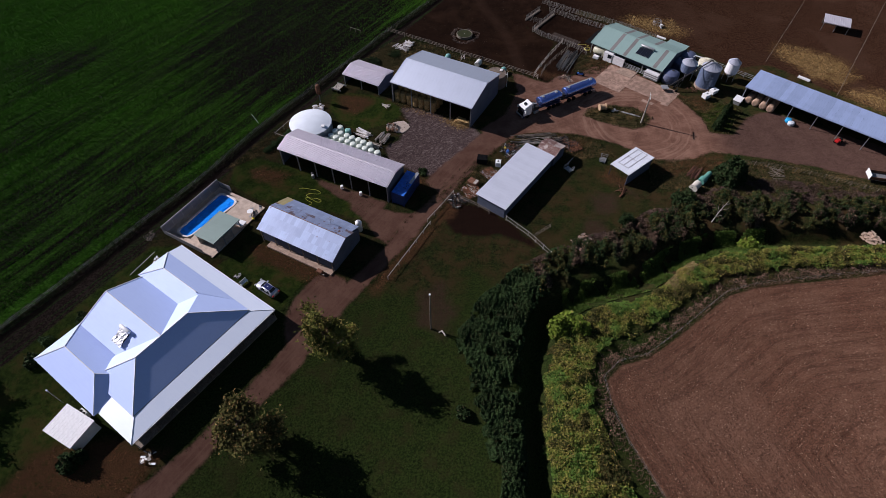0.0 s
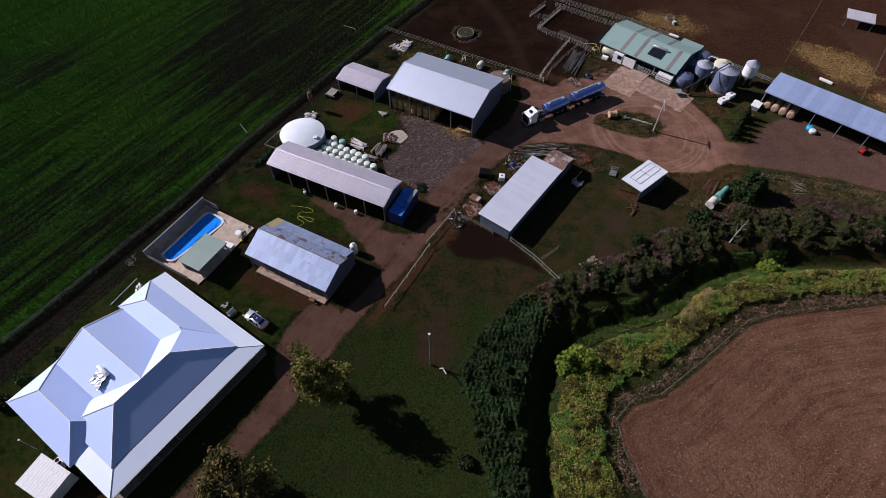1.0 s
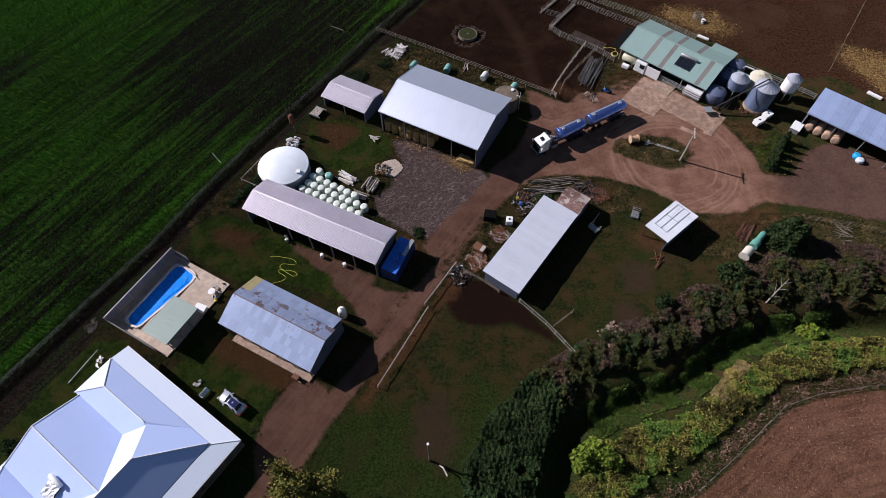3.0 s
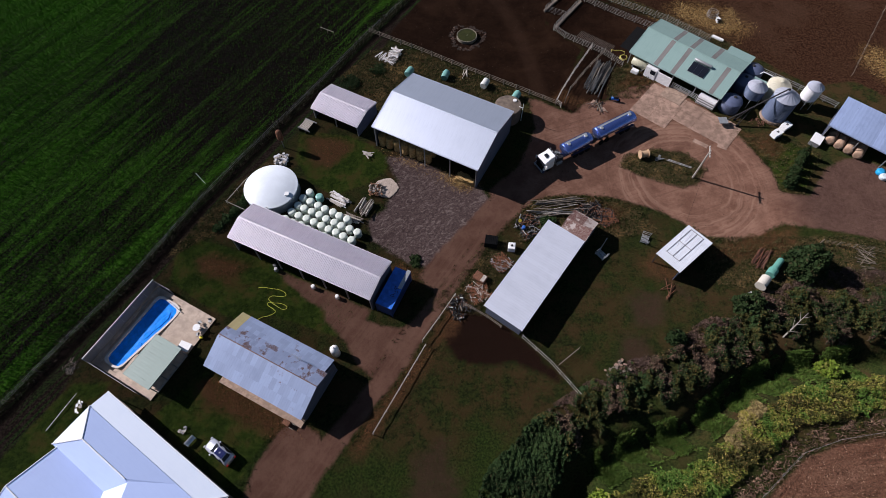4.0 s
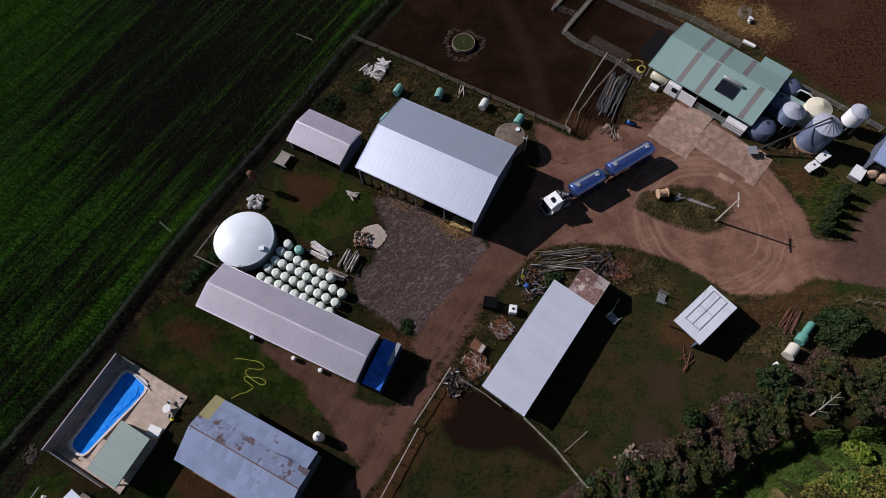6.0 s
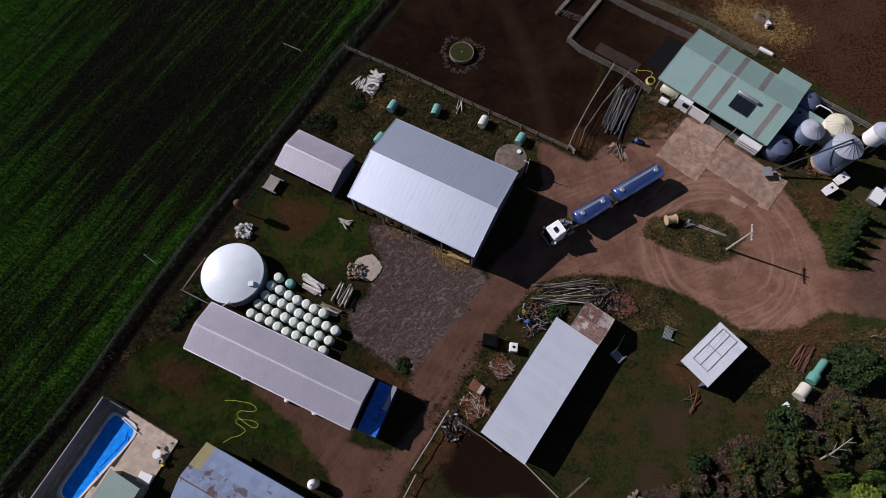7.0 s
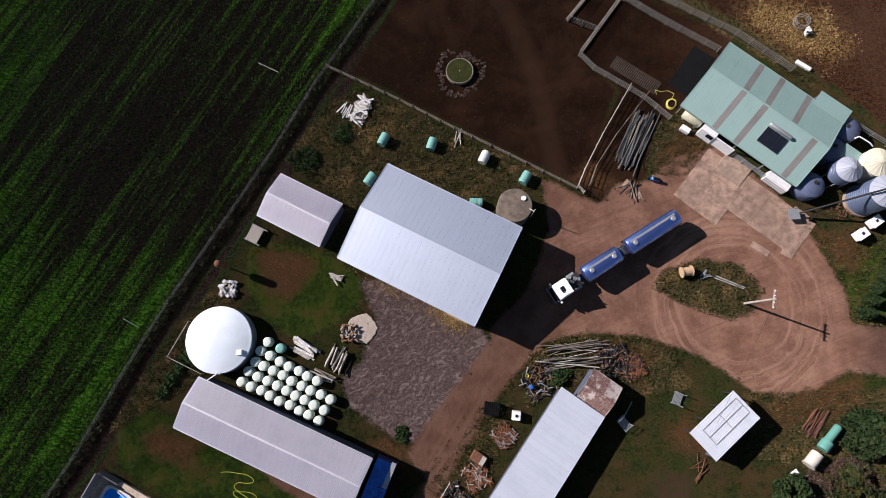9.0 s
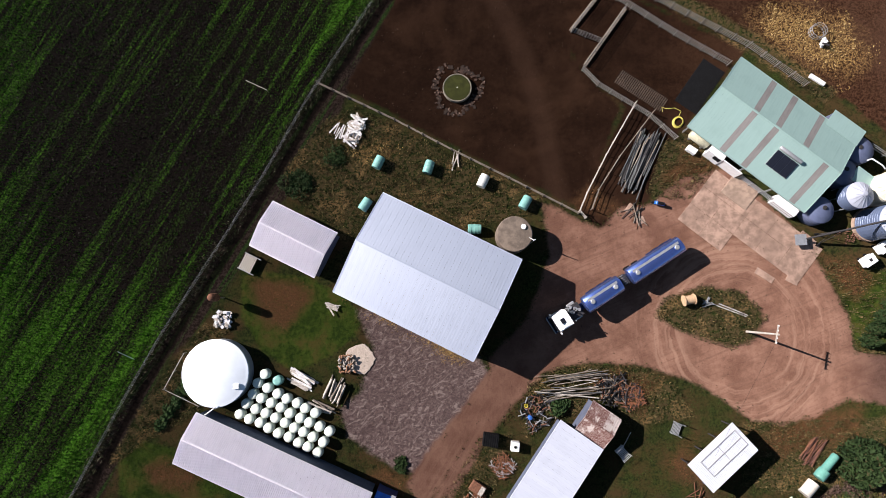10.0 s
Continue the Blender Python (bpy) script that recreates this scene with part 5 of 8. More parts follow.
def lumpy_bale(r, h, seed, seg=18):
    """An upright wrapped bale: a barrel with soft shoulders and small dents."""
    rnd = random.Random(seed)
    bm = bmesh.new()
    rings = []
    for rr, z in ((0.93, 0.0), (1.0, 0.12), (1.01, 0.5), (1.0, h - 0.14), (0.92, h - 0.02), (0.45, h + 0.03)):
        rings.append([bm.verts.new((r * rr * (1 + rnd.uniform(-0.025, 0.025)) * math.cos(a), r * rr * (1 + rnd.uniform(-0.025, 0.025)) * math.sin(a), z + rnd.uniform(-0.015, 0.015))) for a in [2 * math.pi * k / seg for k in range(seg)]])
    for a, b in zip(rings, rings[1:]):
        for k in range(seg):
            j = (k + 1) % seg
            bm.faces.new((a[k], a[j], b[j], b[k]))
    bm.faces.new(rings[0][::-1])
    c = bm.verts.new((0, 0, h + 0.0))
    for k in range(seg):
        bm.faces.new((rings[-1][k], rings[-1][(k + 1) % seg], c))
    return bm


M_WRAP = plain("pale_bale_wrap", (0.62, 0.68, 0.62), 0.38, 0, 0.12, 2.5, 0.25)
M_WRAP_TEAL = plain("teal_bale_wrap", (0.2, 0.42, 0.38), 0.38, 0, 0.15, 2.5, 0.25)


def wrapped_bales():
    shapes = [finish(lumpy_bale(0.67, 1.2, k), "silage_bale", M_WRAP, True) for k in range(5)]
    rnd = random.Random(4)
    k = 0
    for row, (n, skip) in enumerate(((9, 0), (9, 0), (9, 0), (7, 0), (1, 0))):
        for c in range(n):
            x = -25.35 + 1.275 * c + 0.82 * row + rnd.uniform(-0.1, 0.1)
            y = 86.75 - 0.675 * c + 1.27 * row + rnd.uniform(-0.1, 0.1)
            solo("silage_bale", shapes[k % 5], None, spot(x, y, rnd.uniform(0, 360)), "round silage bale in pale green-white wrap", "silage bale", "wrapped bales by the tank")
            k += 1
    solo("silage_bale", lumpy_bale(0.66, 1.15, 9), M_WRAP_TEAL, spot(-20.25, 90.9), "torn teal-wrapped silage bale beside the pale ones", "silage bale", "wrapped bales by the tank", smooth=True)


wrapped_bales()

# ---- hay in the hay shed ----


def straw_bale_mesh(r, h, seed, name, mat):
    """A round bale lying on end with a shaggy skin."""
    rnd = random.Random(seed)
    bm = bmesh.new()
    lathe(bm, [(r * 0.9, 0), (r, 0.08), (r * 1.02, h * 0.5), (r, h - 0.08), (r * 0.88, h), (r * 0.4, h + 0.02), (0, h)], 16)
    for v in bm.verts:
        v.co += Vector((rnd.uniform(-1, 1), rnd.uniform(-1, 1), rnd.uniform(-1, 1))) * 0.035
    return finish(bm, name, mat, True)


def hay_shed_contents():
    shapes = [straw_bale_mesh(0.72, 1.25, k, "round_bale", M_HAY) for k in range(3)]
    rnd = random.Random(6)
    for c in range(7):
        for row in range(3):
            for lev in range(3 if row else 2):
                x, y = -9.0 + 1.5 * c, -6.0 + 1.5 * row + 0.05 * c
                solo("round_bale", shapes[(c + row + lev) % 3], None, HAY_AT @ pose(x + rnd.uniform(-0.06, 0.06), y, 0.01 + 1.26 * lev, 0, 0, rnd.uniform(0, 360)), "round hay bale stacked on end in the shed", "hay bale", "stacked round hay bales")
    bm = bmesh.new()
    box(bm, -0.45, 0.45, -0.23, 0.23, 0, 0.36)
    bmesh.ops.bevel(bm, geom=list(bm.edges), offset=0.04, segments=1, affect="EDGES")
    me = finish(bm, "square_bale", M_HAY)
    for i in range(26):
        lev = 0 if i < 12 else (1 if i < 20 else 2)
        k = i if lev == 0 else (i - 12 if lev == 1 else i - 20)
        w = (4, 3, 3)[lev]
        solo("square_bale", me, None, HAY_AT @ pose(6.3 + (k % w) * 0.95 + 0.3 * lev + rnd.uniform(-0.1, 0.1), -6.9 + (k // w) * 0.55 + rnd.uniform(-0.1, 0.1), 0.01 + 0.37 * lev, 0, 0, rnd.uniform(-15, 15)), "small square hay bale in a loose heap", "hay bale", "heaped square hay bales")
    rng = np.random.default_rng(31)
    n = 5000
    x, y = rng.uniform(-9.6, 9.6, n), rng.normal(-7.3, 0.7, n)
    keep = rng.uniform(size=n) < 0.03 + 0.9 * np.exp(-((x - 6.5) / 2.6) ** 2) + 0.15 * np.exp(-((x + 2.0) / 3.0) ** 2)
    loc = np.stack([x, y, 0.05 + 0.25 * rng.uniform(size=n) * np.exp(-((x - 7) / 2) ** 2)], 1)[keep]
    m = np.array(HAY_AT)
    loc = loc @ m[:3, :3].T + m[:3, 3]
    tagged(new("loose_straw", leaves("loose_straw", loc, 0.09, leafy("loose_hay", (0.3, 0.19, 0.08), (0.13, 0.075, 0.035), (0.4, 0.28, 0.13), 0.2), rng, 1.5, 2.5)), "loose yellow straw spilled before the hay shed", "straw", kind="stuff")


hay_shed_contents()

# ---- road tanker with dog trailer ----
T_AT = pose(16.9, 96.75, 0, 0, 0, 30.0)      # x runs from the bumper backwards
# bare steel: the blue sky it would mirror is put into its colour
M_TANK_STEEL = plain("polished_tanker_steel", (0.22, 0.32, 0.78), 0.22, 0.9, 0.12, 0.8, 0.03)
M_CAB = plain("white_cab_paint", (0.8, 0.81, 0.83), 0.25, 0, 0.04, 1.0, 0.03)
M_NAVY = plain("dark_blue_chassis", (0.02, 0.03, 0.09), 0.4, 0.2, 0.2)
M_LAMP = plain("headlamp_glass", (0.5, 0.5, 0.52), 0.15, 0.2, 0.1)


def wheel(parent, x, y, r=0.5, w=0.3):
    bm = bmesh.new()
    lathe(bm, [(r * 0.55, -w / 2), (r * 0.95, -w / 2), (r, -w / 2 + 0.05), (r, w / 2 - 0.05), (r * 0.95, w / 2), (r * 0.55, w / 2)], 18, pose(x, y, r, 90, 0, 0))
    t = part("wheel", bm, M_BLACK, parent, smooth=False)
    bm = bmesh.new()
    lathe(bm, [(0, -w / 2 + 0.06), (r * 0.55, -w / 2 + 0.02), (r * 0.55, w / 2 - 0.02), (0, w / 2 - 0.06)], 14, pose(x, y, r, 90, 0, 0))
    part("rim", bm, M_GALV, t)


def barrel(parent, x0, x1, name="tank"):
    """An elliptical lying tank with dished ends, walkway and hatches."""
    bm = bmesh.new()
    m = pose(0, 0, 2.35, 0, 90, 0) @ Matrix.Diagonal((0.88, 1.2, 1, 1))
    lathe(bm, [(0, x0 - 0.12), (0.55, x0 - 0.09), (0.92, x0), (1.0, x0 + 0.1), (1.0, x1 - 0.1), (0.92, x1), (0.55, x1 + 0.09), (0, x1 + 0.12)], 32, m)
    t = part(name, bm, M_TANK_STEEL, parent, "polished steel tank with reflected sky blue in its colour", smooth=True)
    for y in (-1.02, 1.02):
        part("side_rail", boxed(x0, x1, y - 0.04, y + 0.04, 2.62, 2.7), M_TANK_STEEL, t)
    for x in np.linspace(x0 + 1.0, x1 - 1.0, 2):
        bm = bmesh.new()
        lathe(bm, [(0.32, 3.18), (0.32, 3.32), (0.26, 3.36), (0, 3.36)], 16, Matrix.Translation((x, 0, 0)))
        part("hatch", bm, M_GALV, t)
    part("walkway", boxed(x0 + 0.5, x1 - 0.5, 0.3, 0.62, 3.14, 3.2), M_GALV, t)
    for s in (-1, 1):
        part("mudguard", soft_box(x1 - 4.4, x1 - 0.2, s * 1.0 - 0.22, s * 1.0 + 0.22, 1.12, 1.22, 0.04, 1), M_NAVY, t)
    return t


def road_tanker():
    t = thing("milk_tanker", "milk road tanker with white cab, sky-tinted silver tank and trailer", "tanker truck", T_AT)
    part("chassis", boxed(0.6, 10.6, -0.45, 0.45, 0.75, 1.05), M_NAVY, t)
    bm = bmesh.new()
    pts = [(0.1, -1.22, 0.75), (2.25, -1.22, 0.75), (2.25, 1.22, 0.75), (0.1, 1.22, 0.75), (0.3, -1.12, 2.75), (2.3, -1.15, 2.95), (2.3, 1.15, 2.95), (0.3, 1.12, 2.75)]
    hull(bm, pts, BOX_FACES)
    bmesh.ops.bevel(bm, geom=list(bm.edges), offset=0.1, segments=2, affect="EDGES")
    cab = part("cab", bm, M_CAB, t, "white cab")
    bm = bmesh.new()
    hull(bm, [(0.75, -1.0, 2.75), (2.28, -1.1, 2.9), (2.28, 1.1, 2.9), (0.75, 1.0, 2.75), (1.35, -0.85, 3.1), (2.24, -1.0, 3.4), (2.24, 1.0, 3.4), (1.35, 0.85, 3.1)], BOX_FACES)
    part("roof_deflector", bm, M_CAB, cab)
    bm = bmesh.new()
    hull(bm, [(0.12, -1.05, 1.55), (0.24, -1.05, 2.45), (0.24, 1.05, 2.45), (0.12, 1.05, 1.55), (0.08, -1.05, 1.55), (0.2, -1.05, 2.45), (0.2, 1.05, 2.45), (0.08, 1.05, 1.55)], BOX_FACES)
    part("windscreen", bm, M_GLASS, cab)
    part("roof_hatch", boxed(0.95, 1.5, -0.35, 0.35, 2.86, 3.22), M_GLASS, cab)
    part("grille", boxed(0.02, 0.12, -0.9, 0.9, 0.85, 1.5), M_BLACK, cab)
    part("bumper", soft_box(-0.1, 0.45, -1.25, 1.25, 0.35, 0.8, 0.08), M_NAVY, t)
    part("bull_bar", boxed(-0.22, -0.12, -1.2, 1.2, 0.75, 1.0), M_GALV, t)
    for s in (-1, 1):
        part("headlamp", boxed(-0.14, -0.08, s * 0.95 - 0.18, s * 0.95 + 0.18, 0.5, 0.7), M_LAMP, t)
        part("mirror", boxed(0.25, 0.4, s * 1.42 - 0.12, s * 1.42 + 0.12, 1.7, 2.3), M_WHITE, cab)
        part("fuel_tank", soft_box(3.0, 4.2, s * 0.95 - 0.28, s * 0.95 + 0.28, 0.45, 1.05, 0.1), M_GALV, t)
        bm = bmesh.new()
        rod(bm, (2.7, s * 0.9, 1.0), (2.7, s * 0.9, 3.2), 0.08)
        part("exhaust", bm, M_GALV, t)
    eq = part("pump_gear", boxed(2.6, 4.4, -0.9, 0.9, 1.05, 1.9), M_DARK, t)
    rnd = random.Random(3)
    for k in range(8):
        bm = boxed(-0.2, 0.2, -0.15, 0.15, 0, 0.3)
        part("pump_part", bm, M_GALV if k % 2 else M_STEEL, eq, at=pose(rnd.uniform(2.8, 4.3), rnd.uniform(-0.8, 0.8), 1.9, 0, 0, rnd.uniform(0, 90)))
    barrel(t, 4.9, 10.5)
    for x in (1.3, 7.2, 8.5, 9.8):
        for s in (-1, 1):
            wheel(t, x, s * 1.0)
    # dog trailer
    part("drawbar", boxed(10.5, 12.3, -0.15, 0.15, 0.75, 0.95), M_NAVY, t)
    part("trailer_chassis", boxed(11.8, 20.0, -0.45, 0.45, 0.8, 1.1), M_NAVY, t)
    g2 = part("coupling_gear", boxed(10.9, 11.75, -0.7, 0.7, 0.95, 2.1), M_DARK, t)
    for k in range(5):
        bm = bmesh.new()
        tube(bm, [(10.7, -0.6 + 0.3 * k, 1.2), (11.2, -0.5 + 0.3 * k, 2.4 + 0.1 * (k % 2)), (11.9, -0.6 + 0.3 * k, 1.6)], 0.05, 5)
        part("hose", bm, M_GALV, g2)
    barrel(t, 12.0, 20.25)
    for x in (12.9, 14.2, 17.6, 18.9):
        for s in (-1, 1):
            wheel(t, x, s * 1.0)
    part("rear_plate", boxed(20.3, 20.36, -0.5, 0.5, 1.4, 2.0), M_WHITE, t)


road_tanker()

# ---- hatchback parked by the house ----


def parked_car():
    t = thing("parked_car", "silver hatchback car with dark glass roof, parked on grass", "car", spot(-29.55, 51.0, -34.5))
    paint = plain("silver_car_paint", (0.55, 0.57, 0.66), 0.22, 0.45, 0.06, 1.0, 0.02)
    stations = ((-2.12, 0.6, 0.6, 0.66, 0.5), (-2.0, 0.76, 0.7, 0.8, 0.62), (-1.6, 0.85, 0.8, 0.92, 0.68), (-1.1, 0.88, 0.88, 1.0, 0.68), (-0.9, 0.89, 0.92, 1.08, 0.64), (-0.3, 0.9, 0.95, 1.42, 0.58),
                (0.4, 0.9, 0.95, 1.5, 0.58), (1.15, 0.9, 0.96, 1.46, 0.56), (1.65, 0.88, 0.98, 1.22, 0.6), (1.95, 0.84, 0.95, 1.02, 0.6), (2.1, 0.7, 0.72, 0.8, 0.56))
    bm = bmesh.new()
    rings = []
    for x, w, belt, top, wt in stations:
        half = [(w * 0.86, 0.27), (w * 0.98, 0.42), (w, belt * 0.8), (w * 0.97, belt), (wt + 0.04, top - 0.07), (wt - 0.06, top - 0.015)]
        ring = [(y, z) for y, z in half] + [(0.0, top + 0.02)] + [(-y, z) for y, z in half[::-1]]
        rings.append([bm.verts.new((x, y, z)) for y, z in ring])
    n = len(rings[0])
    for a, b in zip(rings, rings[1:]):
        for i in range(n):
            bm.faces.new((a[i], a[(i + 1) % n], b[(i + 1) % n], b[i]))
    bm.faces.new(rings[0])
    bm.faces.new(rings[-1][::-1])
    body = part("body", bm, paint, t, "silver bodywork", smooth=True)
    for nm, (xa, za, wa), (xb, zb, wb) in (("windscreen", (-0.93, 1.1, 0.6), (-0.34, 1.43, 0.5)), ("rear_window", (1.22, 1.44, 0.5), (1.66, 1.23, 0.55)), ("glass_roof", (-0.22, 1.47, 0.48), (1.12, 1.49, 0.47))):
        bm = bmesh.new()
        hull(bm, [(xa, -wa, za), (xb, -wb, zb), (xb, wb, zb), (xa, wa, za), (xa, -wa, za + 0.03), (xb, -wb, zb + 0.03), (xb, wb, zb + 0.03), (xa, wa, za + 0.03)], BOX_FACES)
        part(nm, bm, M_GLASS if nm != "glass_roof" else plain("blue_glass_roof", (0.02, 0.025, 0.09), 0.12), body)
    for s in (-1, 1):
        bm = bmesh.new()
        hull(bm, [(-0.75, s * 0.88, 0.98), (1.6, s * 0.87, 1.0), (1.15, s * 0.62, 1.38), (-0.2, s * 0.64, 1.36), (-0.75, s * 0.84, 0.98), (1.6, s * 0.83, 1.0), (1.15, s * 0.58, 1.38), (-0.2, s * 0.6, 1.36)], BOX_FACES)
        part("side_window", bm, M_GLASS, body)
        part("mirror", soft_box(-0.75, -0.55, s * 0.98 - 0.1, s * 0.98 + 0.1, 0.95, 1.1, 0.03), paint, body)
        part("headlamp", boxed(-2.2, -2.0, s * 0.66 - 0.16, s * 0.66 + 0.16, 0.66, 0.8), M_LAMP, body)
        part("tail_lamp", boxed(2.17, 2.26, s * 0.66 - 0.15, s * 0.66 + 0.15, 0.75, 0.95), plain("red_lamp", (0.4, 0.01, 0.01), 0.2) if s < 0 else bpy.data.materials["red_lamp"], body)
        for x in (-1.4, 1.4):
            wheel(t, x, s * 0.78, 0.31, 0.2)


parked_car()

# ---- blue shipping container with tarpaulin ----


def container():
    t = thing("shipping_container", "dark blue shipping container under a blue tarpaulin", "shipping container", spot(-7.2, 73.3, 65.5))
    blue = plain("container_blue", (0.02, 0.045, 0.16), 0.5, 0.1, 0.2, 2)
    L, W, H = 6.4, 2.5, 2.75
    part("body", boxed(-L / 2, L / 2, -W / 2, W / 2, 0.12, H), blue, t)
    for s in (-1, 1):
        for k in range(21):
            x = -L / 2 + 0.2 + 0.3 * k
            part("side_rib", boxed(x, x + 0.14, s * (W / 2 + 0.02) - 0.02, s * (W / 2 + 0.02) + 0.02, 0.25, H - 0.15), blue, t)
    for x in (-L / 2, L / 2):
        for y in (-W / 2, W / 2):
            part("corner_post", boxed(x - 0.08, x + 0.08, y - 0.08, y + 0.08, 0.0, H + 0.04), blue, t)
    bm = bmesh.new()
    rnd = random.Random(12)
    vs = [[bm.verts.new((-L / 2 - 0.06 + (L + 0.12) * i / 22, -W / 2 - 0.05 + (W + 0.1) * j / 9, H + 0.06 + rnd.uniform(0, 0.07))) for j in range(10)] for i in range(23)]
    for i in range(22):
        for j in range(9):
            bm.faces.new((vs[i][j], vs[i + 1][j], vs[i + 1][j + 1], vs[i][j + 1]))
    part("tarpaulin", bm, plain("blue_tarpaulin", (0.03, 0.16, 0.62), 0.45, 0, 0.25, 1.5, 0.4), t, "bright blue tarpaulin")
    part("loose_sheet", boxed(0.2, 3.5, -1.25, -0.65, H + 0.16, H + 0.19), M_GALV, t)
    rnd = random.Random(13)
    for k in range(14):
        part("leaf_clump", soft_box(-0.09, 0.09, -0.06, 0.06, 0, 0.05, 0.02, 1), M_DARK, t, at=pose(rnd.uniform(-1.6, 0.4), rnd.uniform(-0.9, -0.1), H + 0.12, 0, 0, rnd.uniform(0, 180)))


container()

# ---- silos, tanks, auger ----


def cone_silo(name, label, x, y, r, foot, top, apex, wall, roof, legs=True, hopper=True, ribs=16, rings=7):
    t = thing(name, label, "silo", spot(x, y))
    bm = bmesh.new()
    if hopper:
        lathe(bm, [(0.25, foot * 0.35), (r, foot), (r, top), (0, top)], 28)
    else:
        lathe(bm, [(r, foot), (r, top), (0, top)], 28)
    part("silo_wall", bm, wall, t)
    for k in range(rings):
        z = foot + (top - foot) * (k + 0.5) / rings
        bm = bmesh.new()
        lathe(bm, [(r, z - 0.05), (r + 0.03, z - 0.02), (r + 0.03, z + 0.02), (r, z + 0.05)], 28)
        part("band", bm, wall, t)
    bm = bmesh.new()
    lathe(bm, [(r + 0.08, top - 0.03), (r + 0.08, top + 0.03), (0.3, apex - 0.08), (0.3, apex + 0.05), (0, apex + 0.08)], 28)
    rf = part("silo_roof", bm, roof, t)
    for k in range(ribs):
        a = 2 * math.pi * k / ribs
        bm = bmesh.new()
        rod(bm, ((r + 0.06) * math.cos(a), (r + 0.06) * math.sin(a), top + 0.05), (0.3 * math.cos(a), 0.3 * math.sin(a), apex), 0.035, None, 4)
        part("roof_rib", bm, roof, rf)
    if legs:
        for k in range(6):
            a = 2 * math.pi * k / 6
            bm = bmesh.new()
            rod(bm, (r * math.cos(a), r * math.sin(a), 0), (r * math.cos(a), r * math.sin(a), foot + 0.1), 0.07)
            part("leg", bm, M_GALV, t)
    else:
        bm = bmesh.new()
        lathe(bm, [(r + 0.15, 0), (r + 0.15, foot), (0, foot)], 28)
        part("plinth", bm, M_CONC, t)
    return t


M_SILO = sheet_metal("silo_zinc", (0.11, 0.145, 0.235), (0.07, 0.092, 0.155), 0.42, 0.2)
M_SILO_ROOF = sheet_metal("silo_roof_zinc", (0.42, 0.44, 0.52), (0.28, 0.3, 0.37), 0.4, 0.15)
M_CREAM = plain("cream_tank", (0.66, 0.62, 0.5), 0.45, 0, 0.08)
M_BLUETANK = plain("blue_grey_tank", (0.1, 0.12, 0.2), 0.4, 0, 0.12, 1.5)
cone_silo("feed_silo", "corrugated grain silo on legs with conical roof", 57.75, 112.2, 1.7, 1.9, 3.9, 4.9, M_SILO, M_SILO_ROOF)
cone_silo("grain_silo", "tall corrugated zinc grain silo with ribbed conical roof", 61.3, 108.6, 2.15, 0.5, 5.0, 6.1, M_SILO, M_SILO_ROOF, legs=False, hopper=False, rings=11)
cone_silo("white_silo", "white hopper-bottomed feed silo on legs", 67.7, 111.4, 1.4, 2.0, 4.5, 5.4, plain("white_silo_skin", (0.74, 0.74, 0.78), 0.4, 0, 0.08), M_SILO_ROOF, rings=5)
cone_silo("cream_tank", "low round tank with cream ribbed conical roof", 62.4, 113.2, 2.0, 0.2, 3.3, 4.1, M_CREAM, M_CREAM, legs=False, hopper=False, ribs=18, rings=4)


def water_tanks():
    for k, (x, y) in enumerate(((53.6, 110.7), (57.4, 115.7), (59.9, 118.7))):
        t = thing("water_tank", "dark blue-grey round plastic water tank by the dairy", "water tank", spot(x, y, 50 * k), "water tanks beside the dairy")
        bm = bmesh.new()
        lathe(bm, [(0, 0), (1.85, 0), (1.85, 2.1), (1.75, 2.22), (0.5, 2.6), (0, 2.62)], 30)
        part("vessel", bm, M_BLUETANK, t, smooth=True)
        bm = bmesh.new()
        lathe(bm, [(0.3, 2.5), (0.3, 2.7), (0.25, 2.74), (0, 2.74)], 14, Matrix.Translation((0.3, 0.2, 0)))
        part("lid", bm, M_DARK, t)
        for j in range(5):
            bm = bmesh.new()
            lathe(bm, [(1.85, 0.3 + 0.4 * j), (1.88, 0.34 + 0.4 * j), (1.85, 0.38 + 0.4 * j)], 30)
            part("band", bm, M_BLUETANK, t)
    bm = bmesh.new()
    tube(bm, [(0, 0, 0.0), (0, 0, 2.3), (0.4, 0.1, 2.6), (1.7, -0.9, 2.6), (2.2, -1.3, 2.3)], 0.1, 6)
    solo("feed_pipe", bm, M_WHITE, spot(60.6, 117.2, 0), "white pipe bent over the water tanks", "pipe")
    g = thing("green_shelter", "low pale green roof between the silos", "shelter", spot(60.2, 114.2, -41))
    part("roof", boxed(-2.2, 2.2, -1.1, 1.1, 2.3, 2.38), M_GREEN_ROOF, g)
    for x in (-2.0, 2.0):
        for y in (-0.9, 0.9):
            part("post", boxed(x - 0.05, x + 0.05, y - 0.05, y + 0.05, 0, 2.3), M_STEEL, g)


water_tanks()


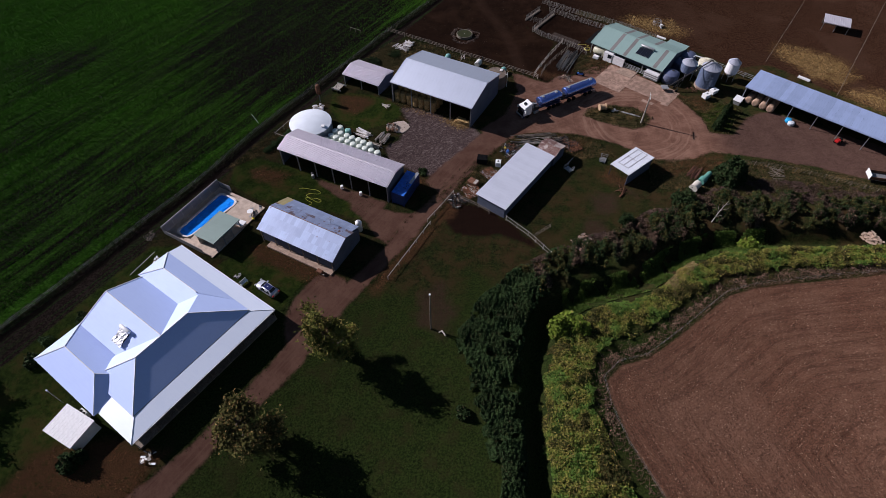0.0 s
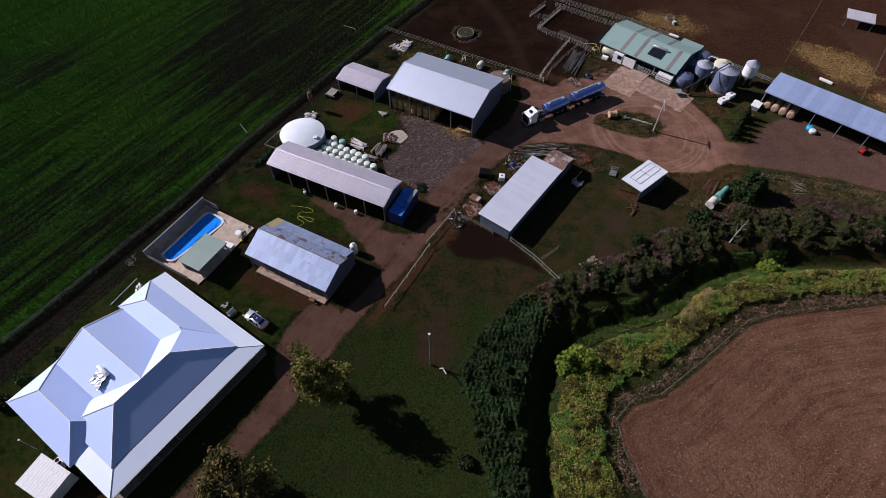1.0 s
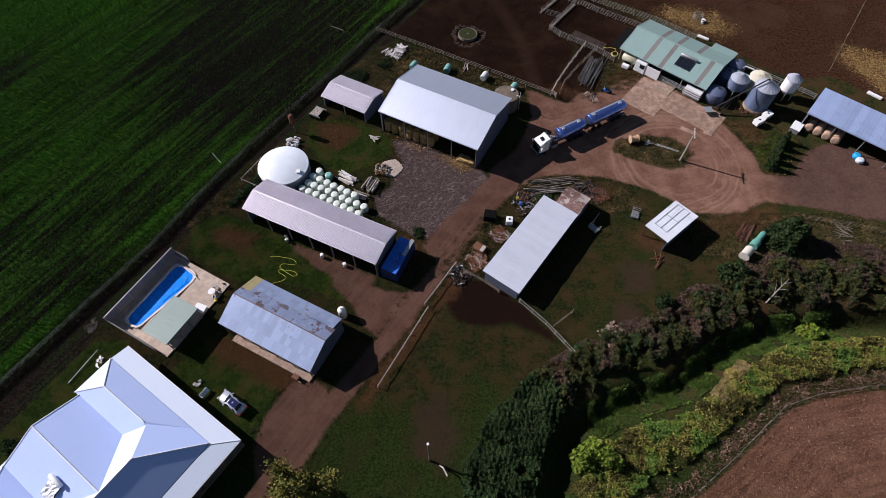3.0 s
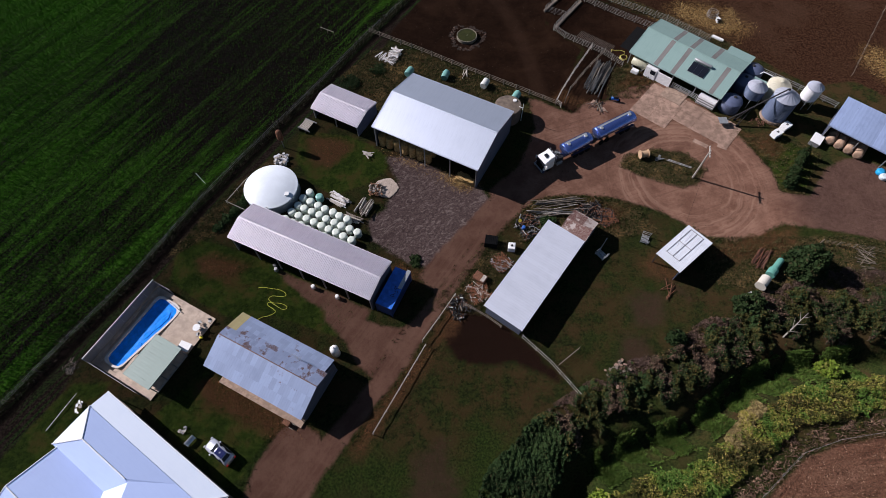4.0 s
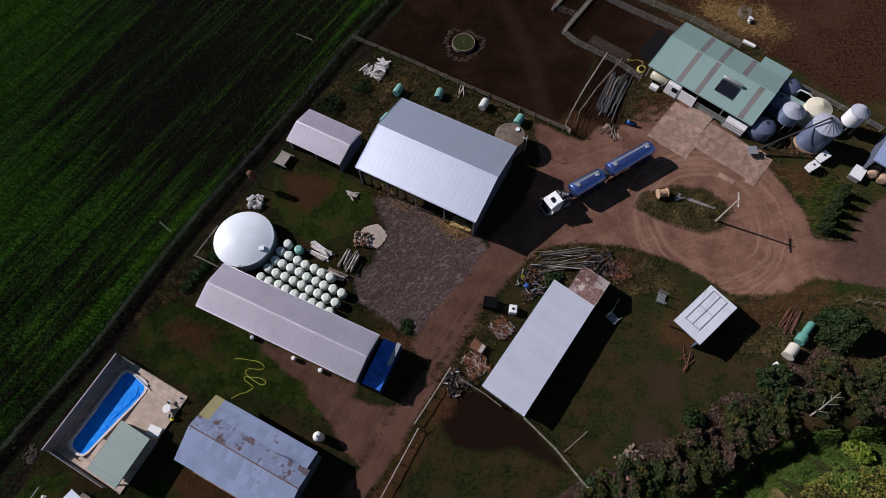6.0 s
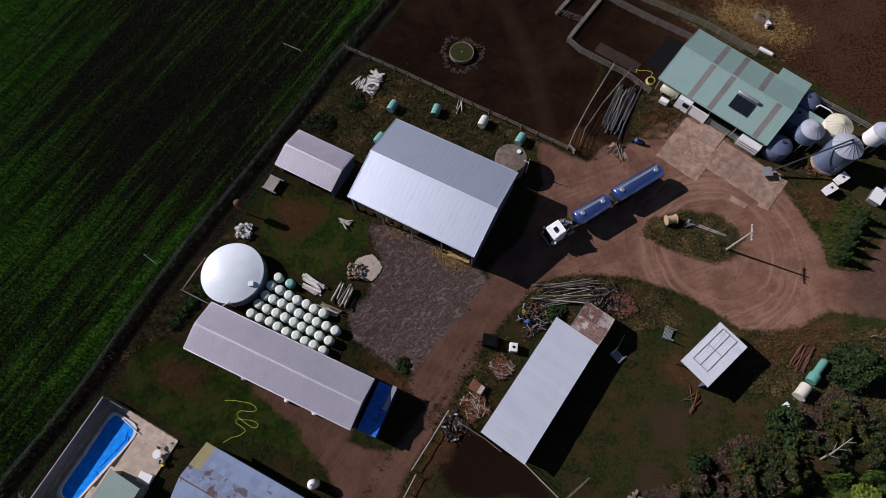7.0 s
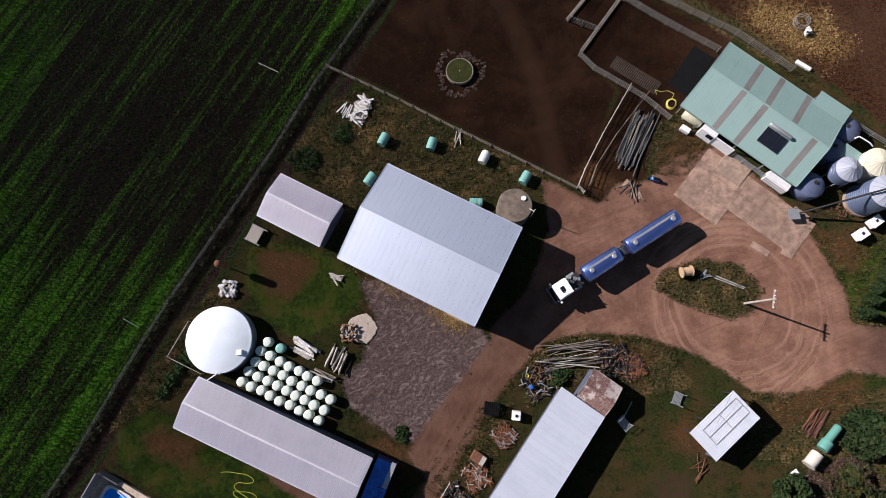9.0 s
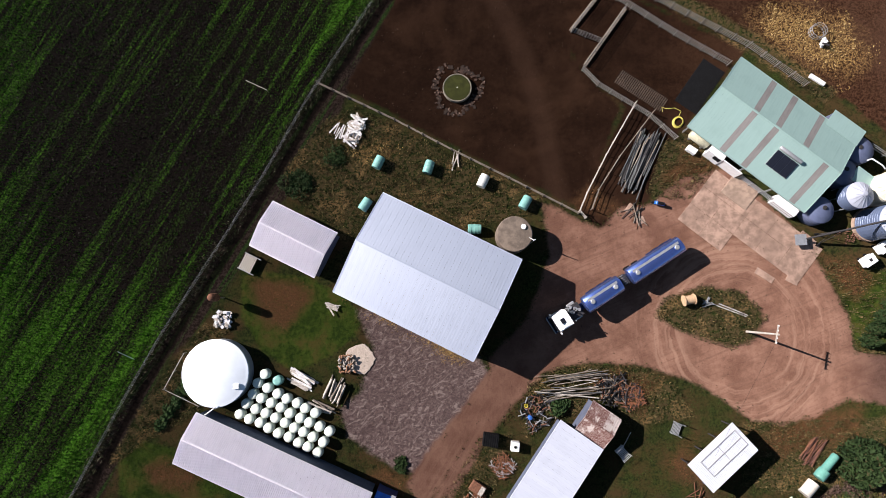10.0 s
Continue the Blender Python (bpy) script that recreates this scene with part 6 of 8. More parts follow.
def auger():
    t = thing("grain_auger", "long grain auger rising from a hopper to the silo", "auger", spot(51.4, 106.9))
    top = Vector((9.3, 1.8, 6.6))
    bm = bmesh.new()
    rod(bm, (0.2, 0, 0.5), top, 0.13, None, 8)
    part("auger_tube", bm, M_DARK, t)
    bm = bmesh.new()
    hull(bm, [(-0.4, -0.35, 0.35), (0.4, -0.35, 0.35), (0.4, 0.35, 0.35), (-0.4, 0.35, 0.35), (-0.85, -0.75, 0.95), (0.75, -0.75, 0.95), (0.75, 0.75, 0.95), (-0.85, 0.75, 0.95)], BOX_FACES)
    part("hopper", bm, M_GALV, t)
    for s in (-0.7, 0.7):
        bm = bmesh.new()
        rod(bm, (2.6, s, 0.05), (4.6, 0.9, 3.6), 0.045)
        rod(bm, (2.6, s, 0.05), (3.2, 0.6, 2.6), 0.04)
        part("stay", bm, M_DARK, t)
        wheel(t, 2.6, s * 1.1, 0.3, 0.16)
    bm = bmesh.new()
    tube(bm, [top, top + Vector((0.35, 0.1, -0.1)), top + Vector((0.5, 0.15, -0.7))], 0.14, 8)
    part("spout", bm, M_DARK, t)


auger()
first = None
for x, y, a in ((62.3, 105.4, 32), (60.1, 103.7, 30)):
    if first is None:
        first = thing("feed_box", "small white feed trailer box beside the silo", "feed box", spot(x, y, a), "white feed boxes by the silo")
        part("box", soft_box(-0.85, 0.85, -0.6, 0.6, 0.35, 1.2, 0.06), M_WHITE, first)
        part("lid", soft_box(-0.9, 0.9, -0.65, 0.65, 1.2, 1.3, 0.03), M_WHITE, first)
        part("opening", boxed(-0.1, 0.3, -0.2, 0.2, 1.3, 1.31), M_DARK, first)
        for q in (-0.5, 0.5):
            wheel(first, q, 0.7, 0.22, 0.12)
            wheel(first, q, -0.7, 0.22, 0.12)
    else:
        copy_thing(first, spot(x, y, a))
bricks = mesh_object("brick", *box_data(0.23, 0.11, 0.08), plain("red_brick", (0.17, 0.075, 0.05), 0.9, 0, 0.4))
rnd = random.Random(44)
heap = thing("brick_heap", "loose heap of red bricks at the silo's foot", "brick heap", spot(58.9, 107.2))
for k in range(60):
    part("brick", bricks, None, heap, at=pose(rnd.gauss(0, 0.8), rnd.gauss(0, 0.5), 0.0 + 0.08 * rnd.randint(0, 3), rnd.uniform(-15, 15), rnd.uniform(-15, 15), rnd.uniform(0, 180)))

# ---- concrete tank, trough, troughs and hutches ----
tk = thing("concrete_tank", "round stained concrete water tank behind the hay shed", "water tank", spot(12.3, 109.1))
bm = bmesh.new()
lathe(bm, [(0, 0), (2.4, 0), (2.4, 2.95), (2.3, 3.05), (0, 3.2)], 40)
part("tank", bm, M_CONC_TANK, tk)
bm = bmesh.new()
lathe(bm, [(0.35, 3.12), (0.35, 3.28), (0, 3.3)], 14, Matrix.Translation((1.2, 0.9, 0)))
part("lid", bm, M_WHITE, tk)
bm = bmesh.new()
rod(bm, (2.5, -1.0, 0), (2.5, -1.0, 4.2), 0.06)
rod(bm, (2.5, -1.0, 3.2), (1.9, -0.6, 3.2), 0.05)
part("pipe", bm, M_WHITE, tk)

tr = thing("stock_trough", "round concrete stock trough with green water", "trough", spot(5.6, 130.7))
bm = bmesh.new()
lathe(bm, [(2.06, 0), (2.06, 0.6), (1.99, 0.63), (1.92, 0.6), (1.88, 0.3), (0, 0.3)], 40)
part("trough_wall", bm, plain("pale_trough_concrete", (0.2, 0.175, 0.14), 0.9, 0, 0.3), tr)
bm = bmesh.new()
lathe(bm, [(0, 0.33), (1.86, 0.33), (1.86, 0.57), (0, 0.57)], 40)
part("water", bm, plain("green_water", (0.032, 0.034, 0.008), 0.3, 0, 0.3, 1.5, 0.05), tr)
bm = bmesh.new()
lathe(bm, [(0, 0.56), (0.07, 0.57), (0.07, 0.64), (0, 0.66)], 10)
part("float", bm, M_WHITE, tr)
stones = [mesh_object("stone", *box_data(s, s * 0.7, 0.16), plain("trodden_stone_%s" % w, c, 0.95, 0, 0.4)) for s, w, c in ((0.45, "dull", (0.05, 0.028, 0.02)), (0.22, "pale", (0.16, 0.1, 0.08)), (0.6, "dark", (0.022, 0.012, 0.008)))]
for k in range(150):
    a = rnd.uniform(0, 2 * math.pi)
    rr = 2.9 + 0.35 * math.sin(3 * a + 1) + 0.2 * math.sin(7 * a) + rnd.gauss(0.35, 0.28)
    stone = rnd.choice(stones)
    part("stone", stone, None, tr, at=pose(rr * math.cos(a), rr * math.sin(a), -0.1, rnd.uniform(-8, 8), rnd.uniform(-8, 8), math.degrees(a) + rnd.uniform(-30, 30)))

M_HUTCH = [plain("teal_drum", (0.16, 0.36, 0.33), 0.45, 0, 0.15), plain("pale_drum", (0.6, 0.62, 0.6), 0.45, 0, 0.12)]
for x, y, a, c in ((-5.9, 120.3, 62, 0), (1.1, 119.3, 70, 0), (8.6, 117.0, 62, 1), (14.3, 113.7, 58, 0), (-7.9, 114.4, 55, 0), (7.1, 110.3, -4, 0)):
    t = thing("calf_hutch", ("pale grey" if c else "teal") + " plastic barrel calf hutch lying in the weeds", "calf hutch", spot(x, y, a), "barrel calf hutches")
    bm = bmesh.new()
    lathe(bm, [(0.0, -0.9), (0.62, -0.9), (0.66, -0.8), (0.68, 0.0), (0.66, 0.8), (0.62, 0.9), (0.56, 0.9), (0.56, -0.8), (0, -0.8)], 22, pose(0, 0, 0.64, 0, 90, 0))
    part("drum", bm, M_HUTCH[c], t, smooth=False)
    for k in (-0.5, 0.0, 0.5):
        bm = bmesh.new()
        lathe(bm, [(0.67, k - 0.05), (0.71, k), (0.67, k + 0.05)], 22, pose(0, 0, 0.64, 0, 90, 0))
        part("hoop", bm, M_HUTCH[c], t)

# ---- concrete aprons ----
M_SLAB = plain("worn_concrete_slab", (0.33, 0.22, 0.17), 0.95, 0, 0.4, 0.9, 0.3, 0.1, True)
ap = thing("concrete_apron", "cracked dusty concrete apron before the dairy", "concrete slab", pose(0, 0, 0), kind="structure")
ANG = Matrix.Rotation(radians(-41), 4, "Z")
rnd = random.Random(15)
for i in range(5):
    for j in range(3):
        w, d = 3.57, 2.97
        p = Vector((44.6, 108.6, 0)) + ANG @ Vector((-6.5 + i * 3.6, -3.1 + j * 3.0, 0))
        if (i, j) in ((3, 0), (4, 0), (2, 0)):
            continue
        bm = soft_box(-w / 2, w / 2, -d / 2, d / 2, -0.12, 0.03, 0.02, 1)
        part("slab_panel", bm, M_SLAB, ap, at=Matrix.Translation(p + Vector((0, 0, rnd.uniform(0.02, 0.026)))) @ ANG @ pose(0, 0, 0, 0, 0, rnd.uniform(-0.6, 0.6)))
for x, y, w, d, a in ((50.9, 104.4, 2.6, 2.2, -40), (50.4, 101.9, 1.7, 1.8, -30), (46.5, 102.3, 2.7, 0.9, -36), (52.4, 106.6, 2.4, 2.4, -44), (34.6, 106.9, 1.6, 1.1, -10), (30.2, 110.6, 1.2, 1.0, 20), (28.8, 112.4, 1.4, 0.8, 50)):
    part("broken_slab", soft_box(-w / 2, w / 2, -d / 2, d / 2, -0.1, 0.05, 0.03, 1), M_SLAB, ap, at=pose(x, y, 0.01, 0, 0, a))
ramp = solo("loading_ramp", soft_box(-2.1, 2.1, -1.9, 1.9, -0.1, 0.14, 0.03, 1), M_CONC, pose(44.4, 114.2, 0.0, 0, 0, -41), "clean beige concrete ramp at the dairy door", "ramp")
rs = solo("round_slab", bmesh.new(), M_CONC, spot(-9.3, 93.2), "broken round concrete slab beside the firewood", "concrete slab", kind="structure")
bm = bmesh.new()
lathe(bm, [(2.2, -0.1), (2.2, 0.1), (2.1, 0.13), (0, 0.13)], 30)
for v in bm.verts:
    a = math.atan2(v.co.y, v.co.x)
    v.co.xy = v.co.xy * (1 - 0.1 * abs(math.sin(2.5 * a)) - 0.06 * math.sin(7 * a) ** 2)
rs.data = finish(bm, "round_slab", plain("pale_round_slab", (0.4, 0.33, 0.28), 0.92, 0, 0.25))


# ---- fences, rails, poles ----


def rail_fence(name, label, pts, height, rails, spacing, post_r, rail_r, mat, post_mat=None, square=False, group=""):
    """Posts along a line of points, with rails from post to post."""
    t = thing(name, label, "fence", spot(*pts[0]), group)
    o = t.matrix_world.translation.copy()
    spots = []
    for (ax, ay), (bx, by) in zip(pts, pts[1:]):
        n = max(1, round(math.hypot(bx - ax, by - ay) / spacing))
        spots += [(ax + (bx - ax) * k / n, ay + (by - ay) * k / n) for k in range(n)]
    spots.append(pts[-1])
    loc = [Vector((x - o.x, y - o.y, G(x, y) - o.z)) for x, y in spots]
    rnd = random.Random(len(spots))
    for p in loc:
        bm = bmesh.new()
        lean = Vector((rnd.uniform(-0.04, 0.04), rnd.uniform(-0.04, 0.04), height + rnd.uniform(-0.03, 0.08)))
        rod(bm, p - Vector((0, 0, 0.1)), p + lean, post_r, post_r * 0.9, 6)
        part("post", bm, post_mat or mat, t)
    for z in rails:
        for p, q in zip(loc, loc[1:]):
            bm = bmesh.new()
            rod(bm, p + Vector((0, 0, z)), q + Vector((0, 0, z + rnd.uniform(-0.03, 0.03))), rail_r, None, 5)
            part("rail", bm, mat, t)
    return t


M_SLAT = plain("dungy_concrete", (0.07, 0.048, 0.037), 0.95, 0, 0.5, 3)
M_YARD = plain("dull_yard_pipe", (0.24, 0.225, 0.21), 0.6, 0.1, 0.35)
YARD_RAILS = (0.35, 0.65, 0.95, 1.25, 1.5)
rail_fence("yard_rails", "galvanised pipe rails round the cattle yard", [(23.5, 132.6), (25.5, 130.2), (32.2, 125.5), (35.8, 121.9)], 1.6, YARD_RAILS, 2.2, 0.06, 0.03, M_YARD, group="cattle yard rails")
rail_fence("yard_rails", "galvanised pipe rails round the cattle yard", [(29.2, 143.0), (37.0, 137.2), (44.2, 132.4)], 1.6, YARD_RAILS, 2.2, 0.06, 0.03, M_YARD, group="cattle yard rails")
rail_fence("yard_rails", "galvanised pipe rails round the cattle yard", [(27.8, 147.5), (34.8, 142.6), (41.0, 138.8), (47.2, 135.0), (54.6, 128.8)], 1.7, YARD_RAILS, 2.4, 0.06, 0.03, M_YARD, group="cattle yard rails")
rail_fence("yard_rails", "galvanised pipe rails round the cattle yard", [(30.3, 141.6), (27.0, 137.2), (24.0, 133.4)], 1.5, YARD_RAILS, 2.2, 0.06, 0.03, M_YARD, group="cattle yard rails")
rail_fence("yard_rails", "galvanised pipe rails round the cattle yard", [(22.4, 138.4), (26.3, 136.6)], 1.5, YARD_RAILS, 2.0, 0.06, 0.03, M_YARD, group="cattle yard rails")
rail_fence("yard_rails", "galvanised pipe rails round the cattle yard", [(22.4, 138.6), (26.6, 143.6)], 1.5, YARD_RAILS, 2.0, 0.06, 0.03, M_YARD, group="cattle yard rails")
for x0, y0, x1, y1 in ((30.4, 141.6, 24.0, 133.3), (26.7, 143.8, 22.3, 138.6)):
    c, a, l = Vector(((x0 + x1) / 2, (y0 + y1) / 2)), math.degrees(math.atan2(y1 - y0, x1 - x0)), math.hypot(x1 - x0, y1 - y0)
    solo("concrete_kerb", soft_box(-l / 2, l / 2, -0.28, 0.28, -0.05, 0.35, 0.04, 1), plain("stained_kerb", (0.2, 0.16, 0.13), 0.9, 0, 0.4) if x0 > 30 else bpy.data.materials["stained_kerb"], spot(c.x, c.y, a), "long stained concrete kerb in the cattle yard", "kerb")
solo("rubber_matting", soft_box(-3.8, 3.8, -1.8, 1.8, 0, 0.06, 0.02, 1), M_BLACK, spot(40.1, 129.5, 52), "black rubber matting at the dairy entrance", "mat")
cg = thing("slatted_strip", "worn brown slatted concrete strip in the cattle yard", "slats", spot(31.8, 129.2, -37))
for k in range(26):
    part("slat", boxed(-3.9 + 0.3 * k, -3.72 + 0.3 * k, -1.1, 1.1, 0.0, 0.05), M_SLAT, cg)
race = "timber race fence with pale weathered rails"
rail_fence("race_fence", race, [(30.6, 127.3), (26.0, 120.1), (23.0, 114.9), (21.7, 112.2)], 1.35, (0.4, 0.8, 1.2), 2.4, 0.07, 0.04, M_PALE_TIMBER, group="race fences")
rail_fence("race_fence", race, [(33.0, 125.9), (27.9, 119.8), (24.6, 115.2), (23.4, 112.4)], 1.35, (0.4, 0.8, 1.2), 2.4, 0.07, 0.035, M_TIMBER, group="race fences")
rail_fence("race_fence", race, [(21.7, 112.2), (22.5, 111.2)], 1.35, (0.4, 0.8, 1.2), 2.4, 0.08, 0.05, M_PALE_TIMBER, group="race fences")
rail_fence("paddock_fence", "dark timber post and rail fence along the paddock", [(-14.3, 132.3), (-3.5, 126.4), (4.4, 121.7), (12.2, 117.3), (21.6, 111.9)], 1.25, (0.45, 0.8, 1.15), 2.6, 0.09, 0.045, M_TIMBER)
rail_fence("boundary_fence", "wire fence on thin posts along the crop field", FENCE_LINE, 1.1, (0.4, 0.75, 1.05), 4.2, 0.05, 0.014, M_STEEL, M_TIMBER)
rail_fence("drive_fence", "pale log rail fence beside the driveway", [(-9.4, 53.0), (-6.0, 58.9), (-2.4, 65.2)], 0.95, (0.85,), 2.8, 0.07, 0.06, M_PALE_TIMBER, group="fences by the drive")
rail_fence("drive_fence", "pale log rail fence beside the driveway", [(-2.9, 65.8), (-0.4, 69.4), (2.0, 73.0)], 0.95, (0.85,), 2.2, 0.07, 0.06, M_PALE_TIMBER, group="fences by the drive")
rail_fence("corral_fence", "white-painted rail fence from shed to creek", [(11.6, 66.2), (15.3, 62.4), (18.8, 57.8)], 1.3, (0.3, 1.15), 2.3, 0.07, 0.035, M_PALE_TIMBER)
rail_fence("corral_fence", "short rail fence under the long shed's end", [(3.2, 71.6), (6.6, 69.4), (8.6, 67.8)], 1.1, (0.5, 0.95), 2.2, 0.07, 0.05, M_TIMBER)
rail_fence("gate", "grey steel gate standing in the pasture", [(16.4, 62.0), (19.6, 64.4)], 1.2, (0.2, 0.5, 0.8, 1.1), 3.8, 0.04, 0.018, M_TIMBER)
field_line = [(29.6, 12.0), (28.2, 18.6), (25.4, 25.0), (24.0, 30.6), (23.8, 34.8), (26.4, 37.2), (31.0, 38.4), (37.4, 42.8), (46.9, 49.9), (52.4, 51.5), (58.6, 52.4), (76, 54.4), (96, 56.4)]
rail_fence("field_fence", "thin wire fence round the stubble field", field_line, 1.0, (0.5, 0.95), 4.5, 0.04, 0.009, M_STEEL, M_TIMBER)
rail_fence("creek_fence", "old grey post and wire fence above the creek", [(60.6, 81.6), (68, 80.2), (75.6, 77.4), (84, 73.4)], 1.15, (0.4, 0.75, 1.05), 2.4, 0.08, 0.018, M_TIMBER)
rail_fence("paddock_fence", "thin wire fence across the cattle paddock", [(103, 150.4), (91, 134), (79.7, 118.7)], 1.1, (0.5, 1.0), 4.5, 0.05, 0.016, M_TIMBER, group="paddock cross fences")
rail_fence("paddock_fence", "thin wire fence across the cattle paddock", [(126, 150.4), (108, 127), (90.8, 104.8)], 1.1, (0.5, 1.0), 4.5, 0.05, 0.016, M_TIMBER, group="paddock cross fences")
rail_fence("silo_fence", "pipe rail fence behind the silos", [(62.4, 119.8), (66.4, 116.6), (73.6, 110.6)], 1.3, (0.5, 0.9, 1.25), 2.6, 0.06, 0.04, M_GALV)
rail_fence("tank_fence", "pale pipe rail fence beside the water tank", [(-33.0, 95.0), (-35.7, 90.3), (-31.0, 87.9)], 1.0, (0.8,), 2.6, 0.05, 0.05, M_PALE_TIMBER)


def power_pole():
    t = thing("power_pole", "grey timber power pole with a single crossarm", "power pole", spot(43.3, 94.8))
    bm = bmesh.new()
    rod(bm, (0, 0, -0.1), (0, 0, 7.2), 0.17, 0.12, 10)
    part("pole", bm, M_PALE_TIMBER, t)
    bm = bmesh.new()
    box(bm, -1.2, 1.2, -0.06, 0.06, 6.75, 6.9, pose(0, 0, 0, 0, 0, 76))
    part("crossarm", bm, M_PALE_TIMBER, t)
    for s in (-1.05, -0.45, 0.45, 1.05):
        bm = bmesh.new()
        lathe(bm, [(0.03, 6.9), (0.07, 6.95), (0.05, 7.0), (0.07, 7.05), (0, 7.1)], 8, pose(0, 0, 0, 0, 0, 76) @ Matrix.Translation((s, 0, 0)))
        part("insulator", bm, M_WHITE, t)
    bm = bmesh.new()
    tube(bm, [(0, -0.5, 6.9), (-3.4, -7.6, 5.0), (-7.2, -15.2, 3.2)], 0.012, 4)
    part("wire", bm, M_BLACK, t)


power_pole()
pt = thing("pasture_pole", "tall grey timber pole with a white cap", "pole", spot(-2.0, 43.2))
bm = bmesh.new()
rod(bm, (0, 0, -0.1), (0, 0, 9.6), 0.14, 0.1, 9)
part("pole", bm, M_TIMBER, pt)
bm = bmesh.new()
lathe(bm, [(0, 9.6), (0.16, 9.6), (0.16, 9.75), (0, 9.8)], 10)
part("cap", bm, M_WHITE, pt)
sp = solo("leaning_post", bmesh.new(), None, spot(-0.7, 42.6), "short bent grey timber post leaning at the bank", "post")
bm = bmesh.new()
tube(bm, [(0, 0, -0.1), (0.5, -0.6, 1.4), (1.0, -1.6, 1.6)], 0.11, 7)
sp.data = finish(bm, "leaning_post", M_PALE_TIMBER)
wt = thing("windmill_stay", "steel pole with stays standing in the crop", "pole", spot(-40.2, 94.4))
bm = bmesh.new()
rod(bm, (0, 0, 0), (-1.4, 1.2, 1.5), 0.05)
part("pole", bm, M_WHITE, wt)
sf = thing("field_marker", "white T-shaped marker frame in the crop", "marker", spot(-22.9, 132.2, -28))
bm = bmesh.new()
rod(bm, (-1.7, 0, 1.0), (1.7, 0, 1.0), 0.05)
part("bar", bm, M_PALE_TIMBER, sf)
for x in (-1.6, 0, 1.6):
    bm = bmesh.new()
    rod(bm, (x, 0, 0), (x, 0, 1.0), 0.04)
    part("leg", bm, M_TIMBER, sf)

# ---- heaps of timber, pipe and junk ----


def stick_pile(name, label, cat, x, y, turn, n, length, spread, thick, mats, seed, square=True, z=0.0, wild=6.0, piece="board"):
    """A heap of boards, logs or pipes, each its own piece."""
    t = thing(name, label, cat, spot(x, y, turn, z))
    rnd = random.Random(seed)
    for k in range(n):
        l, w = length * rnd.uniform(0.6, 1.1), thick * rnd.uniform(0.7, 1.3)
        if square:
            bm = boxed(-l / 2, l / 2, -w, w, 0, w * 0.5)
        else:
            bm = bmesh.new()
            rod(bm, (-l / 2, 0, w), (l / 2, 0, w), w, None, 7)
        lev = rnd.random() ** 2 * 4 * thick
        part(piece, bm, rnd.choice(mats), t, at=pose(rnd.uniform(-0.12, 0.12) * length + (rnd.uniform(-spread, spread) if wild > 50 else 0), rnd.uniform(-spread, spread), lev, rnd.uniform(-4, 4), rnd.uniform(-3, 3), rnd.gauss(0, wild)))
    return t


M_RUSTY = plain("rusty_iron", (0.16, 0.07, 0.04), 0.85, 0.1, 0.4, 5)
M_POLY = plain("grey_poly_pipe", (0.08, 0.082, 0.085), 0.6, 0, 0.3)
M_ORANGE = plain("dry_brush", (0.22, 0.085, 0.04), 0.95, 0, 0.5, 8)
WHITE_BOARDS = plain("whitewashed_board", (0.62, 0.6, 0.6), 0.75, 0, 0.35, 4)
stick_pile("irrigation_pipes", "long stack of grey irrigation pipes beside the race", "pipe stack", 30.8, 119.0, 63, 46, 8.6, 1.7, 0.085, [M_POLY, M_POLY, M_TIMBER, M_POLY, M_DARK], 1, False, 0.05, 2.6, "pipe")
stick_pile("board_pile", "heap of whitewashed boards and pallets in the weeds", "timber pile", -9.2, 125.2, -25, 44, 2.4, 2.1, 0.12, [WHITE_BOARDS, M_PALE_TIMBER, WHITE_BOARDS], 2, True, 0.1, 24)
stick_pile("board_pile", "heap of whitewashed boards and pallets in the weeds", "timber pile", -10.4, 124.8, 62, 22, 2.2, 2.0, 0.08, [WHITE_BOARDS, M_TIMBER], 12, True, 0.05, 8)
stick_pile("board_stack", "stack of bleached boards by the wrapped bales", "timber pile", -17.3, 90.7, -32, 18, 3.4, 0.9, 0.14, [WHITE_BOARDS, M_PALE_TIMBER], 3, True, 0.1, 7)
stick_pile("log_stack", "stack of split grey fence logs", "log stack", -12.7, 89.2, 62, 16, 3.2, 1.1, 0.14, [M_PALE_TIMBER, M_TIMBER], 4, False, 0.1, 6, "log")
stick_pile("log_stack", "loose grey poles lying by the bales", "log stack", -14.6, 87.2, -30, 10, 3.4, 0.7, 0.1, [M_TIMBER, M_PALE_TIMBER], 5, False, 0.05, 9, "log")
stick_pile("firewood_heap", "heap of cut reddish firewood on the round slab", "firewood", -11.0, 92.7, 0, 90, 0.5, 1.1, 0.11, [plain("firewood", (0.32, 0.17, 0.1), 0.9, 0, 0.5), M_TIMBER, M_PALE_TIMBER], 6, False, 0.13, 90, "log")
stick_pile("whitewash_heap", "heap of broken white plaster lumps by the fence", "rubble", -27.9, 99.4, 0, 80, 0.5, 1.1, 0.17, [plain("white_rubble", (0.6, 0.6, 0.64), 0.8, 0, 0.25), M_PALE_TIMBER], 7, True, 0.05, 90, "lump")
stick_pile("pole_heap", "long pale poles and pipes heaped beyond the shed", "pole heap", 19.2, 88.6, 4, 26, 8.6, 1.7, 0.06, [M_TIMBER, M_PALE_TIMBER, M_TIMBER, M_POLY], 8, False, 0.35, 8, "pole")
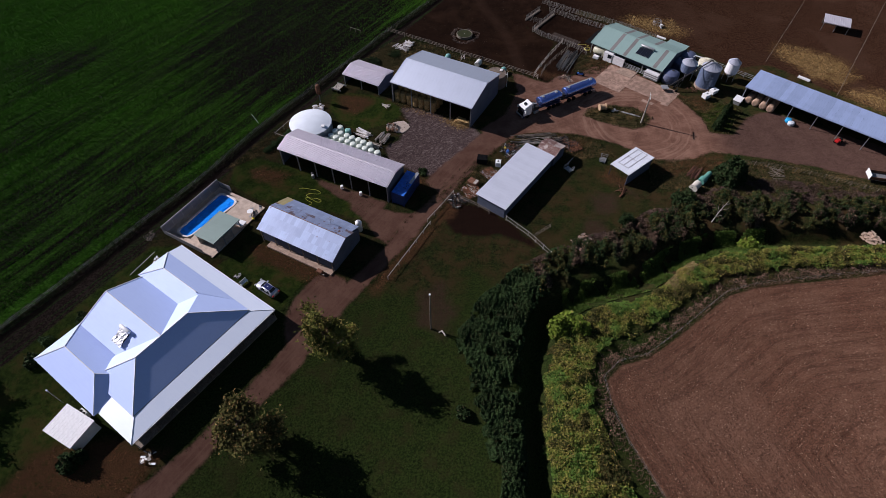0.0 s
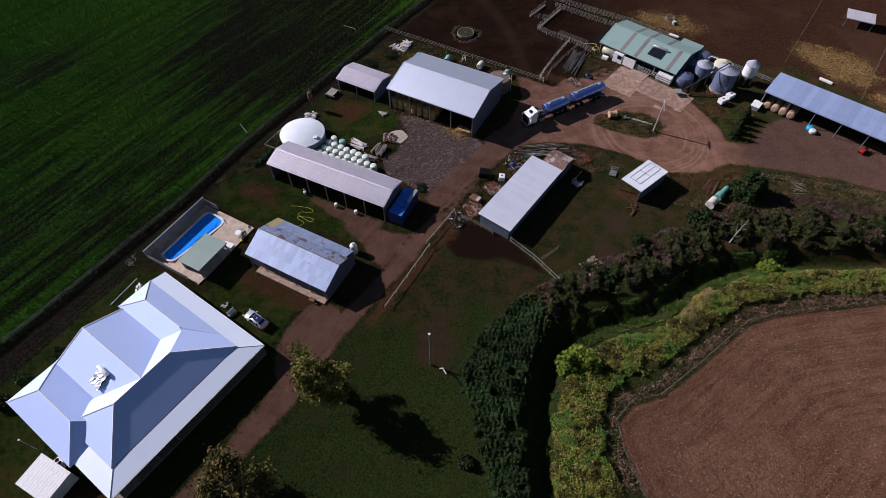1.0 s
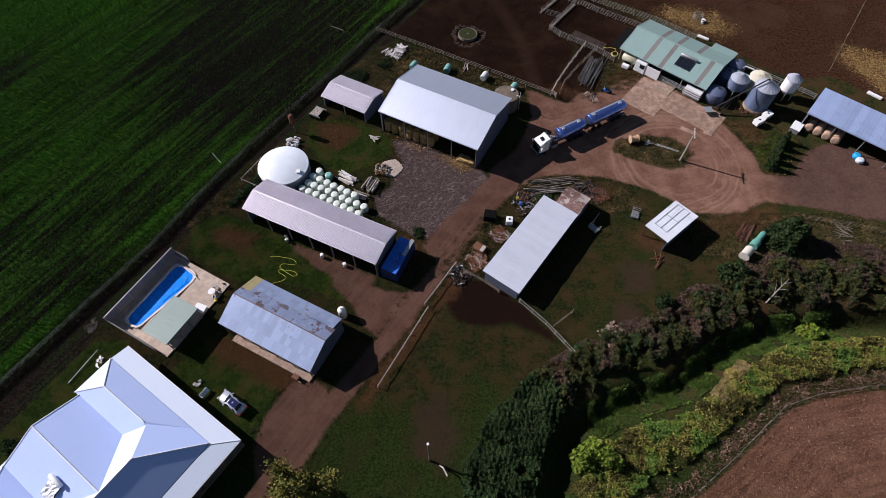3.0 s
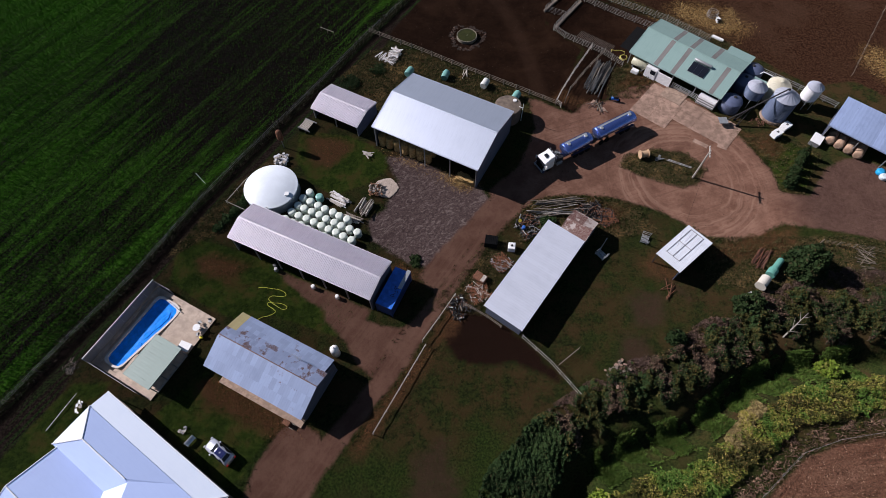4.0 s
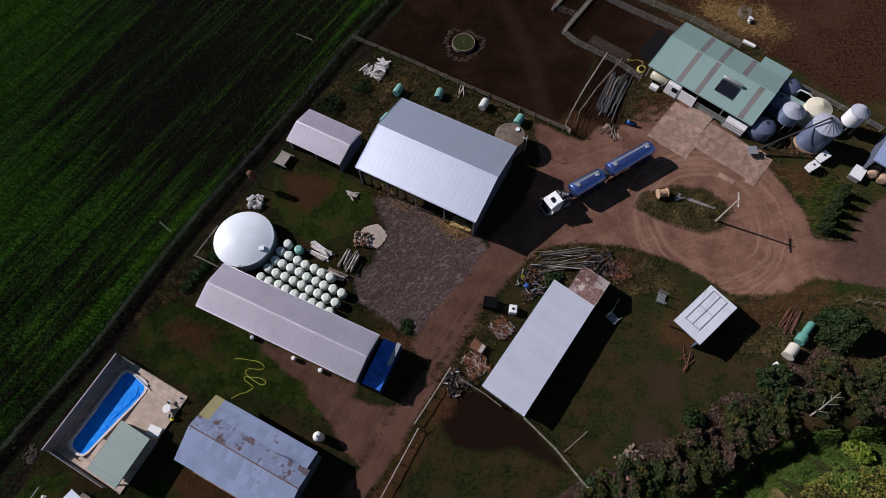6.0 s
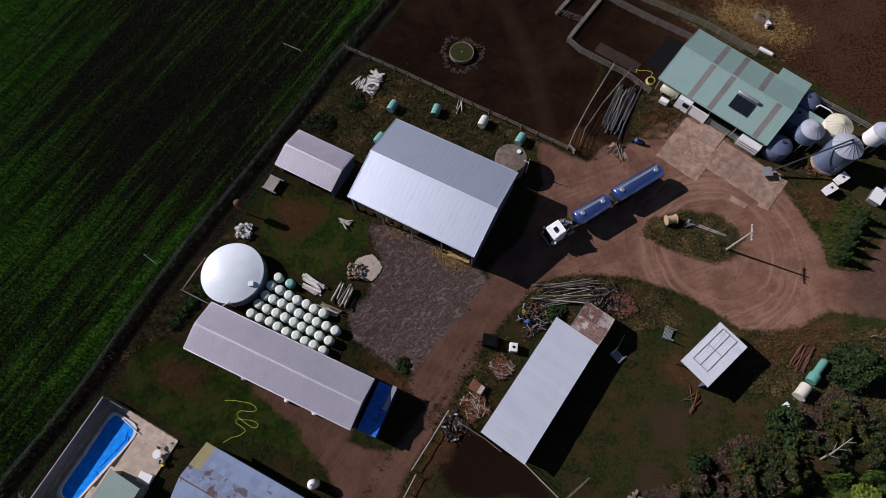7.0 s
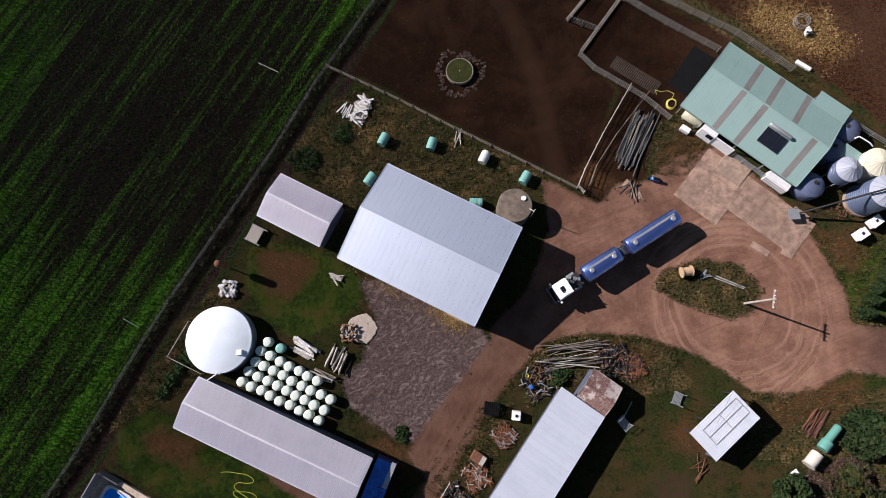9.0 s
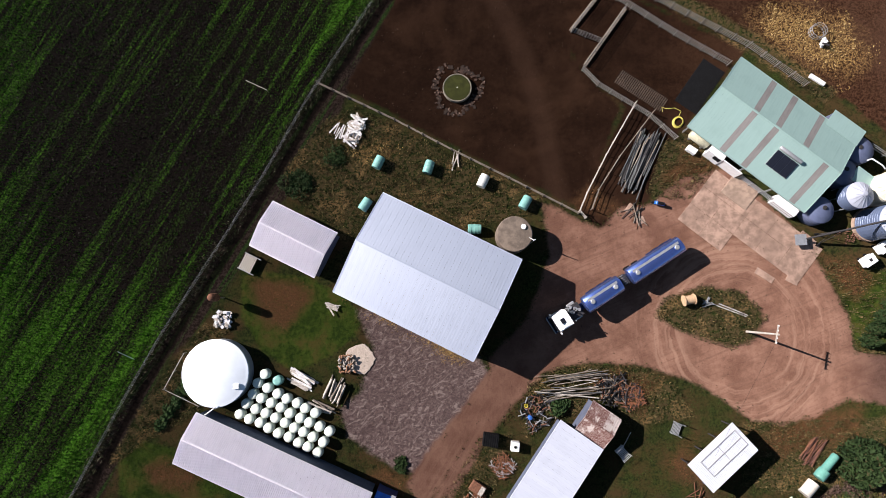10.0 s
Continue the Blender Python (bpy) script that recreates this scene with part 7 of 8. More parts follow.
stick_pile("charred_heap", "heap of charred timber and tangled wire by the rusty shed", "burnt heap", 24.6, 87.6, 10, 110, 1.6, 1.8, 0.07, [M_DARK, M_BLACK, M_DARK, M_TIMBER, M_RUSTY], 108, False, 0.1, 80, "stick")
stick_pile("scrap_heap", "tangle of scrap metal and pipes in the weeds", "scrap", 14.4, 85.4, 30, 130, 1.0, 2.1, 0.07, [M_DARK, M_STEEL, M_BLACK, M_RUSTY, M_TIMBER, M_DARK], 9, False, 0.1, 60, "scrap")
stick_pile("brush_heap", "burnt brush heap with orange dry twigs", "brush heap", 27.2, 86.9, 20, 130, 1.2, 1.5, 0.045, [M_ORANGE, M_RUSTY, M_ORANGE, M_DARK], 10, False, 0.1, 70, "twig")
stick_pile("brush_heap", "heap of rusty scrap and orange dry brush", "brush heap", 5.6, 73.6, 20, 120, 1.2, 1.5, 0.05, [M_ORANGE, M_RUSTY, M_ORANGE, M_PALE_TIMBER], 11, False, 0.1, 80, "twig")
stick_pile("brush_heap", "heap of rusty scrap and orange dry brush", "brush heap", 9.4, 78.6, 40, 100, 1.1, 1.3, 0.05, [M_RUSTY, M_ORANGE, M_STEEL], 13, False, 0.1, 80, "twig")
stick_pile("scrap_heap", "tangle of scrap, tyres and white tins by the gate", "scrap", 2.6, 71.0, 40, 110, 0.7, 1.6, 0.09, [M_BLACK, M_DARK, M_DARK, M_RUSTY, M_TIMBER, M_DARK, M_DARK, WHITE_BOARDS], 14, False, 0.1, 80, "scrap")
stick_pile("iron_stack", "stack of rusty iron bars by the green tanks", "iron stack", 50.4, 78.8, 50, 26, 3.8, 1.1, 0.07, [M_RUSTY, plain("dark_rust", (0.1, 0.045, 0.035), 0.9, 0, 0.4)], 15, False, 0.05, 6, "bar")
stick_pile("rusty_harrow", "rusted iron frame lying on the grass", "iron frame", 34.6, 73.6, 20, 8, 2.6, 0.9, 0.05, [M_RUSTY], 16, False, 0.05, 50, "bar")
stick_pile("broken_slab_heap", "heap of broken concrete on the creek bank", "rubble", 24.9, 60.6, 28, 110, 0.5, 1.6, 0.13, [plain("pink_rubble", (0.34, 0.22, 0.17), 0.95, 0, 0.4), M_TIMBER], 17, True, 0.05, 60, "lump")
stick_pile("broken_slab_heap", "heap of pale rubble beyond the creek", "rubble", 78.4, 62.8, 10, 90, 0.6, 1.4, 0.15, [plain("pale_rubble", (0.5, 0.36, 0.27), 0.95, 0, 0.4)], 18, True, 1.6, 60, "lump")
stick_pile("fallen_rails", "fallen pale fence rails among brush", "timber pile", 66.6, 78.4, -20, 14, 3.0, 1.6, 0.045, [M_TIMBER], 19, False, 0.1, 30, "rail")
stick_pile("plank_bundle", "bundle of pale planks by the shed's front wall", "timber pile", -12.9, 100.4, -20, 8, 1.9, 0.5, 0.09, [M_PALE_TIMBER], 20, True, 0.05, 14)
stick_pile("hose_frame", "aluminium frame leaning in the weeds", "frame", 4.9, 120.2, 70, 7, 2.6, 0.4, 0.05, [M_PALE_TIMBER], 21, False, 0.1, 12, "bar")
stick_pile("rail_scrap", "old rails and posts lying at the yard's edge", "scrap", 29.4, 111.6, 60, 12, 3.0, 1.0, 0.06, [M_TIMBER, M_RUSTY, M_DARK], 22, False, 0.05, 30, "bar")

# ---- single things about the yard ----
bench = thing("slatted_cart", "low slatted timber trolley by the garage", "trolley", spot(-24.3, 106.9, 62))
for k in range(7):
    part("slat", boxed(-1.1, 1.1, -0.9 + 0.26 * k, -0.72 + 0.26 * k, 0.75, 0.8), M_PALE_TIMBER, bench)
for x in (-1.15, 1.15):
    part("side_rail", boxed(x - 0.05, x + 0.05, -1.5, 1.0, 0.6, 0.9), M_STEEL, bench)
    for y in (-0.7, 0.7):
        wheel(bench, x, y, 0.3, 0.12)
bm = bmesh.new()
rod(bm, (0, 0, 0), (0, 0, 3.6), 0.09)
ds = thing("gas_float", "rust-red ball tank on a post", "tank", spot(-27.9, 102.3))
part("post", bm, M_STEEL, ds)
bm = bmesh.new()
lathe(bm, [(0, 2.0), (0.45, 2.15), (0.55, 2.6), (0.5, 4.1), (0.3, 4.3), (0, 4.35)], 16)
part("tank", bm, M_RUSTY, ds, smooth=True)
bin_ = thing("black_bin", "black slatted rubbish bin trailer", "bin", spot(7.9, 82.1, -10))
part("body", boxed(-1.0, 1.0, -0.8, 0.8, 0.1, 1.25), M_BLACK, bin_)
for k in range(7):
    part("slat", boxed(-1.0 + 0.28 * k, -0.88 + 0.28 * k, -0.82, 0.82, 1.25, 1.32), M_BLACK, bin_)
ibc = thing("white_tote", "white plastic liquid tote with dark cap", "tote", spot(11.1, 81.1, -8))
part("bottle", soft_box(-0.55, 0.55, -0.6, 0.6, 0.12, 1.1, 0.08), M_WHITE, ibc)
part("pallet", boxed(-0.6, 0.6, -0.65, 0.65, 0, 0.12), M_TIMBER, ibc)
bm = bmesh.new()
lathe(bm, [(0, 1.1), (0.2, 1.1), (0.18, 1.18), (0, 1.19)], 12)
part("cap", bm, M_BLACK, ibc)
bm = bmesh.new()
lathe(bm, [(0, 0), (0.3, 0), (0.32, 0.3), (0.3, 0.85), (0.24, 0.9), (0, 0.88)], 16)
solo("blue_drum", bm, plain("drum_blue", (0.03, 0.12, 0.42), 0.45), spot(13.3, 84.7), "dark blue plastic drum among the scrap", "drum", smooth=True)
bm = bmesh.new()
lathe(bm, [(0, 0), (0.22, 0), (0.27, 0.36), (0.24, 0.38), (0.2, 0.1), (0, 0.08)], 14)
solo("yellow_bucket", bm, plain("bucket_yellow", (0.6, 0.5, 0.06), 0.5), spot(12.9, 86.2), "yellow plastic bucket at the scrap's edge", "bucket", smooth=True)
rt = thing("rusty_tray", "rusty brown vehicle tray lying by the drive", "tray", spot(5.9, 75.9, -35))
part("tray", soft_box(-1.0, 1.0, -0.7, 0.7, 0.1, 0.7, 0.08), M_RUSTY, rt)
part("panel", boxed(0.3, 0.9, -0.6, 0.6, 0.7, 0.74), M_PALE_TIMBER, rt)
for x, y, a in ((32.6, 82.5, 65), (25.2, 79.7, -52)):
    t = thing("steel_cradle", "small galvanised bale cradle frame on grass", "bale feeder", spot(x, y, a), "bale cradles")
    for s in (-0.75, 0.75):
        for q in (-0.55, 0.55):
            bm = bmesh.new()
            rod(bm, (s, q, 0), (s * 1.1, q * 1.2, 1.25), 0.04)
            part("leg", bm, M_GALV, t)
        for z in (0.3, 0.8, 1.2):
            bm = bmesh.new()
            rod(bm, (s, -0.62, z), (s, 0.62, z), 0.035)
            part("bar", bm, M_GALV, t)
    for k in range(7):
        part("floor_slat", boxed(-0.75, 0.75, -0.55 + 0.17 * k, -0.45 + 0.17 * k, 0.28, 0.33), M_GALV, t)
    if x < 30:
        bm = bmesh.new()
        rod(bm, (-0.8, 0.6, 1.2), (-1.4, 2.6, 0.9), 0.05)
        part("drawbar", bm, M_PALE_TIMBER, t)
gp = thing("green_culvert", "teal plastic culvert tank in two stepped lengths", "tank", spot(51.4, 76.7, 45))
bm = bmesh.new()
lathe(bm, [(0, -0.2), (0.5, -0.2), (0.5, 2.2), (0.42, 2.4), (0, 2.4)], 18, pose(0, 0, 0.55, 0, 90, 0))
part("barrel", bm, plain("teal_culvert", (0.1, 0.28, 0.235), 0.5, 0, 0.15), gp, smooth=False)
bm = bmesh.new()
lathe(bm, [(0, -1.5), (0.66, -1.5), (0.72, -1.3), (0.72, -0.2), (0, -0.2)], 18, pose(0, 0, 0.7, 0, 90, 0))
part("socket", bm, bpy.data.materials["teal_culvert"], gp)
wp = thing("pale_drum", "cream plastic drum lying open-ended", "drum", spot(49.0, 74.5, 45))
bm = bmesh.new()
lathe(bm, [(0.72, -1.1), (0.84, -1.1), (0.74, -0.8), (0.74, 0.9), (0, 0.95)], 18, pose(0, 0, 0.8, 0, 90, 0))
part("drum", bm, plain("cream_drum", (0.55, 0.52, 0.46), 0.5, 0, 0.12), wp)
solo("plastic_sheet", soft_box(-0.7, 0.7, -0.35, 0.35, 0.05, 0.12, 0.03, 1), M_WHITE, spot(46.6, 72.6, 30), "white plastic panel lying on the grass", "panel")
sept = thing("poly_tank", "small white round tank beside the cottage", "water tank", spot(-15.4, 64.4))
bm = bmesh.new()
lathe(bm, [(0, 0), (0.62, 0), (0.62, 2.0), (0.55, 2.15), (0.2, 2.4), (0, 2.42)], 22)
part("vessel", bm, M_WHITE, sept, smooth=True)
bm = bmesh.new()
lathe(bm, [(0, 2.4), (0.14, 2.4), (0.12, 2.5), (0, 2.5)], 10)
part("lid", bm, M_STEEL, sept)


def flowing(pts, steps=5):
    """A smooth line through the points."""
    out = []
    for i in range(len(pts) - 1):
        a, b, c, d = (Vector(pts[max(0, min(len(pts) - 1, i + k))]) for k in (-1, 0, 1, 2))
        for k in range(steps):
            t = k / steps
            out.append(tuple(0.5 * (2 * b + (c - a) * t + (2 * a - 5 * b + 4 * c - d) * t * t + (3 * b - a - 3 * c + d) * t ** 3)))
    return out + [tuple(pts[-1])]


hs = thing("garden_hose", "yellow-green garden hose lying loose on the lawn", "hose", spot(-25.5, 72.0))
o = hs.matrix_world.translation.copy()
path = [(-28.3, 75.0), (-27.2, 75.0), (-26.1, 74.8), (-25.0, 74.6), (-24.1, 74.1), (-24.0, 73.6), (-24.9, 73.5), (-26.0, 73.6), (-26.5, 73.1), (-25.8, 72.5), (-24.8, 72.4), (-23.9, 72.1), (-23.5, 71.6), (-24.2, 71.4), (-25.2, 72.0), (-26.3, 72.6), (-26.5, 72.1), (-25.6, 71.5), (-25.2, 71.0), (-26.1, 70.4), (-27.0, 70.2), (-28.0, 69.6)]
bm = bmesh.new()
tube(bm, [(x - o.x, y - o.y, G(x, y) - o.z + 0.05) for x, y in flowing(path)], 0.04, 5)
part("hose", bm, plain("lime_hose", (0.45, 0.48, 0.06), 0.5), hs)
spool = thing("cable_drum", "pale timber cable drum on the island of weeds", "cable drum", spot(35.6, 99.4, 8))
bm = bmesh.new()
lathe(bm, [(0, -0.75), (0.75, -0.75), (0.75, -0.65), (0.6, -0.65), (0.6, 0.65), (0.75, 0.65), (0.75, 0.75), (0, 0.75)], 22, pose(0, 0, 0.76, 0, 90, 0))
part("drum", bm, plain("drum_wood", (0.46, 0.31, 0.19), 0.85, 0, 0.25), spool)
stick_pile("steel_offcuts", "small pile of grey steel offcuts behind the drum", "scrap", 38.4, 98.8, 20, 10, 1.5, 0.5, 0.06, [M_STEEL, M_GALV], 23, False, 0.05, 40, "bar")
stick_pile("long_pipe", "long pale pipe lying across the weeds", "pipe", 42.0, 97.6, -28, 2, 4.4, 0.3, 0.05, [WHITE_BOARDS], 24, False, 0.05, 4, "pipe")
fd = thing("ring_feeder", "round bale feeder with a broken bale in straw", "feeder", spot(57.2, 136.6))
for z in (0.3, 0.7, 1.1):
    bm = bmesh.new()
    tube(bm, [(1.05 * math.cos(a), 1.05 * math.sin(a), z) for a in np.linspace(0, 6.28, 20)], 0.035, 5)
    part("ring", bm, M_STEEL, fd)
for k in range(12):
    a = 2 * math.pi * k / 12
    bm = bmesh.new()
    rod(bm, (1.05 * math.cos(a), 1.05 * math.sin(a), 0), (1.05 * math.cos(a), 1.05 * math.sin(a), 1.1), 0.03)
    part("upright", bm, M_STEEL, fd)
stick_pile("torn_wrap", "torn white bale wrap lying by the feeder", "plastic wrap", 57.9, 134.9, 30, 10, 0.9, 0.4, 0.2, [M_WHITE, M_DARK], 25, True, 0.05, 60, "scrap")
solo("white_trough", soft_box(-1.2, 1.2, -0.3, 0.3, 0, 0.4, 0.06, 1), M_WHITE, spot(56.6, 129.6, -38), "long white feed trough in the straw", "trough")
solo("white_trough", soft_box(-1.4, 1.4, -0.35, 0.35, 0, 0.4, 0.06, 1), M_WHITE, spot(86.0, 111.4, -45), "long white feed trough in the straw", "trough")
sc = thing("blue_quad_bike", "small blue motorbike lying by the yard", "motorbike", spot(32.8, 112.8, -15))
part("frame", soft_box(-0.7, 0.7, -0.22, 0.22, 0.35, 0.75, 0.06), plain("bike_blue", (0.02, 0.16, 0.6), 0.35), sc)
part("saddle", soft_box(-0.3, 0.6, -0.2, 0.2, 0.75, 0.9, 0.05), M_BLACK, sc)
wheel(sc, -0.75, 0, 0.32, 0.18)
wheel(sc, 0.75, 0, 0.32, 0.18)
bm = bmesh.new()
rod(bm, (-0.55, -0.4, 1.0), (-0.55, 0.4, 1.0), 0.03)
part("handlebar", bm, M_GALV, sc)
pb = thing("pallet_bike", "old rusty garden barrow by the cottage", "barrow", spot(-21.2, 54.6, -30))
part("tray", soft_box(-0.6, 0.5, -0.35, 0.35, 0.4, 0.75, 0.08), M_RUSTY, pb)
wheel(pb, -0.8, 0, 0.25, 0.1)
for s in (-0.3, 0.3):
    bm = bmesh.new()
    rod(bm, (0.4, s, 0.5), (1.2, s, 0.65), 0.03)
    part("handle", bm, M_PALE_TIMBER, pb)
gs = thing("garden_bench", "white iron garden seat beside the house", "bench", spot(-33.8, 52.4, 55))
part("seat", soft_box(-0.7, 0.7, -0.25, 0.25, 0.42, 0.48, 0.02), M_WHITE, gs)
part("backrest", soft_box(-0.7, 0.7, 0.22, 0.28, 0.48, 0.95, 0.02), M_WHITE, gs)
for x in (-0.6, 0.6):
    part("leg", boxed(x - 0.04, x + 0.04, -0.22, 0.22, 0, 0.42), M_WHITE, gs)
stick_pile("garden_pots", "small white pots and pale offcuts beside the verandah", "garden pots", -35.2, 54.0, -35, 9, 0.45, 0.5, 0.1, [M_WHITE, M_PALE_TIMBER, M_STEEL], 29, True, 0.05, 70, "pot")
stick_pile("garden_stuff", "clutter of white pots and chairs by the verandah steps", "garden clutter", -40.2, 23.4, 0, 18, 0.6, 0.9, 0.12, [M_WHITE, M_PALE_TIMBER, M_DARK], 26, True, 0.05, 70, "pot")
stick_pile("garden_stuff", "clutter of pots and boxes by the house corner", "garden clutter", -50.2, 57.0, -35, 9, 0.5, 0.7, 0.12, [M_WHITE, M_PALE_TIMBER, M_STEEL], 27, True, 0.05, 70, "pot")
stick_pile("prunings_heap", "heap of grey garden prunings outside the pool fence", "brush heap", -53.4, 62.8, 50, 40, 0.9, 0.8, 0.03, [M_TIMBER, M_DARK, M_TIMBER], 61, False, 0.02, 80, "twig")
stick_pile("fallen_pole", "long pale pole lying on the lawn", "pole", -52.2, 57.0, 62, 1, 8.5, 0.1, 0.07, [WHITE_BOARDS], 28, False, 0.1, 0.1, "pole")
aer = thing("aerial_mast", "thin steel aerial mast with a knob top", "mast", spot(-55.2, 31.2))
bm = bmesh.new()
rod(bm, (0, 0, 0), (0, 0, 4.2), 0.05)
part("mast", bm, M_STEEL, aer)
bm = bmesh.new()
lathe(bm, [(0, 4.2), (0.12, 4.25), (0.12, 4.4), (0, 4.45)], 10)
part("knob", bm, M_WHITE, aer)

# ---- under the machinery shed ----
lying = straw_bale_mesh(0.78, 1.3, 77, "round_bale", plain("pinkish_hay", (0.42, 0.28, 0.2), 0.95, 0, 0.4, 9, 0.6))
for c in range(4):
    for r in range(3):
        m = MS_AT @ pose(-16.4 + 1.65 * c, -3.9 + 1.4 * r, 0.79, 90, 0, 0) @ pose(0, 0, -0.65)
        solo("round_bale", lying, None, m, "round hay bale lying under the machinery shed", "hay bale", "bales in the machinery shed")
solo("white_sheet_lid", soft_box(-0.9, 0.9, -1.3, 1.3, 0.9, 1.0, 0.03, 1), M_WHITE, MS_AT @ pose(-18.2, -5.4, 0, 0, 0, 0), "white flat-topped bin beside the bales", "bin")
solo("white_bin_body", boxed(-0.8, 0.8, -1.2, 1.2, 0, 0.9), M_STEEL, MS_AT @ pose(-18.2, -5.4, 0), "grey steel bin body beside the bales", "bin")
for x, y, c in ((-7.0, -4.9, (0.02, 0.35, 0.7)), (-6.2, -5.6, (0.6, 0.66, 0.72))):
    solo("tarp_bundle", lumpy_bale(0.7, 0.7, 3), plain("tarp_bundle_%d" % int(c[0] * 100), c, 0.45), MS_AT @ pose(x, y, 0), "bundled blue and white plastic sheeting", "plastic bundle", smooth=True)
mw = thing("red_mower", "red ride-on mower at the shed's edge", "mower", MS_AT @ pose(3.4, -5.0, 0, 0, 0, 70))
part("hood", soft_box(-0.9, 0.1, -0.4, 0.4, 0.35, 0.9, 0.1), plain("mower_red", (0.45, 0.02, 0.02), 0.35), mw)
part("saddle", soft_box(0.3, 0.8, -0.3, 0.3, 0.5, 0.95, 0.06), M_BLACK, mw)
for x in (-0.6, 0.6):
    for s in (-0.45, 0.45):
        wheel(mw, x, s, 0.28, 0.18)
tl = thing("tip_trailer", "white-sided farm tip trailer with dark tray", "trailer", spot(86.0, 77.0, -12))
part("bed", boxed(-2.2, 2.2, -1.1, 1.1, 0.7, 0.85), M_STEEL, tl)
for y in (-1.1, 1.1):
    part("side", boxed(-2.2, 2.2, y - 0.04, y + 0.04, 0.85, 1.5), M_RUSTY, tl)
part("front_board", boxed(-2.26, -2.18, -1.1, 1.1, 0.85, 1.9), M_WHITE, tl)
for x in (-1.2, 1.2):
    for s in (-1.0, 1.0):
        wheel(tl, x, s, 0.4, 0.22)

# ---- clutter inside the long barn: a parked tractor and bins at the posts ----
B_AT = pose(-20.1, 79.2, -0.45, 0, 0, -25.6)
for x, y, c in ((-4.6, -3.7, M_GALV), (2.2, -3.8, M_WHITE), (6.4, -3.7, M_WHITE), (-5.1, -3.2, M_POLY)):
    bm = bmesh.new()
    lathe(bm, [(0, 0), (0.3, 0), (0.3, 0.7), (0.22, 0.74), (0, 0.74)], 12)
    solo("feed_tub", bm, c, B_AT @ pose(x, y, 0.02), "round feed tub at the barn's open front", "tub")


# ---- trees ----
M_BARK = plain("grey_bark", (0.13, 0.1, 0.075), 0.95, 0, 0.4, 4, 0.6)
L_GUM = leafy("gum_leaf", (0.14, 0.14, 0.03), (0.05, 0.06, 0.016), (0.24, 0.18, 0.06), 0.2)
L_GUM2 = leafy("gum_leaf_dull", (0.11, 0.1, 0.03), (0.04, 0.042, 0.016), (0.2, 0.13, 0.05), 0.25)
L_DARK = leafy("dark_shrub_leaf", (0.034, 0.056, 0.02), (0.011, 0.021, 0.009), (0.05, 0.04, 0.02), 0.08)
L_VINE = leafy("creek_vine_leaf", (0.05, 0.085, 0.03), (0.014, 0.03, 0.012), (0.05, 0.055, 0.02), 0.08)
L_OLIVE = leafy("olive_shrub_leaf", (0.08, 0.076, 0.024), (0.028, 0.031, 0.011), (0.13, 0.085, 0.03), 0.15)
L_BROWN = leafy("dry_shrub_twig", (0.1, 0.066, 0.048), (0.042, 0.028, 0.021), (0.18, 0.115, 0.08), 0.18)
L_MAUVE = leafy("mauve_dry_shrub", (0.11, 0.07, 0.058), (0.042, 0.027, 0.023), (0.16, 0.11, 0.09), 0.15)
L_BRIGHT = leafy("bright_bush_leaf", (0.16, 0.22, 0.03), (0.05, 0.085, 0.012), (0.16, 0.15, 0.04), 0.12)
L_GREENREED = leafy("fresh_reed", (0.12, 0.21, 0.04), (0.04, 0.085, 0.016), (0.2, 0.2, 0.06), 0.1)
L_TAN = leafy("tan_reed", (0.25, 0.19, 0.085), (0.12, 0.088, 0.04), (0.32, 0.25, 0.12), 0.2)
L_FRINGE = leafy("fringe_grass", (0.24, 0.15, 0.105), (0.09, 0.055, 0.04), (0.32, 0.22, 0.15), 0.2)
L_REED = leafy("creek_reed", (0.29, 0.25, 0.056), (0.1, 0.094, 0.025), (0.36, 0.28, 0.1), 0.15)
L_REED2 = leafy("green_reed", (0.18, 0.215, 0.038), (0.06, 0.083, 0.016), (0.28, 0.25, 0.07), 0.15)


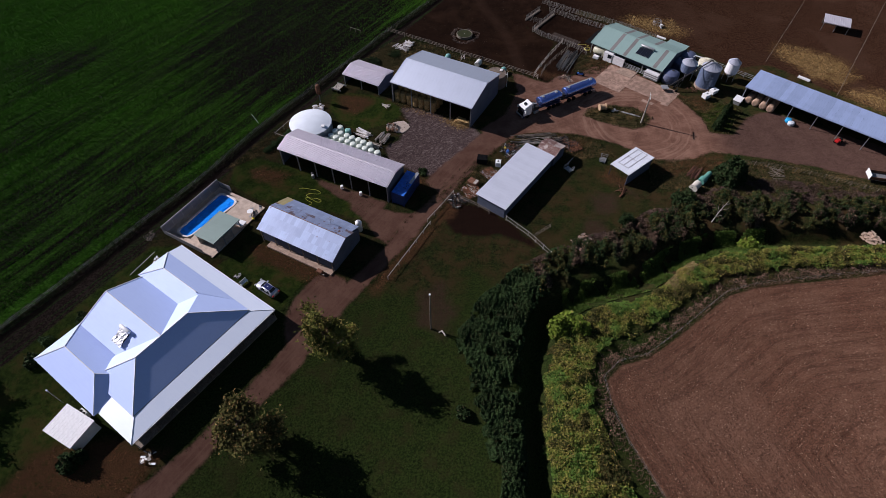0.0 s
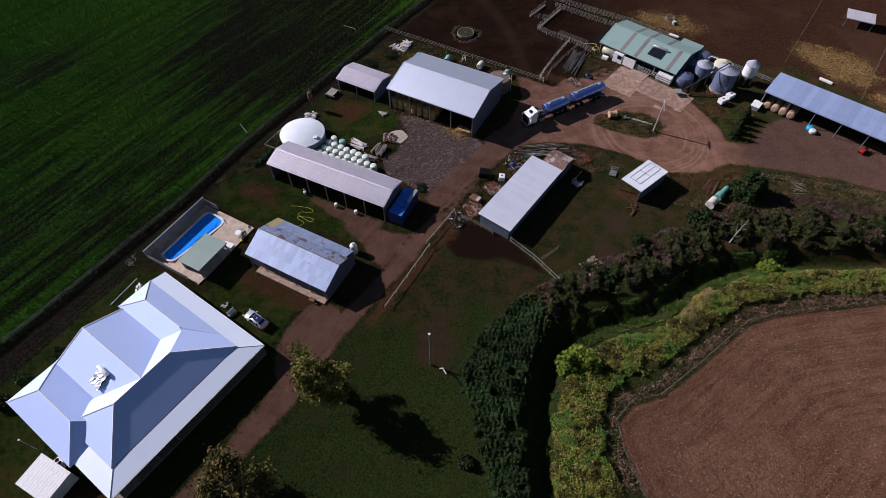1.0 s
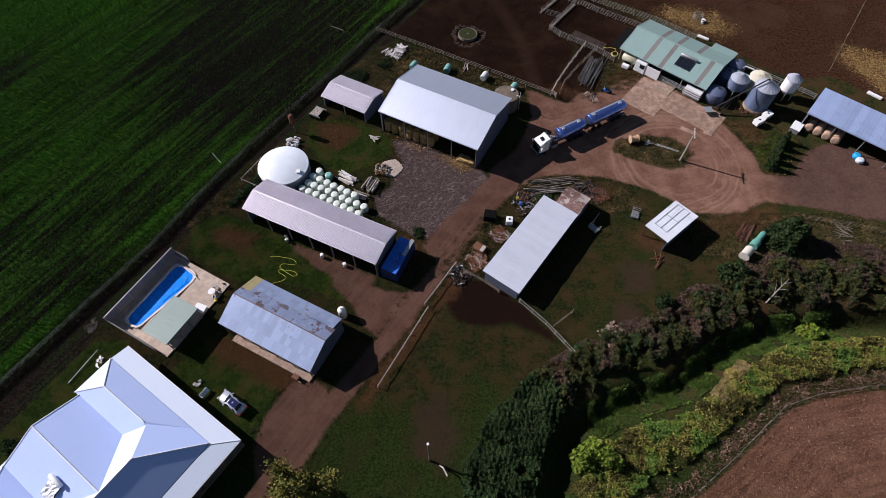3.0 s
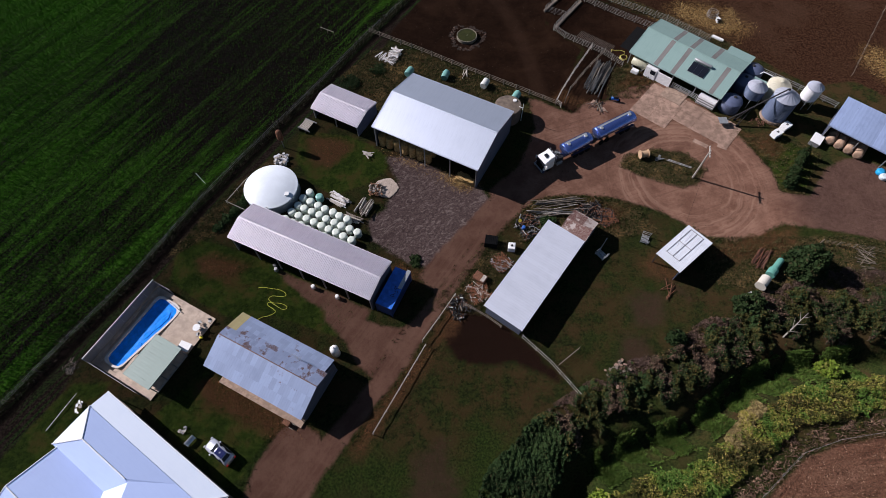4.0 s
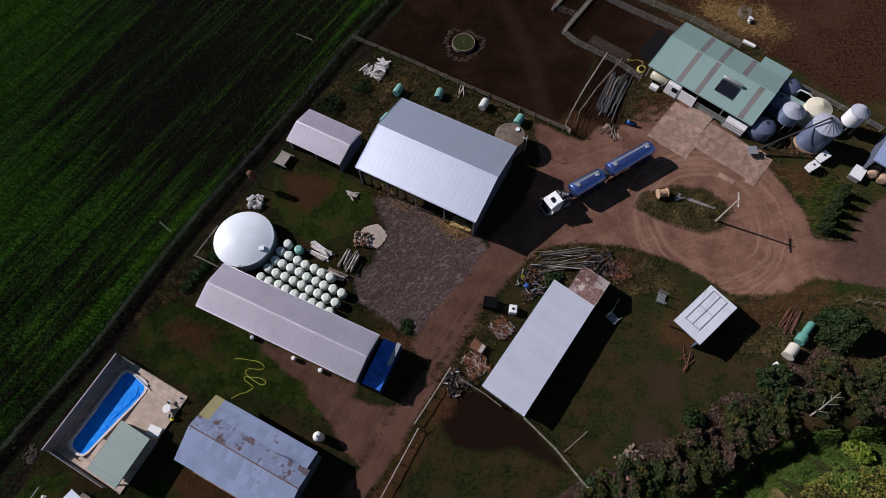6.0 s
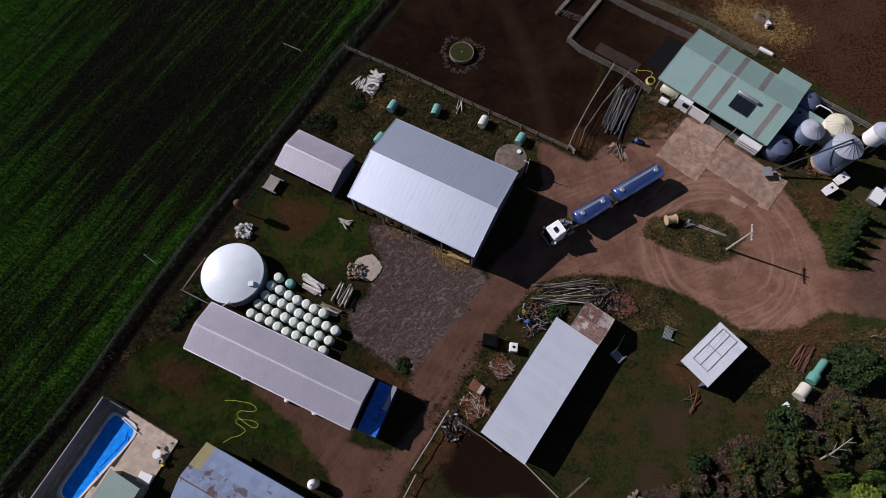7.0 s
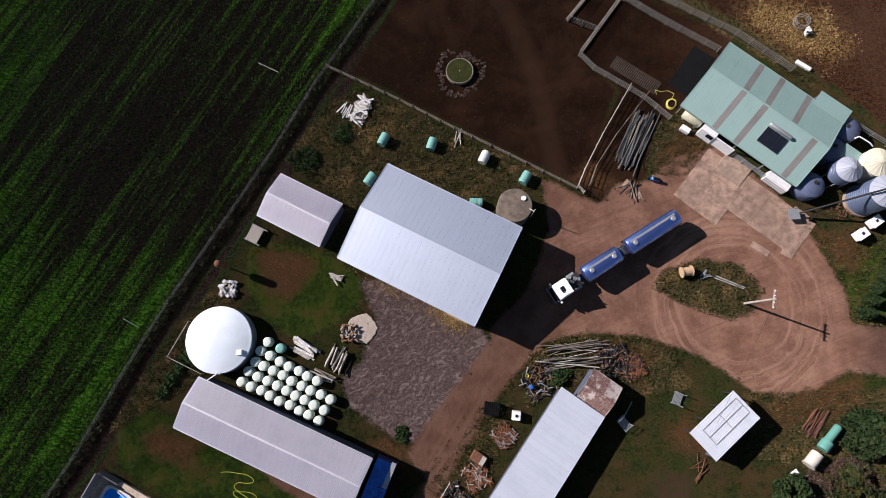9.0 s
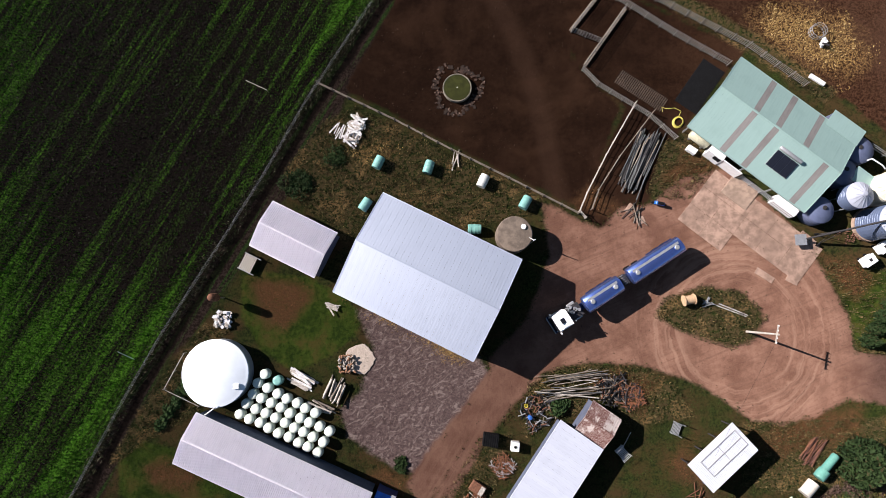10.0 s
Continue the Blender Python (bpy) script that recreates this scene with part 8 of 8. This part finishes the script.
def tree(name, label, x, y, h, spread, leaf, seed, n_leaf=5200, leaf_size=0.3, first=0.28, lean=(0.0, 0.0)):
    """Trunk, limbs that fork upwards, and leaf clumps at the limb ends."""
    rnd = random.Random(seed)
    rng = np.random.default_rng(seed)
    t = thing(name, label, "tree", spot(x, y))
    bm = bmesh.new()
    pts = [(lean[0] * f * h + rnd.uniform(-0.15, 0.15) * f * 2, lean[1] * f * h + rnd.uniform(-0.15, 0.15) * f * 2, f * h * 0.8 - 0.1) for f in np.linspace(0, 1, 7)]
    tube(bm, pts, [0.32 * h / 12 * (1 - 0.75 * k / 6) for k in range(7)], 9)
    part("trunk", bm, M_BARK, t)
    tips = []
    for k in range(17):
        f = first + (0.98 - first) * (k + rnd.random() * 0.7) / 17
        base = Vector(pts[min(6, int(f * 6))])
        a = 2.4 * k + rnd.uniform(-0.5, 0.5)
        r = spread * (0.55 + 0.5 * math.sin(math.pi * min(1, (f - first) / (1 - first) * 0.75 + 0.2))) * rnd.uniform(0.65, 1.1)
        end = base + Vector((math.cos(a) * r, math.sin(a) * r, h * 0.16 * rnd.uniform(0.4, 1.2)))
        mid = (base + end) / 2 + Vector((0, 0, -0.05 * h * rnd.random()))
        bm = bmesh.new()
        tube(bm, [base, mid, end], [0.11 * h / 12, 0.07 * h / 12, 0.025], 6)
        part("limb", bm, M_BARK, t)
        tips += [end, mid * 0.35 + end * 0.65, end + Vector((rnd.uniform(-1, 1), rnd.uniform(-1, 1), rnd.uniform(0, 1))) * spread * 0.3]
    tips.append(Vector(pts[-1]) + Vector((0, 0, 0.12 * h)))
    c = np.array([p[:] for p in tips])
    rad = np.array([spread * rnd.uniform(0.13, 0.33) for _ in tips])
    who = rng.integers(0, len(c), n_leaf)
    d = rng.normal(size=(n_leaf, 3))
    d /= np.linalg.norm(d, axis=1)[:, None]
    pos = c[who] + rng.normal(size=(n_leaf, 3)) * (rad[who] * rng.choice([0.45, 0.8], n_leaf))[:, None] * np.array([1, 1, 0.85])
    part("crown", leaves("crown", pos, leaf_size, leaf, rng, 0.3, 1.6), None, t)


def bush(name, label, x, y, r, h, leaf, seed, n=2600, size=0.24, cone=0.0):
    """A rounded or pointed bush: short stems under lumps of leaves."""
    rng = np.random.default_rng(seed)
    rnd = random.Random(seed)
    t = thing(name, label, "bush", spot(x, y))
    bm = bmesh.new()
    for k in range(5):
        a = 2 * math.pi * k / 5 + rnd.random()
        rod(bm, (0.1 * math.cos(a), 0.1 * math.sin(a), -0.1), (r * 0.5 * math.cos(a), r * 0.5 * math.sin(a), h * 0.6), 0.05, 0.02, 5)
    part("stem", bm, M_BARK, t)
    d = rng.normal(size=(n, 3))
    d[:, 2] = np.abs(d[:, 2]) * 0.9
    d /= np.linalg.norm(d, axis=1)[:, None]
    lobes = 1 if cone else 8
    a, far = rng.uniform(0, 2 * math.pi, lobes), np.sqrt(rng.uniform(0, 1, lobes)) * (0.0 if cone else 0.68)
    mid = np.stack([np.cos(a) * far, np.sin(a) * far, rng.uniform(-0.1, 0.15, lobes) * (lobes > 1)], 1)
    wide = np.full(lobes, 1.0) if cone else rng.uniform(0.3, 0.58, lobes)
    who = rng.integers(0, lobes, n)
    tall = np.where(wide < 0.99, wide * 1.55, 1.0)
    k = rng.uniform(0.35, 1.0, n) ** 0.5 * (1 + 0.2 * np.sin(d[:, 0] * 5 + seed) * np.sin(d[:, 1] * 6 + 2 * seed))
    pos = (mid[who] + d * k[:, None] * np.stack([wide[who], wide[who], tall[who]], 1)) * np.array([r, r, h])
    pos[:, 2] = np.maximum(pos[:, 2], 0.0)
    if cone:
        pos[:, :2] *= (1.12 - cone * pos[:, 2:3] / h)
    pos[:, 2] += 0.1
    part("crown", leaves("crown", pos, size, leaf, rng, 0.35, 1.6), None, t)


tree("gum_tree", "tall thin-crowned gum tree beside the driveway", -15.6, 38.6, 13.0, 2.7, L_GUM, 21, 12000, 0.22, 0.26, (-0.16, 0.0))
tree("gum_tree", "tall dull-leaved gum tree beside the driveway", -24.8, 25.4, 12.0, 3.0, L_GUM2, 22, 13000, 0.22, 0.26, (-0.16, 0.0))
tree("garden_tree", "leafy garden tree on the house lawn", -73.5, 34.0, 8.0, 2.6, L_DARK, 23, 4200, 0.3)
tree("garden_tree", "leafy garden tree on the house lawn", -72.0, 27.5, 8.0, 2.4, L_DARK, 24, 3600, 0.3)
bush("dark_bush", "dense dark bush beside the garden shed", -50.2, 22.9, 2.1, 3.0, L_DARK, 31, 3400)
bush("garden_bush", "clipped bush with pale flowers by the house corner", -62.4, 37.8, 1.3, 1.9, L_DARK, 32, 1700)
bush("garden_bush", "low dark garden bush behind the house", -57.6, 45.6, 1.5, 1.5, L_DARK, 33, 1500)
bush("garden_bush", "low dark garden bush behind the house", -62.0, 41.2, 1.0, 1.4, L_VINE, 34, 1100)
bush("evergreen_bush", "large dense dark evergreen bush above the creek", 56.6, 77.4, 3.0, 5.0, L_DARK, 35, 7000, 0.26, 0.45)
bush("evergreen_bush", "dark evergreen bush at the creek's edge", 45.4, 71.0, 2.0, 3.0, L_DARK, 36, 3200)
bush("evergreen_bush", "small dark bush at the fence end", 19.6, 58.0, 1.0, 1.3, L_VINE, 37, 900)
bush("evergreen_bush", "dark bush on the creek bank", 34.0, 65.4, 1.5, 2.0, L_DARK, 38, 1900)
bush("bright_bush", "bright yellow-green bush on the creek bank", 19.2, 43.2, 2.3, 3.6, L_BRIGHT, 39, 4200, 0.26)
bush("bright_bush", "bright yellow-green bush on the creek bank", 21.9, 43.4, 1.9, 3.2, L_BRIGHT, 40, 3200, 0.26)
bush("bright_bush", "bright green bush growing from the creek", 55.6, 61.0, 1.9, 2.6, L_BRIGHT, 41, 2800, 0.26)
bush("pasture_bush", "low dark clump at the end of the pasture", 2.6, 29.2, 1.3, 1.4, L_DARK, 42, 1500)
bush("weed_bush", "leafy green weed patch by the scrap", 17.4, 86.4, 1.7, 0.9, L_VINE, 43, 1500, 0.2)
bush("weed_bush", "leafy green weed patch by the barn wall", -3.9, 79.2, 1.3, 0.5, L_DARK, 44, 700, 0.16)
bush("weed_bush", "leafy green weed patch by the garage", -17.4, 117.8, 2.6, 1.0, L_DARK, 45, 1700, 0.17)
bush("weed_bush", "leafy green weeds behind the boards", -12.2, 122.0, 1.9, 0.6, L_DARK, 46, 900, 0.15)
for k, (x, y) in enumerate(((59.2, 92.9), (60.3, 94.5), (61.4, 96.1), (62.6, 97.7), (63.7, 99.2))):
    bush("conifer", "small dark conifer in a row by the loop", x, y, 0.95, 2.6, L_DARK, 50 + k, 1500, 0.18, 0.8)
for k in range(8):
    bush("garden_row", "leafy vegetable row beside the barn", -36.6 + 0.62 * k + (0.35 if k % 2 else 0), 85.6 + 0.95 * k, 0.9, 0.7, L_VINE, 60 + k, 700, 0.2)

M_DEADWOOD = plain("dead_wood", (0.27, 0.24, 0.21), 0.9, 0, 0.3, 4)
# bare dead tree leaning over the creek
dt = thing("dead_tree", "bleached bare dead tree leaning over the creek", "dead tree", spot(50.2, 66.4))
bm = bmesh.new()
tube(bm, [(-0.4, -0.4, -0.1), (0.4, 0.4, 1.4), (1.4, 1.3, 2.2), (2.5, 2.2, 2.9)], [0.13, 0.1, 0.065, 0.03], 7)
part("trunk", bm, M_DEADWOOD, dt)
for p, q in (((0.4, 0.4, 1.4), (0.65, 1.7, 2.5)), ((0.9, 0.85, 1.8), (2.1, 0.65, 2.5)), ((1.4, 1.3, 2.2), (1.4, 2.3, 2.9)), ((0.13, 0.13, 0.9), (0.9, -0.26, 1.7)), ((1.8, 1.6, 2.4), (2.7, 1.56, 3.0))):
    bm = bmesh.new()
    rod(bm, p, q, 0.05, 0.015, 5)
    part("limb", bm, M_DEADWOOD, dt)

# ---- creek banks ----
BANK_WEST = [(11.4, 4), (11.4, 18), (11.5, 25), (11.7, 34), (13.0, 41), (16.0, 47.4), (18.4, 51.4), (13, 55.4), (11, 54.6), (6.4, 50.0), (2.8, 45.4), (2.0, 41), (3.2, 34), (4.8, 28.4), (6.6, 22), (6.8, 4)]
BANK_NORTH = [(15.6, 48.6), (18.6, 51.2), (25.4, 54.4), (33.4, 57.0), (40.0, 60.2), (49.6, 64.4), (62, 65.0), (78, 64.8), (100, 65.6), (130, 68), (130, 76), (100, 73.6), (84, 72.2), (66, 73.6), (54, 74.2), (46.4, 71.6), (38, 67.2), (31, 63.6), (22, 61), (18.4, 58), (12, 54.8)]
BANK_EAST = [(14.1, 2), (13.9, 14), (14.0, 25), (14.8, 37.4), (18.8, 44.9), (25, 47.6), (34.6, 50.6), (42.8, 56.0), (50.4, 59.4), (62, 60.9), (78, 61.0), (130, 65), (130, 59), (96, 56.8), (76, 54.9), (59, 54.6), (47, 52.4), (37.4, 45.6), (28.2, 40.5), (23.2, 37.4), (22.0, 31), (23.0, 25), (25.6, 18), (28, 4)]


def scatter(poly, n, rng, x1=135.0, y0=4.0):
    xs, ys = [p[0] for p in poly], [p[1] for p in poly]
    x, y = rng.uniform(min(xs), min(x1, max(xs)), n), rng.uniform(max(y0, min(ys)), max(ys), n)
    d = inside(poly, x, y)
    k = d > 0
    return x[k], y[k], d[k]


def canopy(name, label, poly, n, high, leafs, seed, size=0.3, lump=3.2, ragged=1.0):
    """A thicket: leaves over an uneven, lumpy roof of growth; kinds of leaf drift from place to place."""
    rng = np.random.default_rng(seed)
    x, y, d = scatter(poly, n, rng)
    keep = (d + ragged * (waves(x, y, 7.0, seed + 5) + 0.5 * waves(x, y, 2.2, seed + 7)) > 0.5 * ragged) & (0.75 + ragged * 0.7 * waves(x, y, 5.5, seed + 6) > rng.uniform(0, 0.8, len(x)))
    x, y, d = x[keep], y[keep], d[keep]
    hills = 0.52 + 0.24 * waves(x, y, lump * 2.6, seed + 4) + 0.24 * waves(x, y, lump, seed) + 0.14 * waves(x, y, lump * 0.35, seed + 1)
    h = high * np.clip(hills, 0.15, 1.25) * step01(d / 1.3 + 0.25)
    z = ground_height(x, y) + h * rng.uniform(0.12, 1.0, len(x)) ** 0.5
    kind = waves(x, y, 9.0, seed + 2) + 0.5 * waves(x, y, 3.0, seed + 3) + rng.normal(0, 0.25, len(x))
    cuts = np.quantile(kind, np.cumsum([w for _, w in leafs])[:-1])
    which = np.searchsorted(cuts, kind)
    for k, (leaf, _) in enumerate(leafs):
        s = which == k
        tagged(new(name, leaves(name, np.stack([x, y, z], 1)[s], size, leaf, rng, 0.4, 1.6)), label, "shrubs", kind="stuff")


canopy("creek_thicket", "dense dark green vines and shrubs on the creek bank", BANK_WEST, 560000, 1.6, [(L_DARK, 0.5), (L_VINE, 0.5)], 71, 0.145, 2.4, 1.5)
canopy("creek_scrub", "tangled olive and brown scrub above the creek", BANK_NORTH, 1250000, 2.2, [(L_BROWN, 0.2), (L_DARK, 0.38), (L_OLIVE, 0.34), (L_VINE, 0.08)], 72, 0.145, 2.6, 2.0)
DRY_SIDE = [(13.0, 55.6), (22, 58), (30, 61), (38.0, 64.6), (48, 68.6), (60, 71.4), (76, 69.4), (92, 69), (92, 73.4), (80, 75.2), (68, 77.0), (60, 77.6), (50, 73.8), (38.4, 68.6), (30.4, 64.4), (21, 60.2)]
canopy("dry_shrubs", "low mauve-brown dry shrubs along the top of the creek bank", DRY_SIDE, 300000, 0.75, [(L_MAUVE, 0.45), (L_BROWN, 0.35), (L_OLIVE, 0.2)], 74, 0.12, 2.2, 1.0)


canopy("creek_reeds", "tall yellow-green reeds along the sunny creek bank", BANK_EAST, 1300000, 1.7, [(L_GREENREED, 0.24), (L_REED2, 0.3), (L_REED, 0.2), (L_OLIVE, 0.26)], 73, 0.13, 1.7, 0.9)
FRINGE = [(22.4, 24.6), (22.0, 31.0), (23.0, 36.8), (28.0, 40.0), (37.0, 45.2), (46.6, 52.2), (52, 54.2), (62, 55.2), (76, 56.4), (96, 58.4), (110, 60), (110, 57.6), (96, 56.6), (76, 54.4), (58.6, 52.4), (52.4, 51.7), (46.9, 50.2), (37.4, 43.0), (31.0, 38.5), (26.4, 37.3), (24.0, 35.0), (24.2, 30.6), (25.6, 25.0)]
canopy("dry_fringe", "mauve-brown dry grass between reeds and stubble field", FRINGE, 200000, 0.45, [(L_FRINGE, 0.5), (L_MAUVE, 0.3), (L_OLIVE, 0.2)], 75, 0.12, 2.0, 1.0)
canopy("tan_reeds", "patch of pale tan dry reeds above the creek", [(36.0, 50.4), (38.4, 49.2), (44.6, 55.2), (44.0, 57.6), (41.4, 56.2)], 26000, 1.5, [(L_TAN, 0.8), (L_REED, 0.2)], 76, 0.14, 1.6, 0.6)

# ---- grass, crop, weeds, litter ----


def zone_tufts(name, label, cat, mat, n, box_, test, seed, height, width, lean=0.7, lift=0.0):
    rng = np.random.default_rng(seed)
    x, y = rng.uniform(box_[0], box_[1], n), rng.uniform(box_[2], box_[3], n)
    k = test(x, y, rng)
    x, y = x[k], y[k]
    foot = np.stack([x, y, ground_height(x, y) + lift], 1)
    tagged(new(name, blades(name, foot, np.full(len(x), height), width, mat, rng, lean)), label, cat, kind="stuff")


def zone_flakes(name, label, cat, mat, n, box_, test, seed, size, lift=0.04, long=1.6):
    rng = np.random.default_rng(seed)
    x, y = rng.uniform(box_[0], box_[1], n), rng.uniform(box_[2], box_[3], n)
    k = test(x, y, rng)
    x, y = x[k], y[k]
    p = np.stack([x, y, ground_height(x, y) + lift + rng.uniform(0, 0.05, len(x))], 1)
    tagged(new(name, leaves(name, p, size, mat, rng, 1.4, long)), label, cat, kind="stuff")


def anywhere(polys, x, y):
    d = np.full(x.shape, -1e9)
    for p in polys:
        d = np.maximum(d, inside(p, x, y))
    return d


C_CROP = leafy("crop_leaf", (0.085, 0.23, 0.018), (0.018, 0.064, 0.006), (0.05, 0.06, 0.02), 0.08)
C_TRASH = leafy("soil_trash", (0.013, 0.0105, 0.009), (0.003, 0.0022, 0.0019), (0.035, 0.032, 0.028), 0.08)
C_GRASS = leafy("pasture_grass", (0.042, 0.062, 0.016), (0.016, 0.026, 0.008), (0.06, 0.05, 0.02), 0.12)
C_LAWN = leafy("lawn_grass", (0.046, 0.074, 0.014), (0.017, 0.03, 0.007), (0.06, 0.044, 0.016), 0.15)
C_WEED = leafy("weed_stem", (0.08, 0.068, 0.028), (0.017, 0.026, 0.008), (0.17, 0.125, 0.06), 0.25)
C_CHAFF = leafy("field_chaff", (0.19, 0.1, 0.063), (0.05, 0.025, 0.016), (0.33, 0.21, 0.145), 0.07)
C_LITTER = leafy("fallen_leaf", (0.17, 0.07, 0.03), (0.05, 0.025, 0.013), (0.24, 0.12, 0.05), 0.15)
C_STRAW = leafy("straw_stalk", (0.38, 0.25, 0.095), (0.15, 0.09, 0.04), (0.5, 0.36, 0.17), 0.15)
C_DRYEDGE = leafy("headland_grass", (0.06, 0.062, 0.034), (0.02, 0.03, 0.012), (0.13, 0.12, 0.085), 0.25)


def crop_test(x, y, rng):
    d = inside(CROP, x, y)
    v = -x * 0.843 + y * 0.537
    u = x * 0.537 + y * 0.843
    row = np.clip(0.5 + 0.5 * waves(u * 0.07, v, 1.1, 8) + 0.35 * waves(u * 0.05, v, 3.0, 9), 0, 1)
    return (d > 0.3) & (rng.uniform(size=len(x)) < np.clip(crop_lush(x, y) - 0.05 + 0.2 * waves(x, y, 1.5, 8), 0.1, 1) * (0.55 + 0.45 * row))


zone_tufts("young_crop", "young green crop plants in rows", "crop", C_CROP, 760000, (-140, 0, 22, 165), crop_test, 81, 0.26, 0.12, 0.6)
zone_flakes("soil_clods", "clods and old stalks on the black soil", "clods", C_TRASH, 80000, (-110, -2, 60, 160), lambda x, y, r: (inside(CROP, x, y) > 0.3) & (r.uniform(size=len(x)) < 1.05 - crop_lush(x, y)), 82, 0.13)
NOT_PASTURE = [PAD_EDGE, FRONT_DIRT, DRIVE, BRANCH, CONT_DIRT, YARD, PAD, FALLOW, MUD, CROP, LANE, PADDOCK, PENS]
zone_tufts("pasture_grass", "short rough pasture grass", "grass", C_GRASS, 340000, (-42, 70, 6, 92), lambda x, y, r: (anywhere(NOT_PASTURE, x, y) < -0.1) & (anywhere([BANK_WEST, BANK_NORTH, BANK_EAST], x, y) < -0.1) & (r.uniform(size=len(x)) < 0.55 + 0.45 * waves(x, y, 4, 9)), 83, 0.08, 0.11, 1.2)
zone_tufts("lawn_grass", "mown lawn grass", "grass", C_LAWN, 170000, (-70, -8, 12, 107), lambda x, y, r: (anywhere(LAWNS, x, y) > 0) & (r.uniform(size=len(x)) < 0.8), 84, 0.045, 0.12, 1.2)
zone_tufts("weeds", "dry and green weeds between the sheds", "weeds", C_WEED, 620000, (-45, 92, 66, 130), lambda x, y, r: (anywhere(WEEDS, x, y) > -0.3) & (r.uniform(size=len(x)) < 0.55 + 0.6 * waves(x, y, 2.5, 10)), 85, 0.22, 0.085, 1.1)
zone_flakes("field_chaff", "pale chaff and clods on the stubble field", "chaff", C_CHAFF, 260000, (23, 130, 4, 60), lambda x, y, r: (inside(FALLOW, x, y) > 0) & (x < 20 + y * 2.2), 86, 0.1)
zone_flakes("leaf_litter", "orange fallen leaves on the lawns", "leaves", C_LITTER, 110000, (-60, 66, 12, 118), lambda x, y, r: anywhere(LEAF_LITTER, x, y) + 0.8 * waves(x, y, 2, 3) > r.uniform(0, 1.0, len(x)), 87, 0.1)
zone_flakes("trampled_straw", "yellow straw trampled into the paddock", "straw", C_STRAW, 240000, (-14, 114, 90, 143), lambda x, y, r: anywhere(STRAW, x, y) + 2.2 * waves(x, y, 5.0, 4) + 0.8 * waves(x, y, 1.5, 6) > r.uniform(0.2, 3.6, len(x)), 88, 0.11, 0.04, 2.2)
zone_tufts("headland_grass", "long dry grass along the boundary fence", "grass", C_DRYEDGE, 420000, (-72, 4, 34, 152), lambda x, y, r: (np.abs(along(FENCE_LINE, x, y)) < r.uniform(0.1, 1.2, len(x))), 89, 0.5, 0.1, 0.9)
zone_tufts("verge_grass", "tufts of grass along the driveway's edge", "grass", C_GRASS, 300000, (-45, 60, 8, 118), lambda x, y, r: (np.abs(anywhere([DRIVE, YARD, PAD, BRANCH, PAD_EDGE], x, y) + 0.25 + 0.5 * waves(x, y, 2.0, 13)) < 0.45) & (r.uniform(size=len(x)) < 0.55), 90, 0.17, 0.11, 1.0)
zone_flakes("yard_stones", "small stones and dung scattered over bare ground", "stones", leafy("scattered_stone", (0.12, 0.075, 0.052), (0.045, 0.026, 0.018), (0.16, 0.11, 0.085), 0.05), 34000, (-14, 135, 66, 172), lambda x, y, r: (anywhere([YARD, PAD, PADDOCK], x, y) > 0) & (r.uniform(size=len(x)) < 0.15 + 0.4 * waves(x, y, 6, 14)), 91, 0.09)
zone_tufts("dry_verge", "brown dry weeds between reeds and field fence", "weeds", leafy("brown_verge", (0.16, 0.095, 0.066), (0.05, 0.03, 0.022), (0.24, 0.17, 0.12), 0.2), 200000, (22, 110, 8, 60), lambda x, y, r: (inside(FALLOW, x, y) < -0.2) & (along(field_line, x, y) < 0.6 + 2.3 * r.uniform(size=len(x)) + 0.8 * waves(x, y, 4, 19)) & (r.uniform(size=len(x)) < 0.8), 92, 0.3, 0.09, 1.2)
zone_tufts("creek_weeds", "low green weeds on the creek floor", "weeds", leafy("creek_weed", (0.12, 0.19, 0.04), (0.03, 0.06, 0.014), (0.1, 0.09, 0.03), 0.1), 500000, (20, 60, 44, 66), lambda x, y, r: (along(CREEK, x, y) < 2.4) & (0.3 + waves(x, y, 5, 20) > r.uniform(0, 0.9, len(x))), 93, 0.4, 0.1, 0.8)
